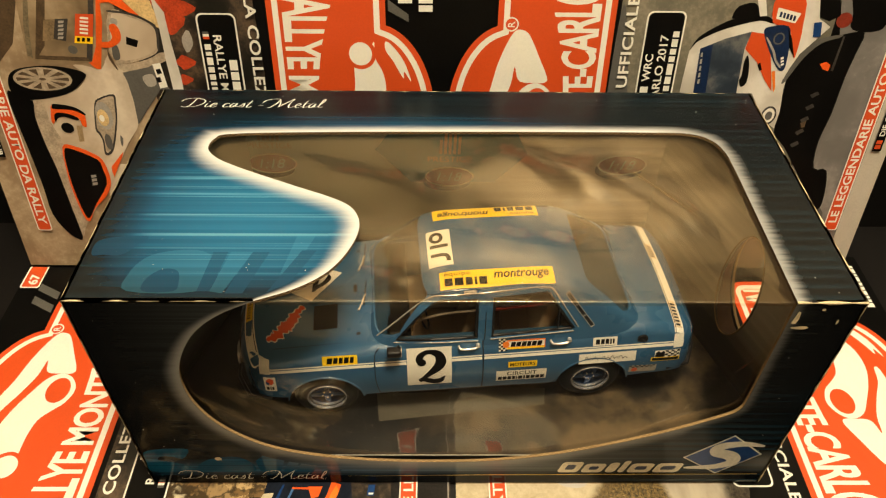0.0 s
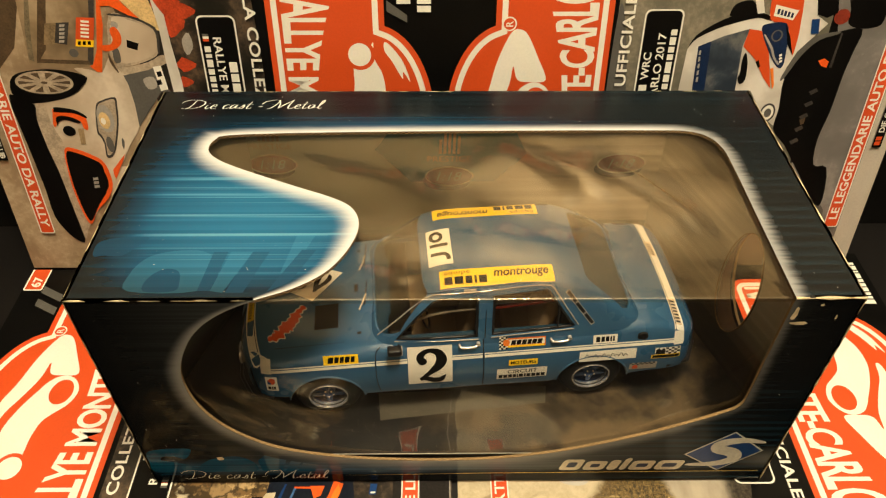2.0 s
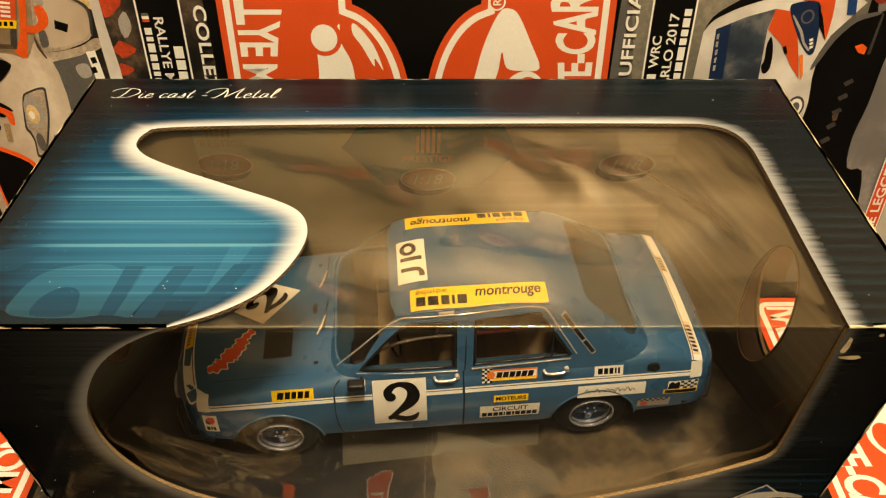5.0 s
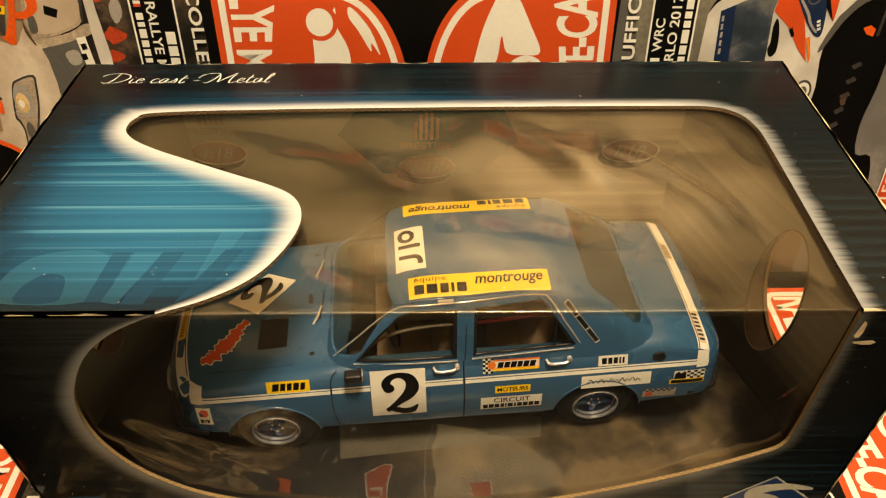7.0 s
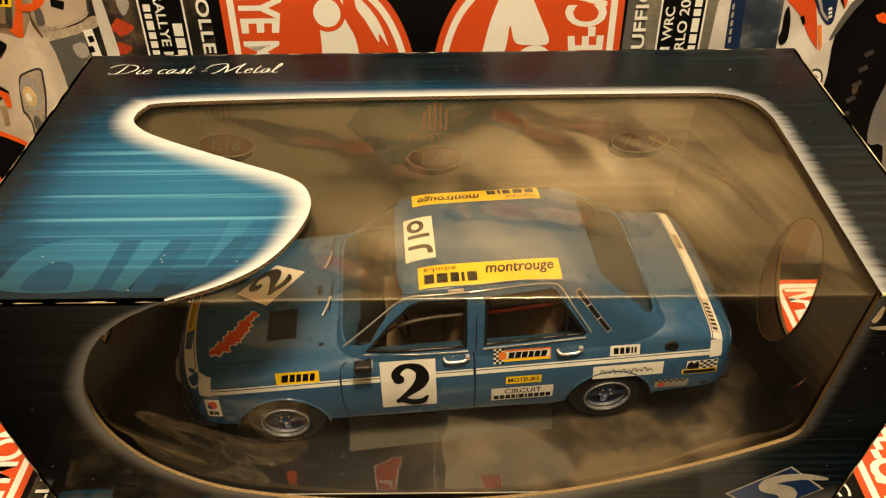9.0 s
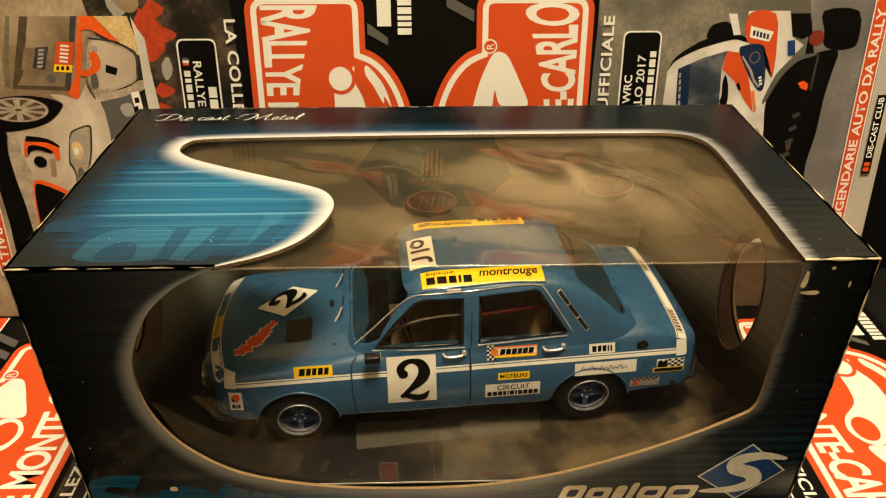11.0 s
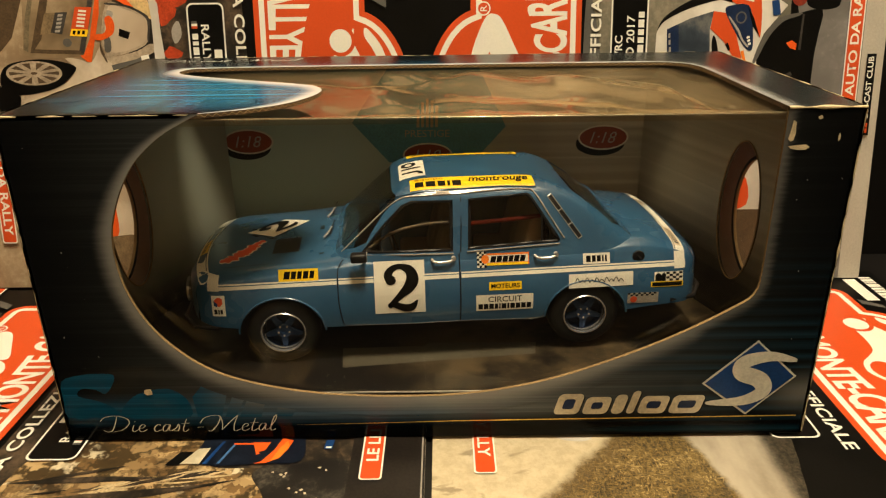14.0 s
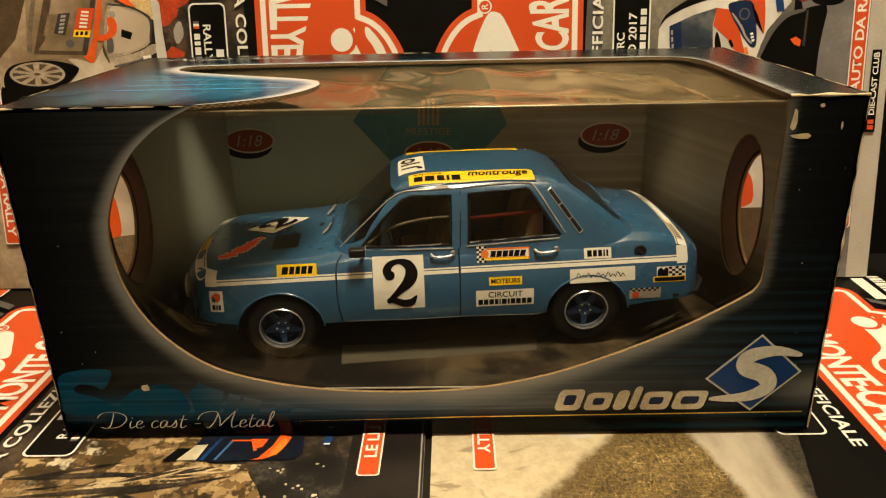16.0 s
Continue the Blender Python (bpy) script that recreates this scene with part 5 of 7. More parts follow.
def window_film():
    bm = bmesh.new()
    xs = np.linspace(-126, 133, 190)
    ss = np.concatenate([np.linspace(14, 134, 70), np.linspace(134.7, 137.3, 5), np.linspace(138, 254, 110)])
    rows = []
    for s in ss:
        row = []
        for x in xs:
            n1 = noise.noise(Vector((x / 34 + s / 60, s / 46 - x / 150, 3.1)))
            n2 = noise.noise(Vector((x / 13 + s / 30, s / 24, 7.7)))
            if s < 134.5:
                k = min(1.0, (134.5 - s) / 30, (s - 12) / 30)
                crease = sum(h * math.exp(-(across / w) ** 2) * math.exp(-max(0.0, abs(along) - ln) ** 2 / 60) for across, along, h, w, ln in ((*from_line(x, s, l[0], l[1]), *l[2:]) for l in FRONT_CREASES))
                row.append(bm.verts.new((x, 2.6 + k * (1.3 * n1 + 0.30 * n2 - crease), s)))
            elif s < 137.5:
                a = (s - 134.5) / 3 * math.pi / 2
                row.append(bm.verts.new((x, 1.9 + 0.8 * (1 - math.cos(a)), 135.9 + 0.8 * math.sin(a))))
            else:
                y = s - 137.5 + 2.7
                k = min(1.0, (s - 137.5) / 25, (250 - s) / 25 if s < 250 else 0, (x + 128) / 20, (134 - x) / 20)
                crease = sum(h * math.exp(-(across / w) ** 2) * math.exp(-max(0.0, abs(along) - ln) ** 2 / 150) for across, along, h, w, ln in ((*from_line(x, y, l[0], l[1]), *l[2:]) for l in CREASES))
                row.append(bm.verts.new((x, y, 136.7 + max(k, 0) * (2.2 * n1 + 0.5 * n2 - 4.8 + crease))))
        rows.append(row)
    for a, b in zip(rows, rows[1:]):
        for i in range(len(xs) - 1):
            bm.faces.new((a[i], a[i + 1], b[i + 1], b[i]))
    return bm


film_mesh = window_film()
for fa in film_mesh.faces:
    fa.material_index = 1 if max(v.co.z for v in fa.verts) < 135.0 and max(v.co.y for v in fa.verts) < 6.0 else 0
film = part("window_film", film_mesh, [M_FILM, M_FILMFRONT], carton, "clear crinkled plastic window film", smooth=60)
film.visible_shadow = False

# printed matter on the carton
GLYPHS = {}


def glyph(letter, width, *strokes):
    GLYPHS[letter] = (width, strokes)


glyph(" ", 0.30)
glyph("-", 0.42, [(0.04, 0.24), (0.34, 0.26)])
glyph("D", 1.12, [(0.42, 0.96), (0.38, 0.50), (0.28, 0.10), (0.10, 0.0), (-0.12, 0.10)], [(-0.30, 0.66), (-0.10, 0.94), (0.40, 1.02), (0.88, 0.84), (1.0, 0.50), (0.72, 0.12), (0.28, 0.0)])
glyph("i", 0.30, [(0.10, 0.44), (0.06, 0.14), (0.14, 0.0), (0.32, 0.14)], [(0.12, 0.62), (0.14, 0.66)])
glyph("e", 0.38, [(0.04, 0.20), (0.24, 0.26), (0.30, 0.40), (0.18, 0.46), (0.06, 0.28), (0.08, 0.06), (0.22, 0.0), (0.40, 0.14)])
glyph("c", 0.38, [(0.32, 0.38), (0.22, 0.46), (0.08, 0.32), (0.06, 0.10), (0.18, 0.0), (0.38, 0.12)])
glyph("a", 0.48, [(0.34, 0.42), (0.18, 0.45), (0.06, 0.24), (0.10, 0.02), (0.24, 0.08), (0.36, 0.43), (0.34, 0.08), (0.50, 0.10)])
glyph("s", 0.38, [(0.0, 0.04), (0.18, 0.26), (0.24, 0.46), (0.30, 0.22), (0.24, 0.02), (0.08, 0.05)])
glyph("t", 0.36, [(0.20, 0.80), (0.12, 0.32), (0.12, 0.05), (0.22, 0.0), (0.36, 0.12)], [(0.0, 0.50), (0.36, 0.52)])
glyph("l", 0.34, [(0.04, 0.10), (0.26, 0.70), (0.26, 0.98), (0.16, 0.80), (0.10, 0.20), (0.18, 0.0), (0.34, 0.10)])
glyph("M", 1.30, [(-0.55, 0.50), (-0.40, 0.84), (0.0, 1.0), (0.30, 0.92), (0.22, 0.40), (0.0, 0.0), (-0.14, 0.04)], [(0.30, 0.95), (0.44, 0.50), (0.46, 0.06)], [(0.46, 0.06), (0.76, 0.55), (1.08, 1.02)], [(1.08, 1.02), (0.98, 0.45), (1.0, 0.06), (1.12, 0.0), (1.28, 0.12)])


def script(words, x0, x1, y0, y1, lift, weight=0.052, lean=0.42):
    """Flowing pen-drawn words fitted into a rectangle, thicker on the down strokes."""
    total = sum(GLYPHS[k][0] for k in words)
    k, h, x, out = (x1 - x0) / total, y1 - y0, x0, []
    for letter in words:
        width, strokes = GLYPHS[letter]
        for st in strokes:
            p = smooth_line([(x + (a + lean * b * h / k * 0.55) * k, y0 + b * h) for a, b in st], 7)
            bm, rows = bmesh.new(), []
            for i, c in enumerate(p):
                d = (Vector(p[min(i + 1, len(p) - 1)]) - Vector(p[max(i - 1, 0)])).normalized()
                w = weight * h * (0.35 + 0.65 * abs(d.y)) * (0.6 + 0.4 * math.sin(math.pi * i / max(1, len(p) - 1)))
                rows.append([bm.verts.new(lift(*(Vector(c) + q * w * Vector((-d.y, d.x))))) for q in (1, -1)])
            for a, b in zip(rows, rows[1:]):
                bm.faces.new((a[0], a[1], b[1], b[0]))
            out.append(bm)
        x += width * k
    return joined(*out)


part("lettering", script("Die cast - Metal", -142, -70.5, 133.2, 141.2, over(on_top, 0.1), 0.040), M_CREAM, top_panel, "white flowing script")
part("lettering", script("Die cast - Metal", -139.5, -67.5, 4.2, 12.0, over(on_front, 0.1), 0.032), M_SILVER, front_panel, "silver flowing script")
diamond = part("emblem", flat([(131, 45), (149, 28), (130.5, 9.5), (110.5, 25)], lift=over(on_front, 0.1)), M_SILVER, front_panel, "blue diamond with a silver curl")
part("emblem_field", flat([(131, 44), (147.8, 28), (130.5, 10.6), (111.8, 25)], lift=over(on_front, 0.2)), M_BLUEPRINT, diamond)
curl = smooth_line([(148, 35.5), (137, 37.5), (127, 35), (126.5, 30), (134, 26.5), (136, 21), (128, 16.5), (113, 15.5)], 6)
bm = bmesh.new()
rows = []
for i, p in enumerate(curl):
    d = (Vector(curl[min(i + 1, len(curl) - 1)]) - Vector(curl[max(i - 1, 0)])).normalized()
    w = 0.5 + 3.2 * math.sin(math.pi * i / (len(curl) - 1)) ** 0.7
    rows.append([bm.verts.new(over(on_front, 0.3)(*(Vector(p) + k * w * Vector((-d.y, d.x))))) for k in (1, -1)])
for a, b in zip(rows, rows[1:]):
    bm.faces.new((a[0], a[1], b[1], b[0]))
part("emblem_curl", bm, M_SILVER, diamond)
x = 49.5
for w, tall in ((12, 10), (12, 8.4), (6.5, 9.4), (4.6, 11.2), (13, 8.6), (14.5, 8.8)):
    blob = [(a + 0.28 * (b - 10.6), b) for a, b in round_rect(x, x + w - 1.4, 10.6, 10.6 + tall, min(2.0, w / 3), 4)]
    part("maker_bar", flat([(a + 0.5, b - 0.4) for a, b in blob], lift=over(on_front, 0.06)), M_BLACK, front_panel)
    part("maker_bar", flat(blob, lift=over(on_front, 0.14)), M_SILVERINK, front_panel)
    if w > 8:
        part("maker_gap", flat([(a + 0.28 * (b - 10.6), b) for a, b in round_rect(x + 3.0, x + w - 4.4, 13.2, 10.6 + tall - 2.6, 1.0, 4)], lift=over(on_front, 0.2)), M_NAVY, front_panel)
    x += w
part("gold_line", flat([(-58, 6.74), (-20, 7.22), (11, 7.74), (152, 8.64), (152, 9.12), (11, 8.24), (-20, 7.48), (-58, 6.78)], lift=over(on_front, 0.1)), M_GOLDLINE, front_panel)
GHOSTS = (
    smooth_line([(-153.5, 29), (-146, 32), (-138, 32.7), (-131.5, 32), (-133, 27), (-136.5, 23), (-140, 25), (-146, 25.5), (-148, 22), (-140, 19.5), (-134, 16), (-132, 12), (-140, 11.4), (-153.8, 11.6), (-154.5, 19)], 3, True),
    smooth_line([(-131, 11.6), (-128, 18.9), (-121.3, 23.4), (-111.6, 25.3), (-106.1, 23.3), (-102.2, 18.3), (-102.6, 11.4), (-116, 10.8)], 4, True),
    [(-96, 26.5), (-85, 25.8), (-89.4, 11.3), (-99.5, 11.3), (-100.6, 21.0)],
    [(-81.5, 27.5), (-76, 25.9), (-83.5, 11.0), (-88.0, 11.1)],
    [(-75, 25.6), (-68.5, 24.6), (-72.8, 11.0), (-82.0, 11.0)],
    [(-63, 23.6), (-40.6, 19.9), (-40.6, 14), (-46, 17.5), (-56, 17.0), (-60, 11), (-67, 11)],
    [(-34.4, 18.8), (-2.9, 19.2), (-3.4, 14), (-7, 10.4), (-9.5, 14), (-15, 16.4), (-23, 15.4), (-27, 12), (-31, 14)],
)
for pts in GHOSTS:
    part("faint_shape", flat(pts, lift=over(on_front, -0.05)), M_GHOST, front_panel)
part("faint_shape", flat(smooth_line([(-152, 25), (-152, 33), (-143, 36), (-132, 36), (-135, 31), (-140, 25), (-147, 25)], 4, True), lift=over(on_top, -0.05)), M_GHOSTTOP, top_panel)
part("faint_shape", flat(smooth_line([(-132, 5), (-134, 14), (-130, 23), (-122, 27), (-110, 28), (-103, 24), (-102, 15), (-105, 5)], 4, True), lift=over(on_top, -0.06)), M_GHOSTPALE, top_panel)
part("faint_shape", flat(smooth_line([(-126, 5), (-126, 12), (-121, 17), (-115, 16), (-113, 10), (-114, 5)], 4, True), lift=over(on_top, -0.04)), M_GHOSTTOP, top_panel)
for quad in ([(-105, 5), (-103, 27), (-97, 27), (-100, 5)], [(-94, 4), (-87, 27), (-80, 27), (-87, 4)], [(-78, 4), (-67, 28), (-61, 28), (-72, 4)]):
    part("faint_shape", flat(quad, lift=over(on_top, -0.05)), M_GHOSTTOP, top_panel)
for quad in ([(-100, 5), (-96, 27), (-87, 27), (-95, 4)], [(-74, 15), (-70, 38), (-62, 38), (-70, 15)]):
    part("faint_shape", flat(quad, lift=over(on_top, -0.06)), M_GHOSTPALE, top_panel)


# wear: torn flecks, rubbed edges
def fleck(cx, cy, rx, ry, lift, parent, seed, mat):
    r = random.Random(seed)
    pts = [(cx + rx * math.cos(a) * r.uniform(0.55, 1.1), cy + ry * math.sin(a) * r.uniform(0.55, 1.1)) for a in np.linspace(0, 5.4, 7)]
    part("torn_fleck", flat(pts, lift=over(lift, 0.25)), mat, parent, "torn bare card")


fleck(-118.5, 23.9, 2.6, 2.0, on_front, front_panel, 3, M_KRAFTLIGHT)
fleck(130.4, 129.4, 1.3, 4.8, on_front, front_panel, 5, M_KRAFTLIGHT)
fleck(134.2, 124.4, 4.6, 1.3, on_front, front_panel, 8, M_KRAFTLIGHT)
fleck(139.6, 135.2, 1.0, 0.9, on_front, front_panel, 9, M_KRAFTLIGHT)
fleck(147.5, 128, 0.5, 1.6, on_front, front_panel, 10, M_KRAFTLIGHT)
r = random.Random(11)
for _ in range(32):
    fleck(r.uniform(-152, 152), r.uniform(4, 20) if r.random() < 0.5 else r.uniform(120, 147), r.uniform(0.10, 0.42), r.uniform(0.08, 0.28), on_top, top_panel, r.random(), M_PAPER)
for _ in range(14):
    fleck(r.choice((-1, 1)) * r.uniform(132, 153), r.uniform(6, 134), r.uniform(0.08, 0.3), r.uniform(0.08, 0.4), on_front, front_panel, r.random(), M_PAPER)


def rubbed(a, b, seed, radius=0.55):
    """An uneven pale line of bare card along a folded edge."""
    r = random.Random(seed)
    n = int((Vector(b) - Vector(a)).length / 3)
    bm, rings = bmesh.new(), []
    d = (Vector(b) - Vector(a)).normalized()
    s = d.cross(Vector((0.3, 0.5, 0.8))).normalized()
    u = s.cross(d)
    for i in range(n + 1):
        c = Vector(a).lerp(Vector(b), i / n)
        q = radius * (0.45 + 0.75 * max(0.0, noise.noise(Vector((i * 0.35, seed, 0))) + 0.35)) * r.uniform(0.7, 1.2)
        rings.append([bm.verts.new(c + q * (math.cos(t) * s + math.sin(t) * u)) for t in np.linspace(0, 2 * math.pi, 6, endpoint=False)])
    for p, q in zip(rings, rings[1:]):
        for i in range(6):
            bm.faces.new((p[i], p[(i + 1) % 6], q[(i + 1) % 6], q[i]))
    part("rubbed_edge", bm, M_KRAFTLIGHT, carton, "pale rubbed card along the fold", smooth=60)


rubbed((-155.8, 0.2, 138.7), (-82, 0.2, 138.7), 1, 0.40), rubbed((128, 0.2, 138.7), (155.8, 0.2, 138.7), 2, 0.8)
rubbed((-155.8, 0.2, 138.8), (-155.8, 149.6, 138.8), 3, 0.32), rubbed((155.7, 0.3, 138.8), (155.7, 149.6, 138.8), 4, 0.4)
rubbed((155.7, 0.2, 0.8), (155.7, 0.2, 138), 5, 0.45), rubbed((-155.7, 0.2, 0.8), (-155.7, 0.2, 138), 6, 0.35)
rubbed((-155.7, 149.6, 138.8), (155.7, 149.6, 138.8), 7, 0.3)


# wavy corrugation showing at the cut rim of the window
def corrugation(path, lift, step=2.8):
    bm, rows = bmesh.new(), []
    run = 0.0
    for i, p in enumerate(path):
        if i:
            run += (Vector(p) - Vector(path[i - 1])).length
        w = 0.48 * math.sin(2 * math.pi * run / step)
        rows.append([bm.verts.new(lift(p, w + k)) for k in (-0.16, 0.16)])
    for a, b in zip(rows, rows[1:]):
        bm.faces.new((a[0], a[1], b[1], b[0]))
    return bm


def dense(path, step=0.5):
    out = []
    for a, b in zip(path, path[1:]):
        n = max(1, int((Vector(b) - Vector(a)).length / step))
        out += [tuple(Vector(a).lerp(Vector(b), k / n)) for k in range(n)]
    return out


part("corrugated_rim", corrugation(dense(FRONT_HOLE), lambda p, w: (p[0], 0.75 + w, p[1] + 0.06)), M_KRAFTMID, carton, "wavy corrugated card rim")
part("corrugated_rim", corrugation(dense(TOP_HOLE), lambda p, w: (p[0], p[1] - 0.06, BZ - 0.75 + w)), M_KRAFTMID, carton, "wavy corrugated card rim")

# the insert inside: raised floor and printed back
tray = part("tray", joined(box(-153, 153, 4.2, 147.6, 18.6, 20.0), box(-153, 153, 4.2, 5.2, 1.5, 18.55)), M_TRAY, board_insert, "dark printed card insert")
part("tray_edge", box(-120, 120, 3.9, 4.15, 19.4, 20.1), M_PAPER, tray)
part("back_board", box(-153, 153, 147.0, 147.9, 20.0, 137), M_INSERT, board_insert, "dark teal printed backdrop, shade painted low down")


def nearer(d):
    return lambda x, y: (x, 146.9 - d, y)


part("blue_shape", flat([(-46, 103), (-26, 80), (22, 80), (40, 100), (24, 134), (-24, 134)], lift=nearer(0.0)), simple("teal_print", (0.075, 0.250, 0.300), 0.4, spread=0.2), board_insert)
for cx, cz in ((-105, 93), (-4, 84), (95, 93)):
    part("badge_shade", flat(oval(cx - 1.5, cz - 3.5, 13.8, 7.0), lift=nearer(0.04)), M_BLACK, board_insert)
    badge = part("scale_badge", flat(oval(cx, cz, 14.2, 7.2), lift=nearer(0.12)), M_SILVER, board_insert, "red oval scale badge")
    part("badge_field", flat(oval(cx, cz, 13.2, 6.3), lift=nearer(0.2)), simple("dull_red_print", (0.24, 0.040, 0.018), 0.35), badge)
    part("badge_lettering", lettering("1:18", cx - 7.5, cx + 7.5, cz - 3.2, cz + 3.2, shear=0.3, lift=nearer(0.28)), M_MIDGREY, badge)
    part("back_lettering", lettering("PRESTIGE", cx - 12.5, cx + 12.5, cz + 10.5, cz + 14.5, lift=nearer(0.15)), M_BEIGE, board_insert)
    for k, h in enumerate((10, 14, 16, 15, 12)):
        part("emblem_column", flat([(cx - 6 + 2.6 * k, cz + 16), (cx - 4.4 + 2.6 * k, cz + 16), (cx - 4.0 + 2.6 * k, cz + 16 + h), (cx - 5.6 + 2.6 * k, cz + 16 + h)], lift=nearer(0.15)), M_BEIGE, board_insert)
part("tray_strip", flat([(-41, 23.5), (46, 34), (47.5, 44.5), (-3, 45), (-5, 42), (-43, 40.5)], z=20.12), M_STRIPPRINT, tray, "pale grey printed strip")

# ---- the model car ----
TURN_CAR = 4.6
car = thing("model_car", pose(-0.0024, 0.0764, 0.0200, 0, 0, TURN_CAR) @ Matrix.Scale(0.968, 4, (0, 0, 1)), "blue die-cast saloon model with rally stickers, inside the carton", "model car")


def plan(x):
    """How full the body is across, along its length."""
    if x < -85:
        return max(0.0, 1 - ((-85 - x) / 27.5) ** 4) ** 0.5
    if x > 97.2:
        return max(0.0, 1 - ((x - 97.2) / 27.2) ** 6) ** 0.5
    return 1.0


def lerp(x, table):
    xs, ys = zip(*table)
    return float(np.interp(x, xs, ys))


FLANK = ((8, 0.90), (13, 0.955), (17, 0.985), (22, 0.998), (27, 1.0), (33, 0.988), (38, 0.965), (40.5, 0.95), (44, 0.92), (48, 0.885), (52, 0.865), (58, 0.85))
CREST = ((-112.5, 36), (-110, 41), (-106, 43.5), (-95, 45.2), (-60, 47.6), (-45, 49.4), (-30, 50.5), (70, 51.5), (86, 53.6), (97, 53.2), (108, 51.4), (115.3, 48.6), (120.4, 44.5), (124.4, 36))


def half(x, z):
    return 45.2 * plan(x) * lerp(z, FLANK)


def crown(x):
    return lerp(x, ((-112, 0.4), (-100, 1.6), (-60, 2.2), (60, 2.0), (86, 3.4), (114, 2.0), (124.4, 0.3)))


def deck(x, y):
    """Height of the bonnet and boot."""
    zt = lerp(x, CREST)
    k = min(1.0, abs(y) / max(half(x, zt - 3.4), 0.01))
    return zt + lerp(k, ((0, crown(x)), (0.3, 0.86 * crown(x)), (0.6, 0.45 * crown(x)), (0.85, -0.3), (0.94, -1.2), (1, -3.4)))


def on_side(off):
    return lambda x, z: (x, -(half(x, z) + off), z)


def on_deck(off):
    return lambda x, y: (x, y, deck(x, y) + off)


def within(off):
    """As on_deck, but held inside the body's edge."""
    base = on_deck(off)

    def lift(x, y):
        x = max(x, -112.0)
        w = half(x, lerp(x, CREST) - 3.4) + 0.15
        return base(x, min(max(y, -w), w))

    return lift


def on_shoulder(off):
    """Up the flank and over the rounded edge of the deck; the height runs from the stripe up."""
    def lift(x, z):
        zt = lerp(x, CREST)
        if z <= zt - 3.4:
            return on_side(off)(x, z)
        k = lerp(z - zt, ((-3.4, 1.0), (-2.2, 0.98), (-1.2, 0.94), (-0.3, 0.85)))
        return (x, -(half(x, zt - 3.4) * k + 0.6 * off), z + 0.8 * off)

    return lift


def lower_body():
    bm, rings = bmesh.new(), []
    xs = np.concatenate([[-112.5, -112.3, -111.9, -111.2, -110, -108.5, -106.5, -104, -101, -97, -92, -87], np.linspace(-82, 94, 60), [98, 102, 106, 110, 114, 117.5, 120, 121.8, 123, 123.8, 124.2, 124.4]])
    for x in xs:
        zt = lerp(x, CREST)
        zb = lerp(x, ((-112.5, 25), (-106, 22.5), (-95, 21), (-84, 19.5), (-50, 18.4), (50, 18.2), (86, 20), (95, 21.5), (115, 23), (124.4, 26)))
        zs = np.linspace(zb + 0.8, zt - 3.4, 11)
        w = half(x, zt - 3.4)
        side = [(0, zb), (half(x, zb) * 0.7, zb), (half(x, zb) * 0.96, zb + 0.15)] + [(half(x, z), z) for z in zs]
        side += [(w * k, deck(x, w * k)) for k in (0.985, 0.94, 0.85, 0.6, 0.3)] + [(0, zt + crown(x))]
        loop = [(-y, z) for y, z in side] + [(y, z) for y, z in side[-2:0:-1]]
        rings.append([bm.verts.new((x, y, z)) for y, z in loop])
    n = len(rings[0])
    for a, b in zip(rings, rings[1:]):
        for i in range(n):
            bm.faces.new((a[i], a[(i + 1) % n], b[(i + 1) % n], b[i]))
    bm.faces.new(rings[0][::-1]), bm.faces.new(rings[-1])
    bmesh.ops.remove_doubles(bm, verts=bm.verts, dist=0.01)
    return bm


def cylinder_y(x, z, r, y0, y1, n=48, squash=1.0):
    bm = bmesh.new()
    a = [bm.verts.new((x + r * math.cos(t), y0, z + squash * r * math.sin(t))) for t in np.linspace(0, 2 * math.pi, n, endpoint=False)]
    b = [bm.verts.new((v.co.x, y1, v.co.z)) for v in a]
    bm.faces.new(a), bm.faces.new(b[::-1])
    for i in range(n):
        bm.faces.new((a[i], a[(i + 1) % n], b[(i + 1) % n], b[i]))
    return bm


def prism_y(pts, y0, y1):
    bm = slab(pts, -y1, -y0)
    return stood(bm)


def prism_x(pts, x0, x1):
    bm = slab(pts, x0, x1)
    for v in bm.verts:
        v.co = (v.co.z, v.co.x, v.co.y)
    return bm


AXLES = (-68.0, 67.4)
AXLE_UP = (17.0, 18.8)
cuts = [cylinder_y(x, z, r, s * 27, s * 60, 48, 0.93) for x, z, r in zip(AXLES, AXLE_UP, (18.6, 18.4)) for s in (-1, 1)]
cuts.append(box(-34, 66, -33.5, 33.5, 22, 70))
shell = carve(lower_body(), cuts)
body = part("body", shell, M_PAINT, car, "metallic blue painted body", smooth=38)

CABIN = ((46, -48.5, 99, 40.6), (52, -42.5, 92.5, 38.9), (60, -34.5, 83, 36.6), (68, -26, 72, 34.2), (73.5, -20, 64, 32.2), (76.6, -16, 58, 30.3), (78.6, -12, 52.5, 27.6), (80.0, -5.5, 44, 22.5), (80.9, 5, 31, 13), (81.2, 16, 20, 3))


def cabin_layer(z):
    zs = [r[0] for r in CABIN]
    return [float(np.interp(z, zs, [r[k] for r in CABIN])) for k in (1, 2, 3)]


def cabin_half(x, z):
    """Half width of the cabin at x and height z."""
    xf, xr, w = cabin_layer(z)
    c, a = (xf + xr) / 2, (xr - xf) / 2
    e = 7.5 if x < c else 10.0
    k = min(1.0, abs(x - c) / a)
    return w * (1 - k**e) ** (1 / e)


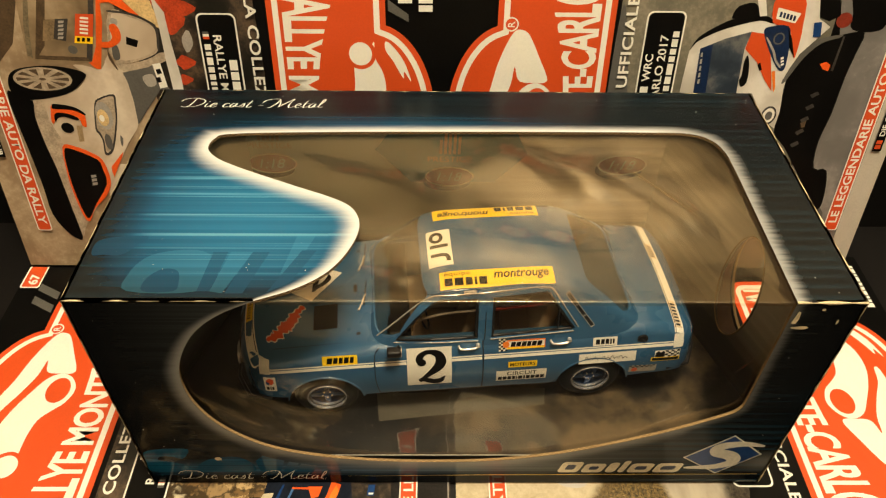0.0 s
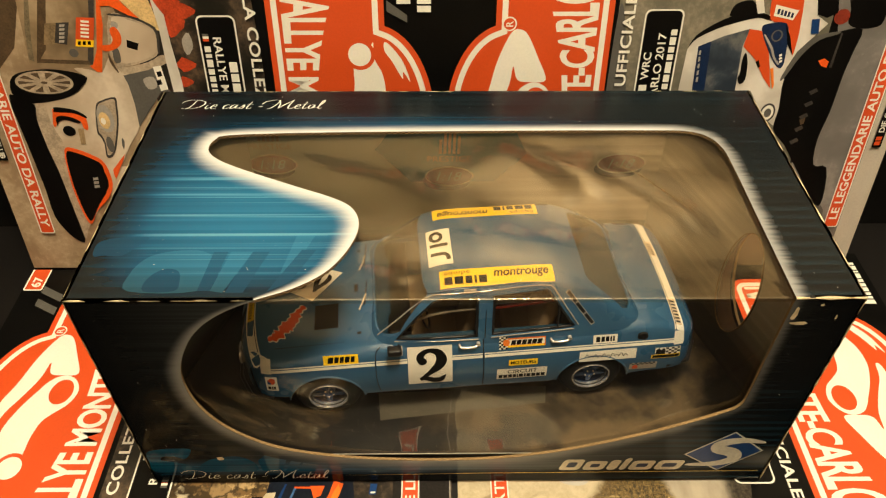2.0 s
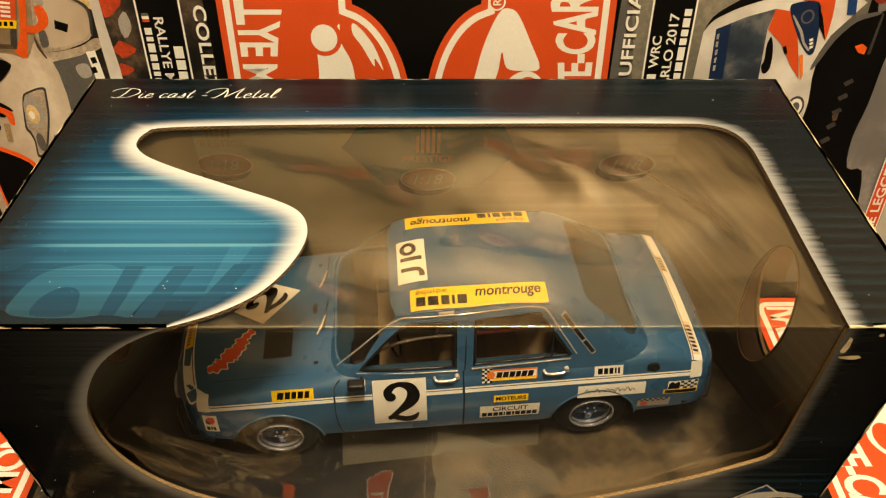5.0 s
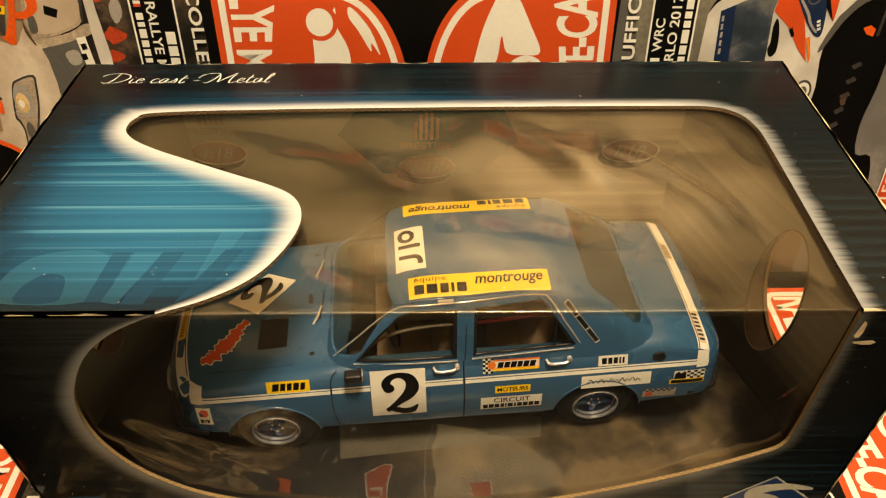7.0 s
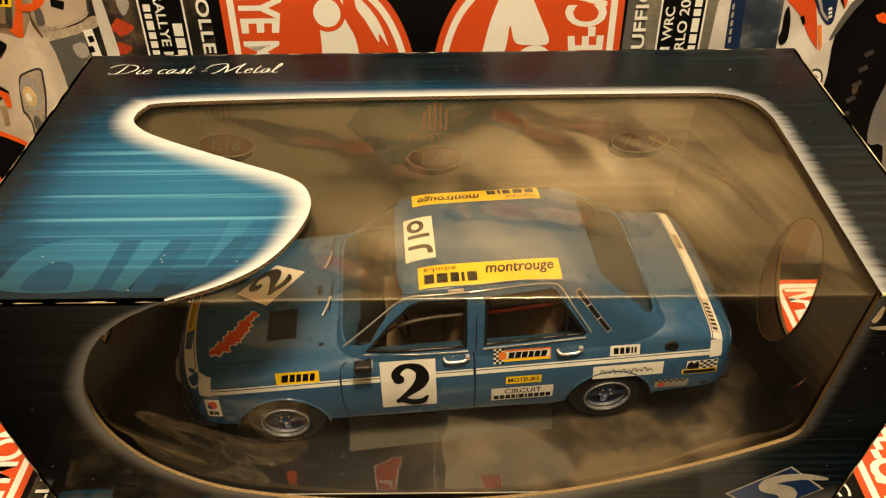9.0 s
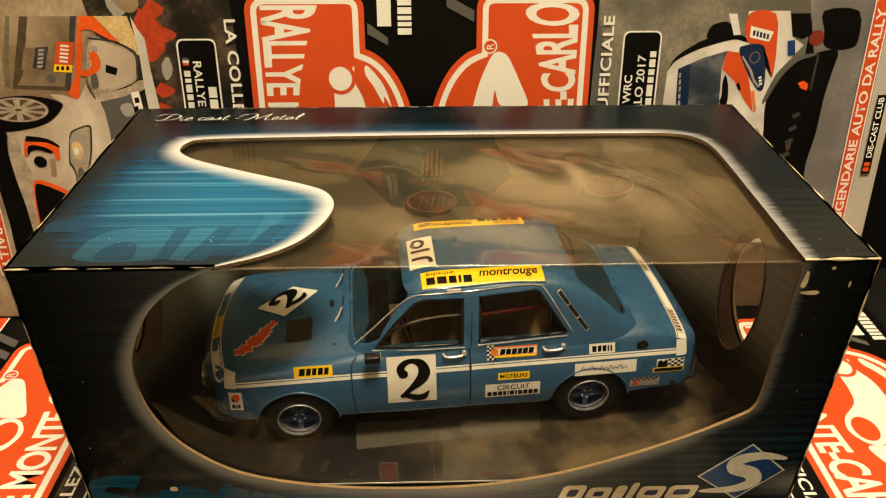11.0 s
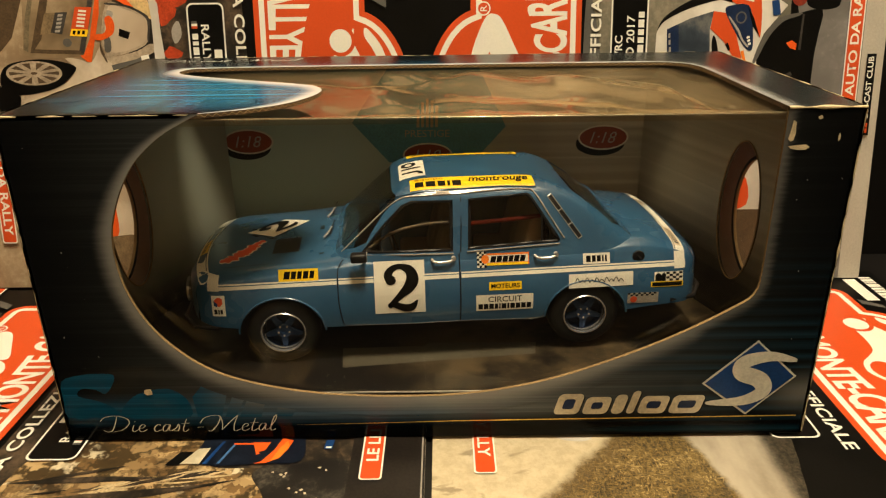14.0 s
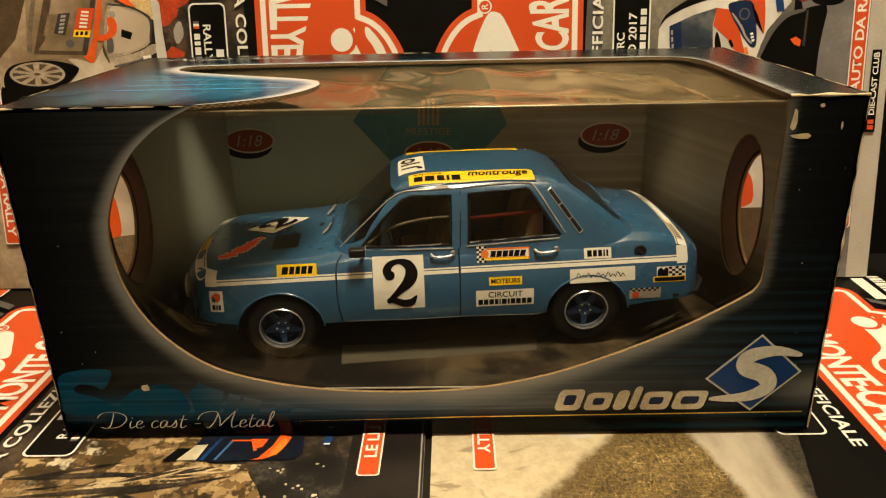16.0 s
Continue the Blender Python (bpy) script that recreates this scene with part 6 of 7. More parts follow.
def roof_at(x, y):
    lo, hi = 46.0, 81.2
    for _ in range(30):
        mid = (lo + hi) / 2
        if cabin_half(x, mid) > abs(y) and cabin_layer(mid)[0] < x < cabin_layer(mid)[1]:
            lo = mid
        else:
            hi = mid
    return lo


def cabin_loft(gap, drop=0.0):
    bm, rings = bmesh.new(), []
    zs = np.concatenate([np.linspace(46, 76, 16), [77.2, 78, 78.6, 79.3, 80.0, 80.5, 80.9, 81.2]])
    for z in zs:
        xf, xr, w = cabin_layer(z)
        xf, xr, w = xf + gap, xr - gap, max(w - gap, 0.8)
        c, a = (xf + xr) / 2, max((xr - xf) / 2, 1.0)
        ring = []
        for t in np.linspace(0, 2 * math.pi, 88, endpoint=False):
            co, si = math.cos(t), math.sin(t)
            e = 10.0 if co > 0 else 7.5
            ring.append(bm.verts.new((c + a * math.copysign(abs(co) ** (2 / e), co), w * math.copysign(abs(si) ** (2 / e), si), z - gap * (z > 74) * min(1, (z - 74) / 4) - (drop if z == 46 else 0))))
        rings.append(ring)
    for p, q in zip(rings, rings[1:]):
        for i in range(88):
            bm.faces.new((p[i], p[(i + 1) % 88], q[(i + 1) % 88], q[i]))
    bm.faces.new(rings[0][::-1]), bm.faces.new(rings[-1])
    return bm


FRONT_SIDE = [(-32.5, 51.6), (8.0, 51.2), (8.6, 73.6), (-9.5, 73.8), (-14.0, 71.8), (-22.5, 63.5)]
REAR_SIDE = [(14.6, 51.6), (55.0, 53.4), (56.2, 54.6), (43.2, 74.6), (41.5, 75.4), (15.4, 73.9)]
SCREEN = [(-35.8, 56.0), (-35.2, 53.6), (-33.0, 52.2), (33.0, 52.2), (35.2, 53.6), (35.8, 56.0), (29.2, 73.2), (28.0, 74.8), (26.0, 75.2), (-26.0, 75.2), (-28.0, 74.8), (-29.2, 73.2)]
REAR = [(-33.4, 60.0), (-31.6, 57.8), (-28.5, 57.0), (28.5, 57.0), (31.6, 57.8), (33.4, 60.0), (26.6, 72.0), (24.8, 73.8), (22, 74.4), (-22, 74.4), (-24.8, 73.8), (-26.6, 72.0)]


def openings():
    return [prism_y(FRONT_SIDE, -60, 60), prism_y(REAR_SIDE, -60, 60), prism_x(SCREEN, -70, 2), prism_x(REAR, 40, 110)]


cabin = part("cabin", carve(cabin_loft(0.0), [cabin_loft(1.5, 6.0)] + openings()), M_PAINT, car, "blue roof and pillars", smooth=35)
PANES = (("side_window", FRONT_SIDE, 0), ("side_window", REAR_SIDE, 0), ("windscreen", SCREEN, 1), ("rear_window", REAR, 2))
for name, pts, kind in PANES:
    for s in (-1, 1) if kind == 0 else (0,):
        cutter = prism_y(pts, *sorted((s * 20, s * 60))) if kind == 0 else prism_x(pts, *((-70, 2) if kind == 1 else (40, 110)))
        thin = carve(cabin_loft(0.7), [cabin_loft(1.2, 6.0)])
        pane = part(name, carve(thin, [cutter], "INTERSECT"), M_GLASS, car, "clear slightly tinted glass", smooth=40)
        pane.visible_shadow = False


def on_cabin(off):
    return lambda x, z: (x, -(cabin_half(x, z) + off), z)


def on_roof(off):
    return lambda x, y: (x, y, roof_at(x, y) + off)


def dense_loop(pts, step=3.0):
    out = []
    for a, b in zip(pts, pts[1:] + pts[:1]):
        n = max(1, int((Vector(b) - Vector(a)).length / step))
        out += [tuple(Vector(a).lerp(Vector(b), k / n)) for k in range(n)]
    return out + out[:1]


def side_bar(name, path, r, mat, lift, sub=None, label=""):
    part(name, tube([lift(*p) for p in path], r, 6), mat, sub or car, label, smooth=60)


for pts in (FRONT_SIDE, REAR_SIDE):
    seal = inset(pts, 0.7)
    side_bar("window_seal", dense_loop(seal), 0.75, M_DARK, on_cabin(-0.9))

# bright trim round the side windows, door gaps, sills
side_bar("window_trim", smooth_line([(-41, 51.0), (-31, 60.4), (-21, 69.6), (-14.5, 74.2), (-8, 75.6), (10, 76.2), (30, 77.0), (41, 77.0), (45, 75.4), (51, 66), (57.6, 55.4)], 5), 0.36, M_CHROME, on_cabin(0.25))
side_bar("window_trim", [(-33, 51.0), (-12, 50.9), (8.3, 50.7)], 0.32, M_CHROME, on_cabin(0.25))
side_bar("window_trim", [(14.2, 51.2), (35, 52.2), (55.5, 53.2)], 0.34, M_CHROME, on_cabin(0.25))
side_bar("quarter_bar", [(47.5, 53.4), (48.0, 66.5)], 0.4, M_DARK, on_cabin(-0.5))
side_bar("door_gap", smooth_line([(-40, 50), (-42.4, 46), (-42.8, 38), (-42.6, 30), (-41.4, 22), (-40.6, 19.8)], 5), 0.22, M_DARK, on_side(0.0))
side_bar("door_gap", smooth_line([(10.6, 50.5), (10.8, 40), (10.8, 30), (10.6, 19.6)], 4), 0.30, M_DARK, on_side(0.0))
side_bar("door_gap", [(-40.6, 19.8), (-15, 19.0), (10.6, 19.2)], 0.2, M_DARK, on_side(0.0))
side_bar("door_gap", smooth_line([(10.6, 19.2), (30, 18.9), (45, 18.6), (48.4, 21), (50, 26)], 4), 0.2, M_DARK, on_side(0.0))
side_bar("door_gap", [(11.4, 51), (11.9, 62), (12.2, 74.6)], 0.26, M_DARK, on_cabin(0.0))
for cx, cz, rr in zip(AXLES, AXLE_UP, (18.9, 18.7)):
    side_bar("arch_lip", [(cx + rr * math.cos(a), cz + 0.93 * rr * math.sin(a)) for a in np.linspace(0.05, math.pi - 0.05, 26)], 0.55, M_PAINT, on_side(-0.2))


def grid_patch(x0, x1, y0, y1, lift, nx=10, ny=8, skew=0.0):
    bm = bmesh.new()
    rows = [[bm.verts.new(lift(x0 + (x1 - x0) * i / nx, y0 + (y1 - y0) * k / ny + skew * i / nx)) for i in range(nx + 1)] for k in range(ny + 1)]
    for a, b in zip(rows, rows[1:]):
        for i in range(nx):
            bm.faces.new((a[i], a[i + 1], b[i + 1], b[i]))
    return bm


def sticker(x0, x1, z0, z1, mat, lift=on_side, off=0.14, name="sticker", label="", sub=None, skew=0.0):
    return part(name, grid_patch(x0, x1, z0, z1, lift(off), skew=skew), mat, sub or car, label, recalc=False)


# white stripe with a fine dark line along the flank
for a, b in ((-98, -43.2), (-42.4, -27.2), (-5.0, 10.2), (11.3, 60), (60, 112.6)):
    z0 = 39.0 + 0.010 * (a + 98)
    n = max(4, int((b - a) / 6))
    st = part("stripe", grid_patch(a, b, z0, z0 + 1.55, on_side(0.10), n, 2, 0.010 * (b - a)), M_STICKER, car, "white side stripe", recalc=False)
    part("stripe", grid_patch(a, b, z0 + 1.95, z0 + 2.6, on_side(0.10), n, 2, 0.010 * (b - a)), M_STICKER, car, recalc=False)
sticker(-98.6, -93.6, 38.8, 44.4, M_STICKER, lift=on_shoulder, off=0.2, name="nose_band")
sticker(107.3, 112.3, 40.0, 47.6, M_STICKER, name="tail_band")
ys = np.linspace(-40.6, 40.6, 45)
nose = [(-85 - 27.5 * (1 - (min(abs(y), 42.2) / 43.0) ** 2) ** 0.25 + 0.8 + 5.4 * (1 - (abs(y) / 43.0) ** 6), y) for y in ys]
part("nose_band", ribbon(nose, 5.0, lift=within(0.18)), M_STICKER, car, "white band round the nose", recalc=False)
part("nose_line", ribbon([(x + 1.7, y) for x, y in nose[4:-4]], 0.35, lift=within(0.26)), M_DARK, car, recalc=False)
part("tail_band", grid_patch(107.3, 112.3, -39.9, 39.9, on_deck(0.18), 4, 48), M_STICKER, car, "white band across the boot lid", recalc=False)
part("tail_line", grid_patch(107.8, 108.15, -40, 40, on_deck(0.24), 1, 40), M_DARK, car, recalc=False)
part("tail_tag", grid_patch(107.4, 111.5, 8, 20, on_deck(0.26), 2, 6), M_TAN, car, recalc=False)
part("tail_tag", grid_patch(107.5, 111.5, -38, -22, on_deck(0.26), 2, 6), M_TAN, car, recalc=False)
part("tail_tag_bars", joined(*[grid_patch(108.5, 110.9, y, y + 1.1, on_deck(0.32), 1, 1) for y in list(np.arange(-37, -23.5, 2.0)) + list(np.arange(9, 19, 2.0))]), M_DARK, car, recalc=False)
part("nose_tag", ribbon([p for p in nose if -13 < p[1] < 4], 3.4, lift=on_deck(0.3)), M_YELLOW, car, recalc=False)
part("nose_tag_bars", joined(*[ribbon([(nose[22][0] - 0.9, y), (nose[22][0] + 0.9, y)], 0.8, lift=on_deck(0.36)) for y in np.arange(-11, 2, 1.8)]), M_DARK, car, recalc=False)

# race number and stickers on the flank
plate = sticker(-27.0, -4.9, 25.0, 48.5, M_STICKER, name="number_plate", label="cream square with a black race number")


def numeral(x0, x1, z0, z1, lift, parent, name="number"):
    """A fat old-style two: hooked head, sloping neck, wavy foot."""
    w, h = x1 - x0, z1 - z0
    line = [(0.20, 0.66), (0.15, 0.80), (0.26, 0.93), (0.48, 0.98), (0.72, 0.90), (0.80, 0.72), (0.70, 0.54), (0.50, 0.38), (0.30, 0.22), (0.16, 0.08)]
    width = [0.14, 0.22, 0.17, 0.14, 0.25, 0.33, 0.30, 0.20, 0.15, 0.10]
    foot = [(0.13, 0.13), (0.26, 0.16), (0.42, 0.11), (0.60, 0.06), (0.78, 0.09), (0.92, 0.24)]
    fwid = [0.08, 0.17, 0.19, 0.22, 0.20, 0.04]
    out = []
    for pts, ws in ((line, width), (foot, fwid)):
        p, ww = smooth_line(pts, 6), [q[0] for q in smooth_line([(v, 0) for v in ws], 6)]
        bm, rows = bmesh.new(), []
        for i, c in enumerate(p):
            d = (Vector(p[min(i + 1, len(p) - 1)]) - Vector(p[max(i - 1, 0)]))
            d = Vector((d.x * w, d.y * h)).normalized()
            s = Vector((-d.y, d.x)) * ww[i] * w / 2
            c = Vector((x0 + c[0] * w, z0 + c[1] * h))
            rows.append([bm.verts.new(lift(*(c + k * s))) for k in (1, 0.33, -0.33, -1)])
        for a, b in zip(rows, rows[1:]):
            for k in range(3):
                bm.faces.new((a[k], a[k + 1], b[k + 1], b[k]))
        out.append(bm)
    blob = [(x0 + w * (0.22 + 0.14 * math.cos(a)), z0 + h * (0.70 + 0.105 * math.sin(a))) for a in np.linspace(0, 6.0, 12)]
    out.append(flat(blob, lift=lift))
    return part(name, joined(*out), M_BLACK, parent, "black numeral two", recalc=False)


numeral(-23.4, -7.0, 26.2, 46.5, on_side(0.30), plate)
y1 = sticker(-68.0, -51.0, 41.8, 46.9, M_YELLOW, name="name_sticker", label="yellow name sticker")
part("name_bars", bars(-66, -53, 42.8, 45.9, [3, 2.4, 2.2, 2.6, 2.2], 0.7, 0.5, lift=on_side(0.22)), M_BLACK, y1, recalc=False)
s1 = sticker(-97.2, -91.4, 27.4, 36.9, M_STICKER, label="white maker sticker with a red and blue mark")
part("mark", flat([(-96, 33), (-93.8, 31.8), (-92.4, 33.4), (-92.6, 35.6), (-94.4, 36.2), (-96, 35)], lift=on_side(0.24)), M_RED, s1, recalc=False)
part("mark", flat([(-96.3, 34.6), (-94.6, 33.4), (-94.8, 31.8), (-96.2, 32.4)], lift=on_side(0.3)), M_BLUEPRINT, s1, recalc=False)
part("mark_bars", bars(-96.3, -92.6, 28.4, 30.6, [2, 1, 1.5], 0.5, lift=on_side(0.26)), M_BLACK, s1, recalc=False)
s2 = sticker(18.6, 41.6, 44.8, 50.0, M_ORANGE, label="white, orange and yellow tyre sticker")
part("field", grid_patch(19.2, 41.2, 46.0, 49.2, on_side(0.22), 8, 3), M_STICKER, s2, recalc=False)
part("field", grid_patch(19.0, 41.0, 44.8, 45.8, on_side(0.24), 8, 2), M_YELLOW, s2, recalc=False)
chk = sticker(18.4, 22.6, 44.0, 51.0, M_STICKER, off=0.26, name="chequer", sub=s2)
part("chequer_squares", joined(*[grid_patch(18.4 + 1.05 * i, 19.45 + 1.05 * i, 44 + 1.0 * k, 45 + 1.0 * k, on_side(0.32), 1, 1) for i in range(4) for k in range(7) if (i + k) % 2]), M_BLACK, chk, recalc=False)
part("roundel", flat(oval(22.0, 47.6, 1.7, 1.9, 14), lift=on_side(0.40)), M_ORANGE, chk, recalc=False)
part("maker_bars", bars(24.2, 39.6, 46.2, 48.8, [3, 3, 3, 2.6, 3, 3], 0.55, 0.6, lift=on_side(0.34)), M_BLACK, s2, recalc=False)
s3 = sticker(23.4, 38.0, 33.8, 37.6, M_YELLOW, label="yellow sticker with black capitals")
part("lettering", lettering("MOTEURS", 24.3, 37.1, 34.7, 36.8, heavy=0.02, lift=on_side(0.24)), M_BLACK, s3, recalc=False)
s4 = sticker(17.6, 43.2, 24.0, 31.7, M_STICKER, label="white racing circuit sticker")
part("lettering", lettering("CIRCUIT", 23.0, 38.2, 28.2, 30.9, heavy=0.01, lift=on_side(0.24)), M_BLACK, s4, recalc=False)
part("name_bars", bars(18.6, 42.2, 24.8, 27.4, [2.6, 2.6, 2.6, 2, 0.8, 2.8, 1.2, 2.6, 2.6, 2.6, 2.6], 0.6, lift=on_side(0.24)), M_BLACK, s4, recalc=False)
s5 = sticker(65.8, 78.0, 43.6, 48.2, M_STICKER, label="white exhaust maker sticker")
part("maker_bars", bars(67.2, 76.6, 44.5, 47.2, [2.4, 2, 2, 0.9, 1], 0.7, lift=on_side(0.24)), M_BLACK, s5, recalc=False)
s6 = sticker(59.2, 88.4, 33.0, 39.4, M_STICKER, off=0.2, label="cream signature sticker", skew=0.4)
part("signature_bars", joined(*[ribbon(smooth_line([(62 + 2.2 * k, 35.2 + (k % 3) * 0.3), (63 + 2.2 * k, 37.6 - (k % 2) * 0.9), (64.2 + 2.2 * k, 35.4)], 4), 0.35, lift=on_side(0.32)) for k in range(10)]), M_BLACK, s6, recalc=False)
s7 = sticker(96.6, 111.6, 31.8, 34.4, M_YELLOW, label="chequered flag sticker")
part("dark_bars", grid_patch(97.2, 111.0, 32.2, 34.0, on_side(0.2), 8, 2), M_BLACK, s7, recalc=False)
part("chequer_field", grid_patch(98.2, 111.4, 34.4, 38.8, on_side(0.14), 8, 3), M_STICKER, s7, recalc=False)
part("chequer_squares", joined(*[grid_patch(103.6 + 1.5 * i, 105.1 + 1.5 * i, 34.5 + 1.05 * k, 35.55 + 1.05 * k, on_side(0.22), 2, 1) for i in range(5) for k in range(4) if (i + k) % 2]), M_BLACK, s7, recalc=False)
part("emblem_dark", flat([(98.4, 34.6), (103.4, 34.6), (103.4, 37.6), (102.6, 38.6), (101.2, 37.4), (100, 38.6), (98.6, 37.4)], lift=on_side(0.26)), M_BLACK, s7, recalc=False)
s8 = sticker(86.2, 100.4, 24.2, 29.4, M_MIDGREY, label="grey chequered sticker")
part("chequer_squares", joined(*[grid_patch(86.2 + 1.2 * i, 87.4 + 1.2 * i, 27.8 + 0.8 * k, 28.6 + 0.8 * k, on_side(0.22), 1, 1) for i in range(11) for k in range(2) if (i + k) % 2]), M_BLACK, s8, recalc=False)
part("roundel", flat(oval(89, 26.2, 1.6, 1.6, 14), lift=on_side(0.24)), M_RED, s8, recalc=False)

# roof stickers
for y0, turned in ((-28.6, False), (18.4, True)):
    st = part("roof_strip", grid_patch(-9.6, 45.6, y0, y0 + 9.6, on_roof(0.14), 24, 10), M_YELLOW, car, "yellow team sticker on the roof", recalc=False)

    def turn_pt(off, y0=y0, turned=turned):
        base = on_roof(off)
        return (lambda x, y: base(36.0 - x, 2 * y0 + 9.6 - y)) if turned else base

    part("lettering", lettering("équipe", -7.4, 5.2, y0 + 6.0, y0 + 9.0, spacing=1.1, lift=turn_pt(0.34)), M_BLACK, st, recalc=False)
    for xa, xb in ((-7.4, -3.6), (-2.6, 1.6), (2.7, 6.0), (7.0, 8.2), (9.2, 13.0)):
        part("team_bar", grid_patch(xa, xb, y0 + 1.3, y0 + 5.3, turn_pt(0.34), 3, 5), M_BLACK, st, recalc=False)
    part("lettering", lettering("montrouge", 16.4, 43.2, y0 + 2.6, y0 + 8.2, shear=0.2, heavy=0.02, lift=turn_pt(0.34)), M_BLACK, st, recalc=False)
st = part("roof_plate", grid_patch(-14.0, -2.0, -14.6, 10.8, on_roof(0.14), 8, 12), M_STICKER, car, "white oil maker sticker on the roof", recalc=False)
part("maker_ring", ribbon([(-9.2 + 2.6 * math.cos(t), 5.4 + 2.9 * math.sin(t)) for t in np.linspace(0, 2 * math.pi, 33)], 1.9, lift=on_roof(0.26)), M_BLACK, st, recalc=False)
part("maker_bar", grid_patch(-12.6, -3.6, -1.8, 0.4, on_roof(0.26), 4, 2), M_BLACK, st, recalc=False)
part("maker_bar", ribbon(smooth_line([(-12.6, -7.0), (-8.0, -7.0), (-5.6, -7.4), (-4.2, -9.0), (-4.0, -11.6)], 5), 2.2, lift=on_roof(0.26)), M_BLACK, st, recalc=False)
# rain gutter and pale patch over the door
side_bar("gutter", smooth_line([(-16, 74.6), (-6, 77.0), (10, 77.5), (30, 78.0), (46, 77.4)], 5), 0.5, M_PAINT, on_cabin(0.0))

part("roof_tab", grid_patch(1.4, 7.4, -30.9, -29.5, on_roof(0.2), 6, 4), M_MIDGREY, car, "pale tab on the roof edge", recalc=False)

# bonnet: number board, red emblem, scoop, panel line
nb = [(-71.8, 19.5), (-58.6, 12.6), (-74.0, -5.6), (-88.0, 3.6)]
board = part("number_board", flat(nb, lift=on_deck(0.5)), M_STICKER, car, "white board with a race number on the bonnet", recalc=False)
bx, by = Vector((-74.0, -5.6)), None
ax_u, ax_v = (Vector(nb[1]) - Vector(nb[2])), (Vector(nb[3]) - Vector(nb[2]))
numeral(0.12, 0.88, 0.12, 0.9, lambda a, b: on_deck(0.75)(*(Vector(nb[2]) + ax_u * a + ax_v * b)), board)
r = random.Random(5)
axis = smooth_line([(-95.5, -27), (-91, -25.5), (-87, -21), (-84, -18), (-81.5, -12.5), (-78, -8.5)], 4)


def jagged(scale):
    left, right = [], []
    rr = random.Random(5)
    for i, p in enumerate(axis):
        q = Vector(axis[min(i + 1, len(axis) - 1)]) - Vector(axis[max(i - 1, 0)])
        q = Vector((-q.y, q.x)).normalized()
        w = (0.6 + 2.6 * math.sin(math.pi * (i + 0.5) / len(axis))) * (1.22 if i % 2 else 0.72) * rr.uniform(0.7, 1.3) + scale
        left.append(tuple(Vector(p) + q * w)), right.append(tuple(Vector(p) - q * w))
    return left + right[::-1]


em = part("emblem_edge", flat(smooth_line(jagged(0.7), 3, True), lift=on_deck(0.16)), M_STICKER, car, "red jagged bonnet emblem", recalc=False)
part("emblem_red", flat(smooth_line(jagged(0.0), 3, True), lift=on_deck(0.28)), M_RED, em, recalc=False)
scoop = part("bonnet_vent", grid_patch(-72.5, -60.5, -24.5, -9, on_deck(0.15), 6, 6), M_DARK, car, "black bonnet vent", recalc=False)
part("bonnet_gap", ribbon([(-92, -33), (-58, -33.5), (-57.6, 33.5), (-92, 33)], 0.35, lift=on_deck(0.1)), M_DARK, car, recalc=False)
part("scuttle_vent", ribbon([(-50, -30), (-51.5, 0), (-50, 30)], 2.0, lift=on_deck(0.1)), M_DARK, car, recalc=False)

# handles, fuel cap, pillar vent, mirror, wipers
for x0 in (-1.4, 44.2):
    g = on_side(1.9)
    hd = part("door_handle", tube(smooth_line([on_side(0.2)(x0, 48.4), g(x0 + 0.7, 48.1), g(x0 + 2.4, 47.6), g(x0 + 5.4, 47.6), g(x0 + 8.2, 48.0), on_side(0.3)(x0 + 9.2, 48.4)], 4), 0.66, 8), M_CHROME, car, "chrome door handle", smooth=60)
    part("lock_button", tube([on_side(0.2)(x0 + 9.4, 48.8), g(x0 + 9.4, 48.8)], 1.1, 10), M_CHROME, hd, smooth=50)
cap = part("fuel_cap", tube([on_side(-0.4)(91, 46), on_side(0.7)(91, 46)], 2.7, 20), M_DARK, car, "black round fuel cap", smooth=40)
part("cap_grip", tube([on_side(0.7)(90, 47), on_side(0.9)(92, 45)], 0.5, 6), M_DARK, cap)
a, b = Vector((51.4, 74.2)), Vector((64.8, 55.4))
vent = part("pillar_vent", ribbon([tuple(a.lerp(b, k / 12)) for k in range(13)], 2.0, lift=on_cabin(0.12)), M_DARK, car, "black louvre with chrome edges", recalc=False)
d = (b - a).normalized()
s = Vector((-d.y, d.x))
for k in (-1, 1):
    side_bar("vent_edge", [tuple(a.lerp(b, q / 12) + s * k) for q in range(13)], 0.16, M_CHROME, on_cabin(0.2), vent)
for q in (0, 0.34, 0.67, 1):
    side_bar("vent_bar", [tuple(a.lerp(b, q) + s), tuple(a.lerp(b, q) - s)], 0.3, M_CHROME, on_cabin(0.25), vent)
mirror = part("door_mirror", box(-36.5, -29.5, -47.5, -43.0, 51.0, 55.0, 1.2, 3), M_DARK, car, "small black door mirror", smooth=45)
part("mirror_arm", tube([(-31, -40, 50.4), (-31.5, -43.5, 52)], 0.9, 8), M_DARK, mirror)
part("mirror_glass", box(-29.6, -29.3, -47, -43.5, 51.5, 55), M_CHROME, mirror)
for y in (-16, 12):
    wp = part("wiper", tube([(-49.8, y, 51.7), (-47.6, y + 5, 52.6), (-46.4, y + 9, 53.4)], 0.6, 6), M_CHROME, car, "chrome windscreen wiper", smooth=60)
    part("wiper_blade", tube([(-46.9, y + 2, 53.0), (-46.4, y + 9, 53.5), (-45.6, y + 18, 53.8)], 0.28, 6), M_DARK, wp, smooth=60)

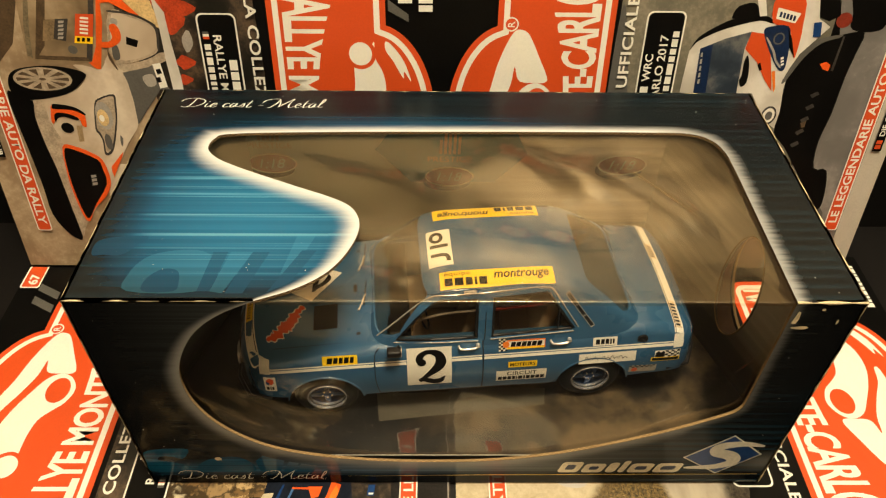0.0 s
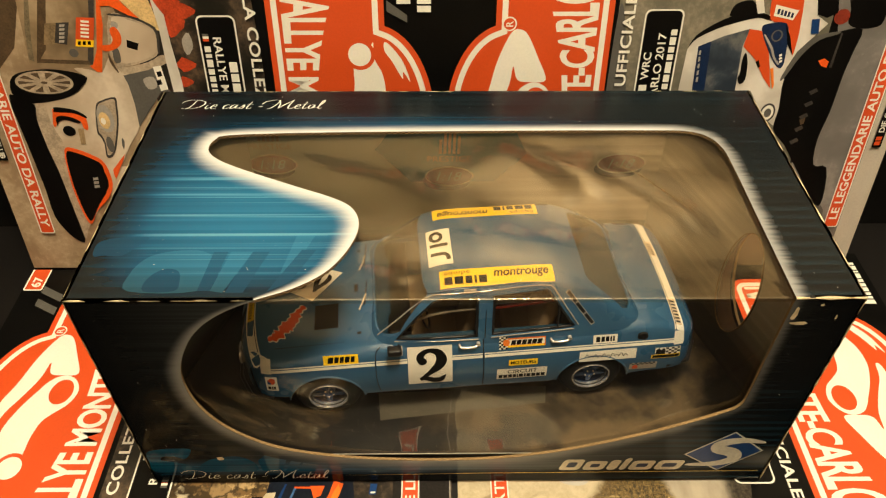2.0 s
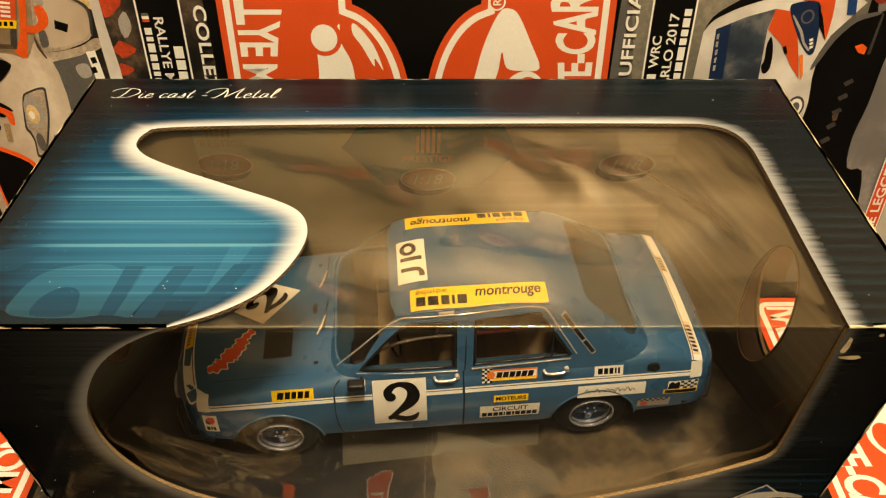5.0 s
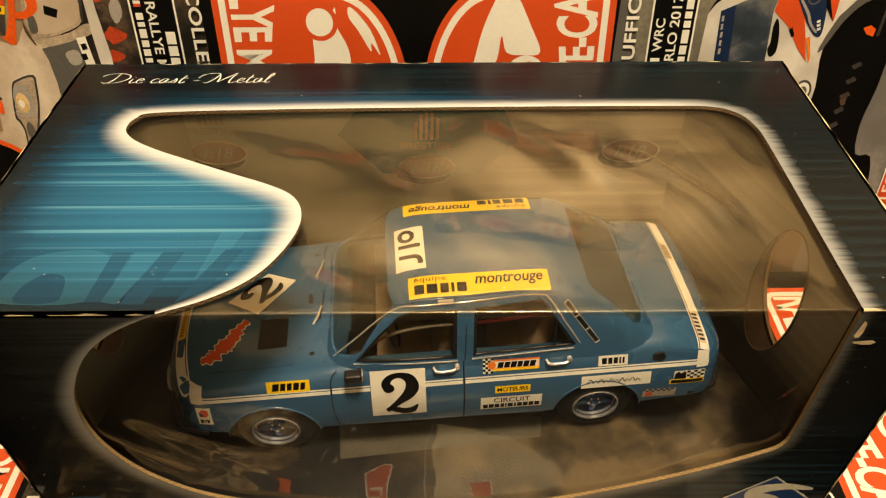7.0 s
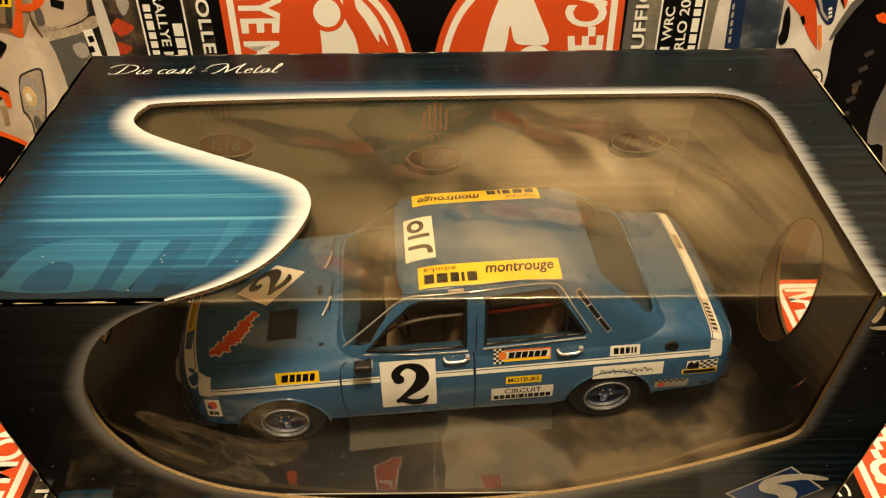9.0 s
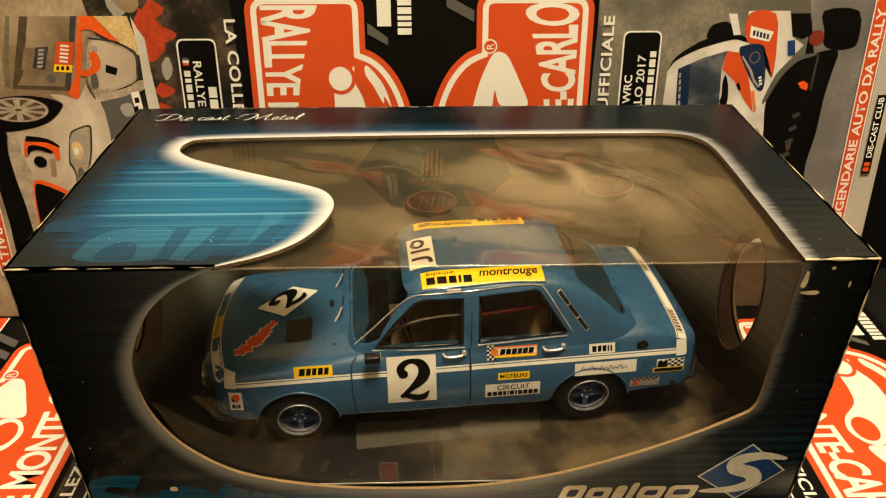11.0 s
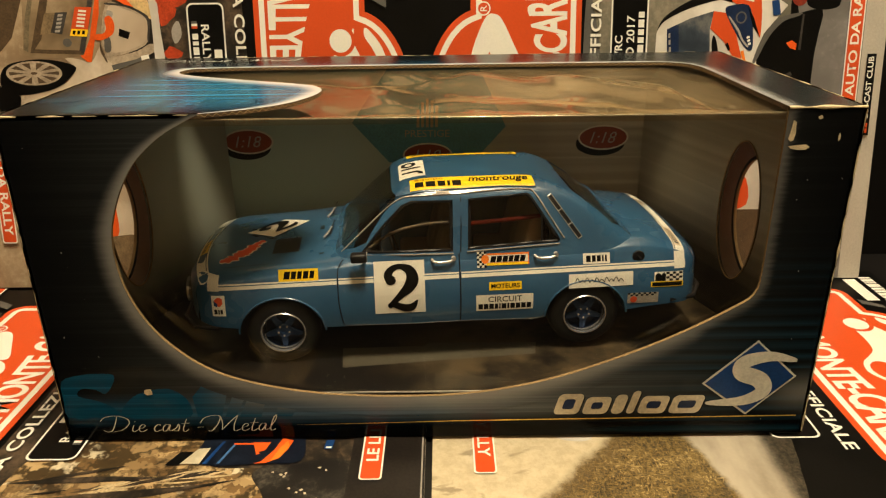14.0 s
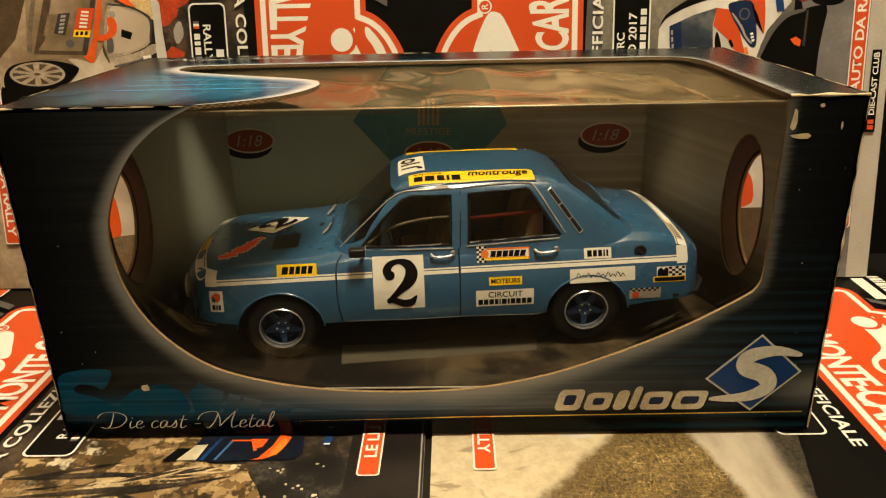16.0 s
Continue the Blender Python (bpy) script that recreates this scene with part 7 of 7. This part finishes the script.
# nose: grille, lamps, slim bumper; tail lamps and bumper
part("grille", box(-111.9, -108, -24, 24, 26, 35, 0.6), M_DARK, car, "black grille")
for y in (-22, 22):
    lampb = part("headlight", tube([(-109.0, y, 31), (-111.4, y, 31)], 5.6, 24), M_LAMP, car, "clear round headlight", smooth=40)
    part("headlight_ring", tube([(-110.6, y, 31), (-111.7, y, 31)], 6.1, 24), M_CHROME, lampb, smooth=40)
part("bumper", tube([(-95, -45, 21), (-106, -42, 21), (-112.5, -30, 21), (-114, 0, 21), (-112.5, 30, 21), (-106, 42, 21), (-95, 45, 21)], 0.9, 8), M_DARK, car, "slim black front bumper", smooth=60)
part("bumper", tube([(106, -44.5, 25), (118, -42, 25), (124.7, -30, 25), (125.7, 0, 25), (124.7, 30, 25), (118, 42, 25), (106, 44.5, 25)], 1.2, 8), M_DARK, car, "black rear bumper", smooth=60)


def lathe(profile, n=40):
    """A round body about the y axis from (radius, y)."""
    bm = bmesh.new()
    rings = [[bm.verts.new((r * math.cos(t), y, r * math.sin(t))) for t in np.linspace(0, 2 * math.pi, n, endpoint=False)] for r, y in profile]
    for a, b in zip(rings, rings[1:]):
        for i in range(n):
            bm.faces.new((a[i], a[(i + 1) % n], b[(i + 1) % n], b[i]))
    return bm


for x, up in zip(AXLES, AXLE_UP):
    for s in (-1, 1):
        wheel = part("wheel", lathe([(8.8, 10.5), (9.7, 11.4), (12.0, 11.7), (14.8, 11.0), (16.2, 9.2), (16.4, 6), (16.4, 2), (15.6, 0.3), (10, 0.2)]), M_RUBBER, car, "black rubber tyre on a blue star wheel", smooth=40)
        part("rim", lathe([(9.9, 10.9), (10.0, 11.9), (9.75, 12.2), (9.35, 12.1), (9.1, 10.6), (8.8, 9.0)]), M_RIM, wheel, "grey alloy rim", smooth=35)
        part("dish", lathe([(8.8, 9.0), (8.4, 5.6), (3, 5.0), (0.05, 5.0)]), M_NAVY, wheel, smooth=35)
        for k in range(5):
            a = math.radians(90 + 72 * k)
            sp = box(2.0, 8.7, 7.2, 9.2, -1.5, 1.5, 0.5)
            for v in sp.verts:
                v.co.z *= 1.5 - 0.09 * v.co.x
                v.co.y -= 0.10 * max(0.0, v.co.x - 4)
            bmesh.ops.rotate(sp, verts=sp.verts, cent=(0, 0, 0), matrix=Matrix.Rotation(a, 3, "Y"))
            part("spoke", sp, M_SPOKE, wheel, smooth=40)
        part("hub", lathe([(3.4, 7.0), (3.4, 9.4), (2.6, 9.9), (1.6, 9.9), (1.5, 9.4), (0.05, 9.4)], 24), M_SPOKE, wheel, smooth=40)
        for k in range(5):
            a = math.radians(54 + 72 * k)
            part("wheel_nut", tube([(2.5 * math.cos(a), 9.6, 2.5 * math.sin(a)), (2.5 * math.cos(a), 10.3, 2.5 * math.sin(a))], 0.45, 6), M_CHROME, wheel)
        wheel.matrix_local = pose(x * MM, s * 0.0322, up * MM, 0, 0, 180 if s < 0 else 0)

# cabin inside: seats, dash, wheel, roll bar
def seat(x, y, w, top, mat, label):
    cushion = part("seat", box(x, x + 20, y - w, y + w, 22.7, 33, 2.5, 3), mat, car, label, smooth=50)
    bk = box(x + 13, x + 21, y - w, y + w, 30, top, 3.4, 4)
    for v in bk.verts:
        k = max(0.0, (v.co.z - top + 14) / 14)
        v.co.x += 0.22 * (v.co.z - 30)
        v.co.y = y + (v.co.y - y) * (1 - 0.28 * k * k)
    part("seat_back", bk, mat, cushion, smooth=50)


seat(-14, -17, 11, 58, M_SEAT, "tan front seat"), seat(-14, 17, 11, 58, M_SEAT, "tan front seat")
seat(25, -16, 13, 64.5, M_TAN, "pale tan rear seat"), seat(25, 16, 13, 64.5, M_TAN, "pale tan rear seat")
part("rear_bar", tube([(16, -28, 60.5), (34, -27.5, 61.5), (54, -27, 63)], 1.1, 8), M_REDBAR, car, "dull red bar behind the rear window", smooth=60)
part("parcel_shelf", box(55, 80, -30, 30, 52.4, 53.2, 0.3), M_DARK, car, "black parcel shelf")
part("door_card", box(-30, 60, -34.6, -34.0, 22, 49), M_REDIN, car), part("door_card", box(-30, 60, 34.0, 34.6, 22, 49), M_DARK, car)
part("cabin_floor", box(-33.8, 65.8, -33.3, 33.3, 22.05, 22.6), M_SEAT, car, "tan cabin floor")
part("dashboard", box(-36, -24, -33, 33, 38, 51.5, 2, 3), M_DARK, car, "black dashboard", smooth=50)
ring = [(-17 - 2.5 * math.cos(t), -17 + 7.5 * math.sin(t), 46 + 7.0 * math.cos(t)) for t in np.linspace(0, 2 * math.pi, 25)]
part("steering_wheel", tube(ring, 0.6, 6), M_DARK, car, smooth=60)
for x in (12, 50):
    part("roll_bar", tube([(x, -30, 24), (x, -31, 50), (x, -27, 70), (x, -20, 75), (x, 20, 75), (x, 27, 70), (x, 31, 50), (x, 30, 24)], 1.0, 8), M_DARK, car, "black roll bar", smooth=60)
part("roll_bar", tube(smooth_line([(-30, -30, 50), (-18, -29.5, 58), (-4, -29.5, 61.5), (12, -30, 62.5)], 5), 0.7, 8), M_MIDGREY, car, "pale roll bar", smooth=60)
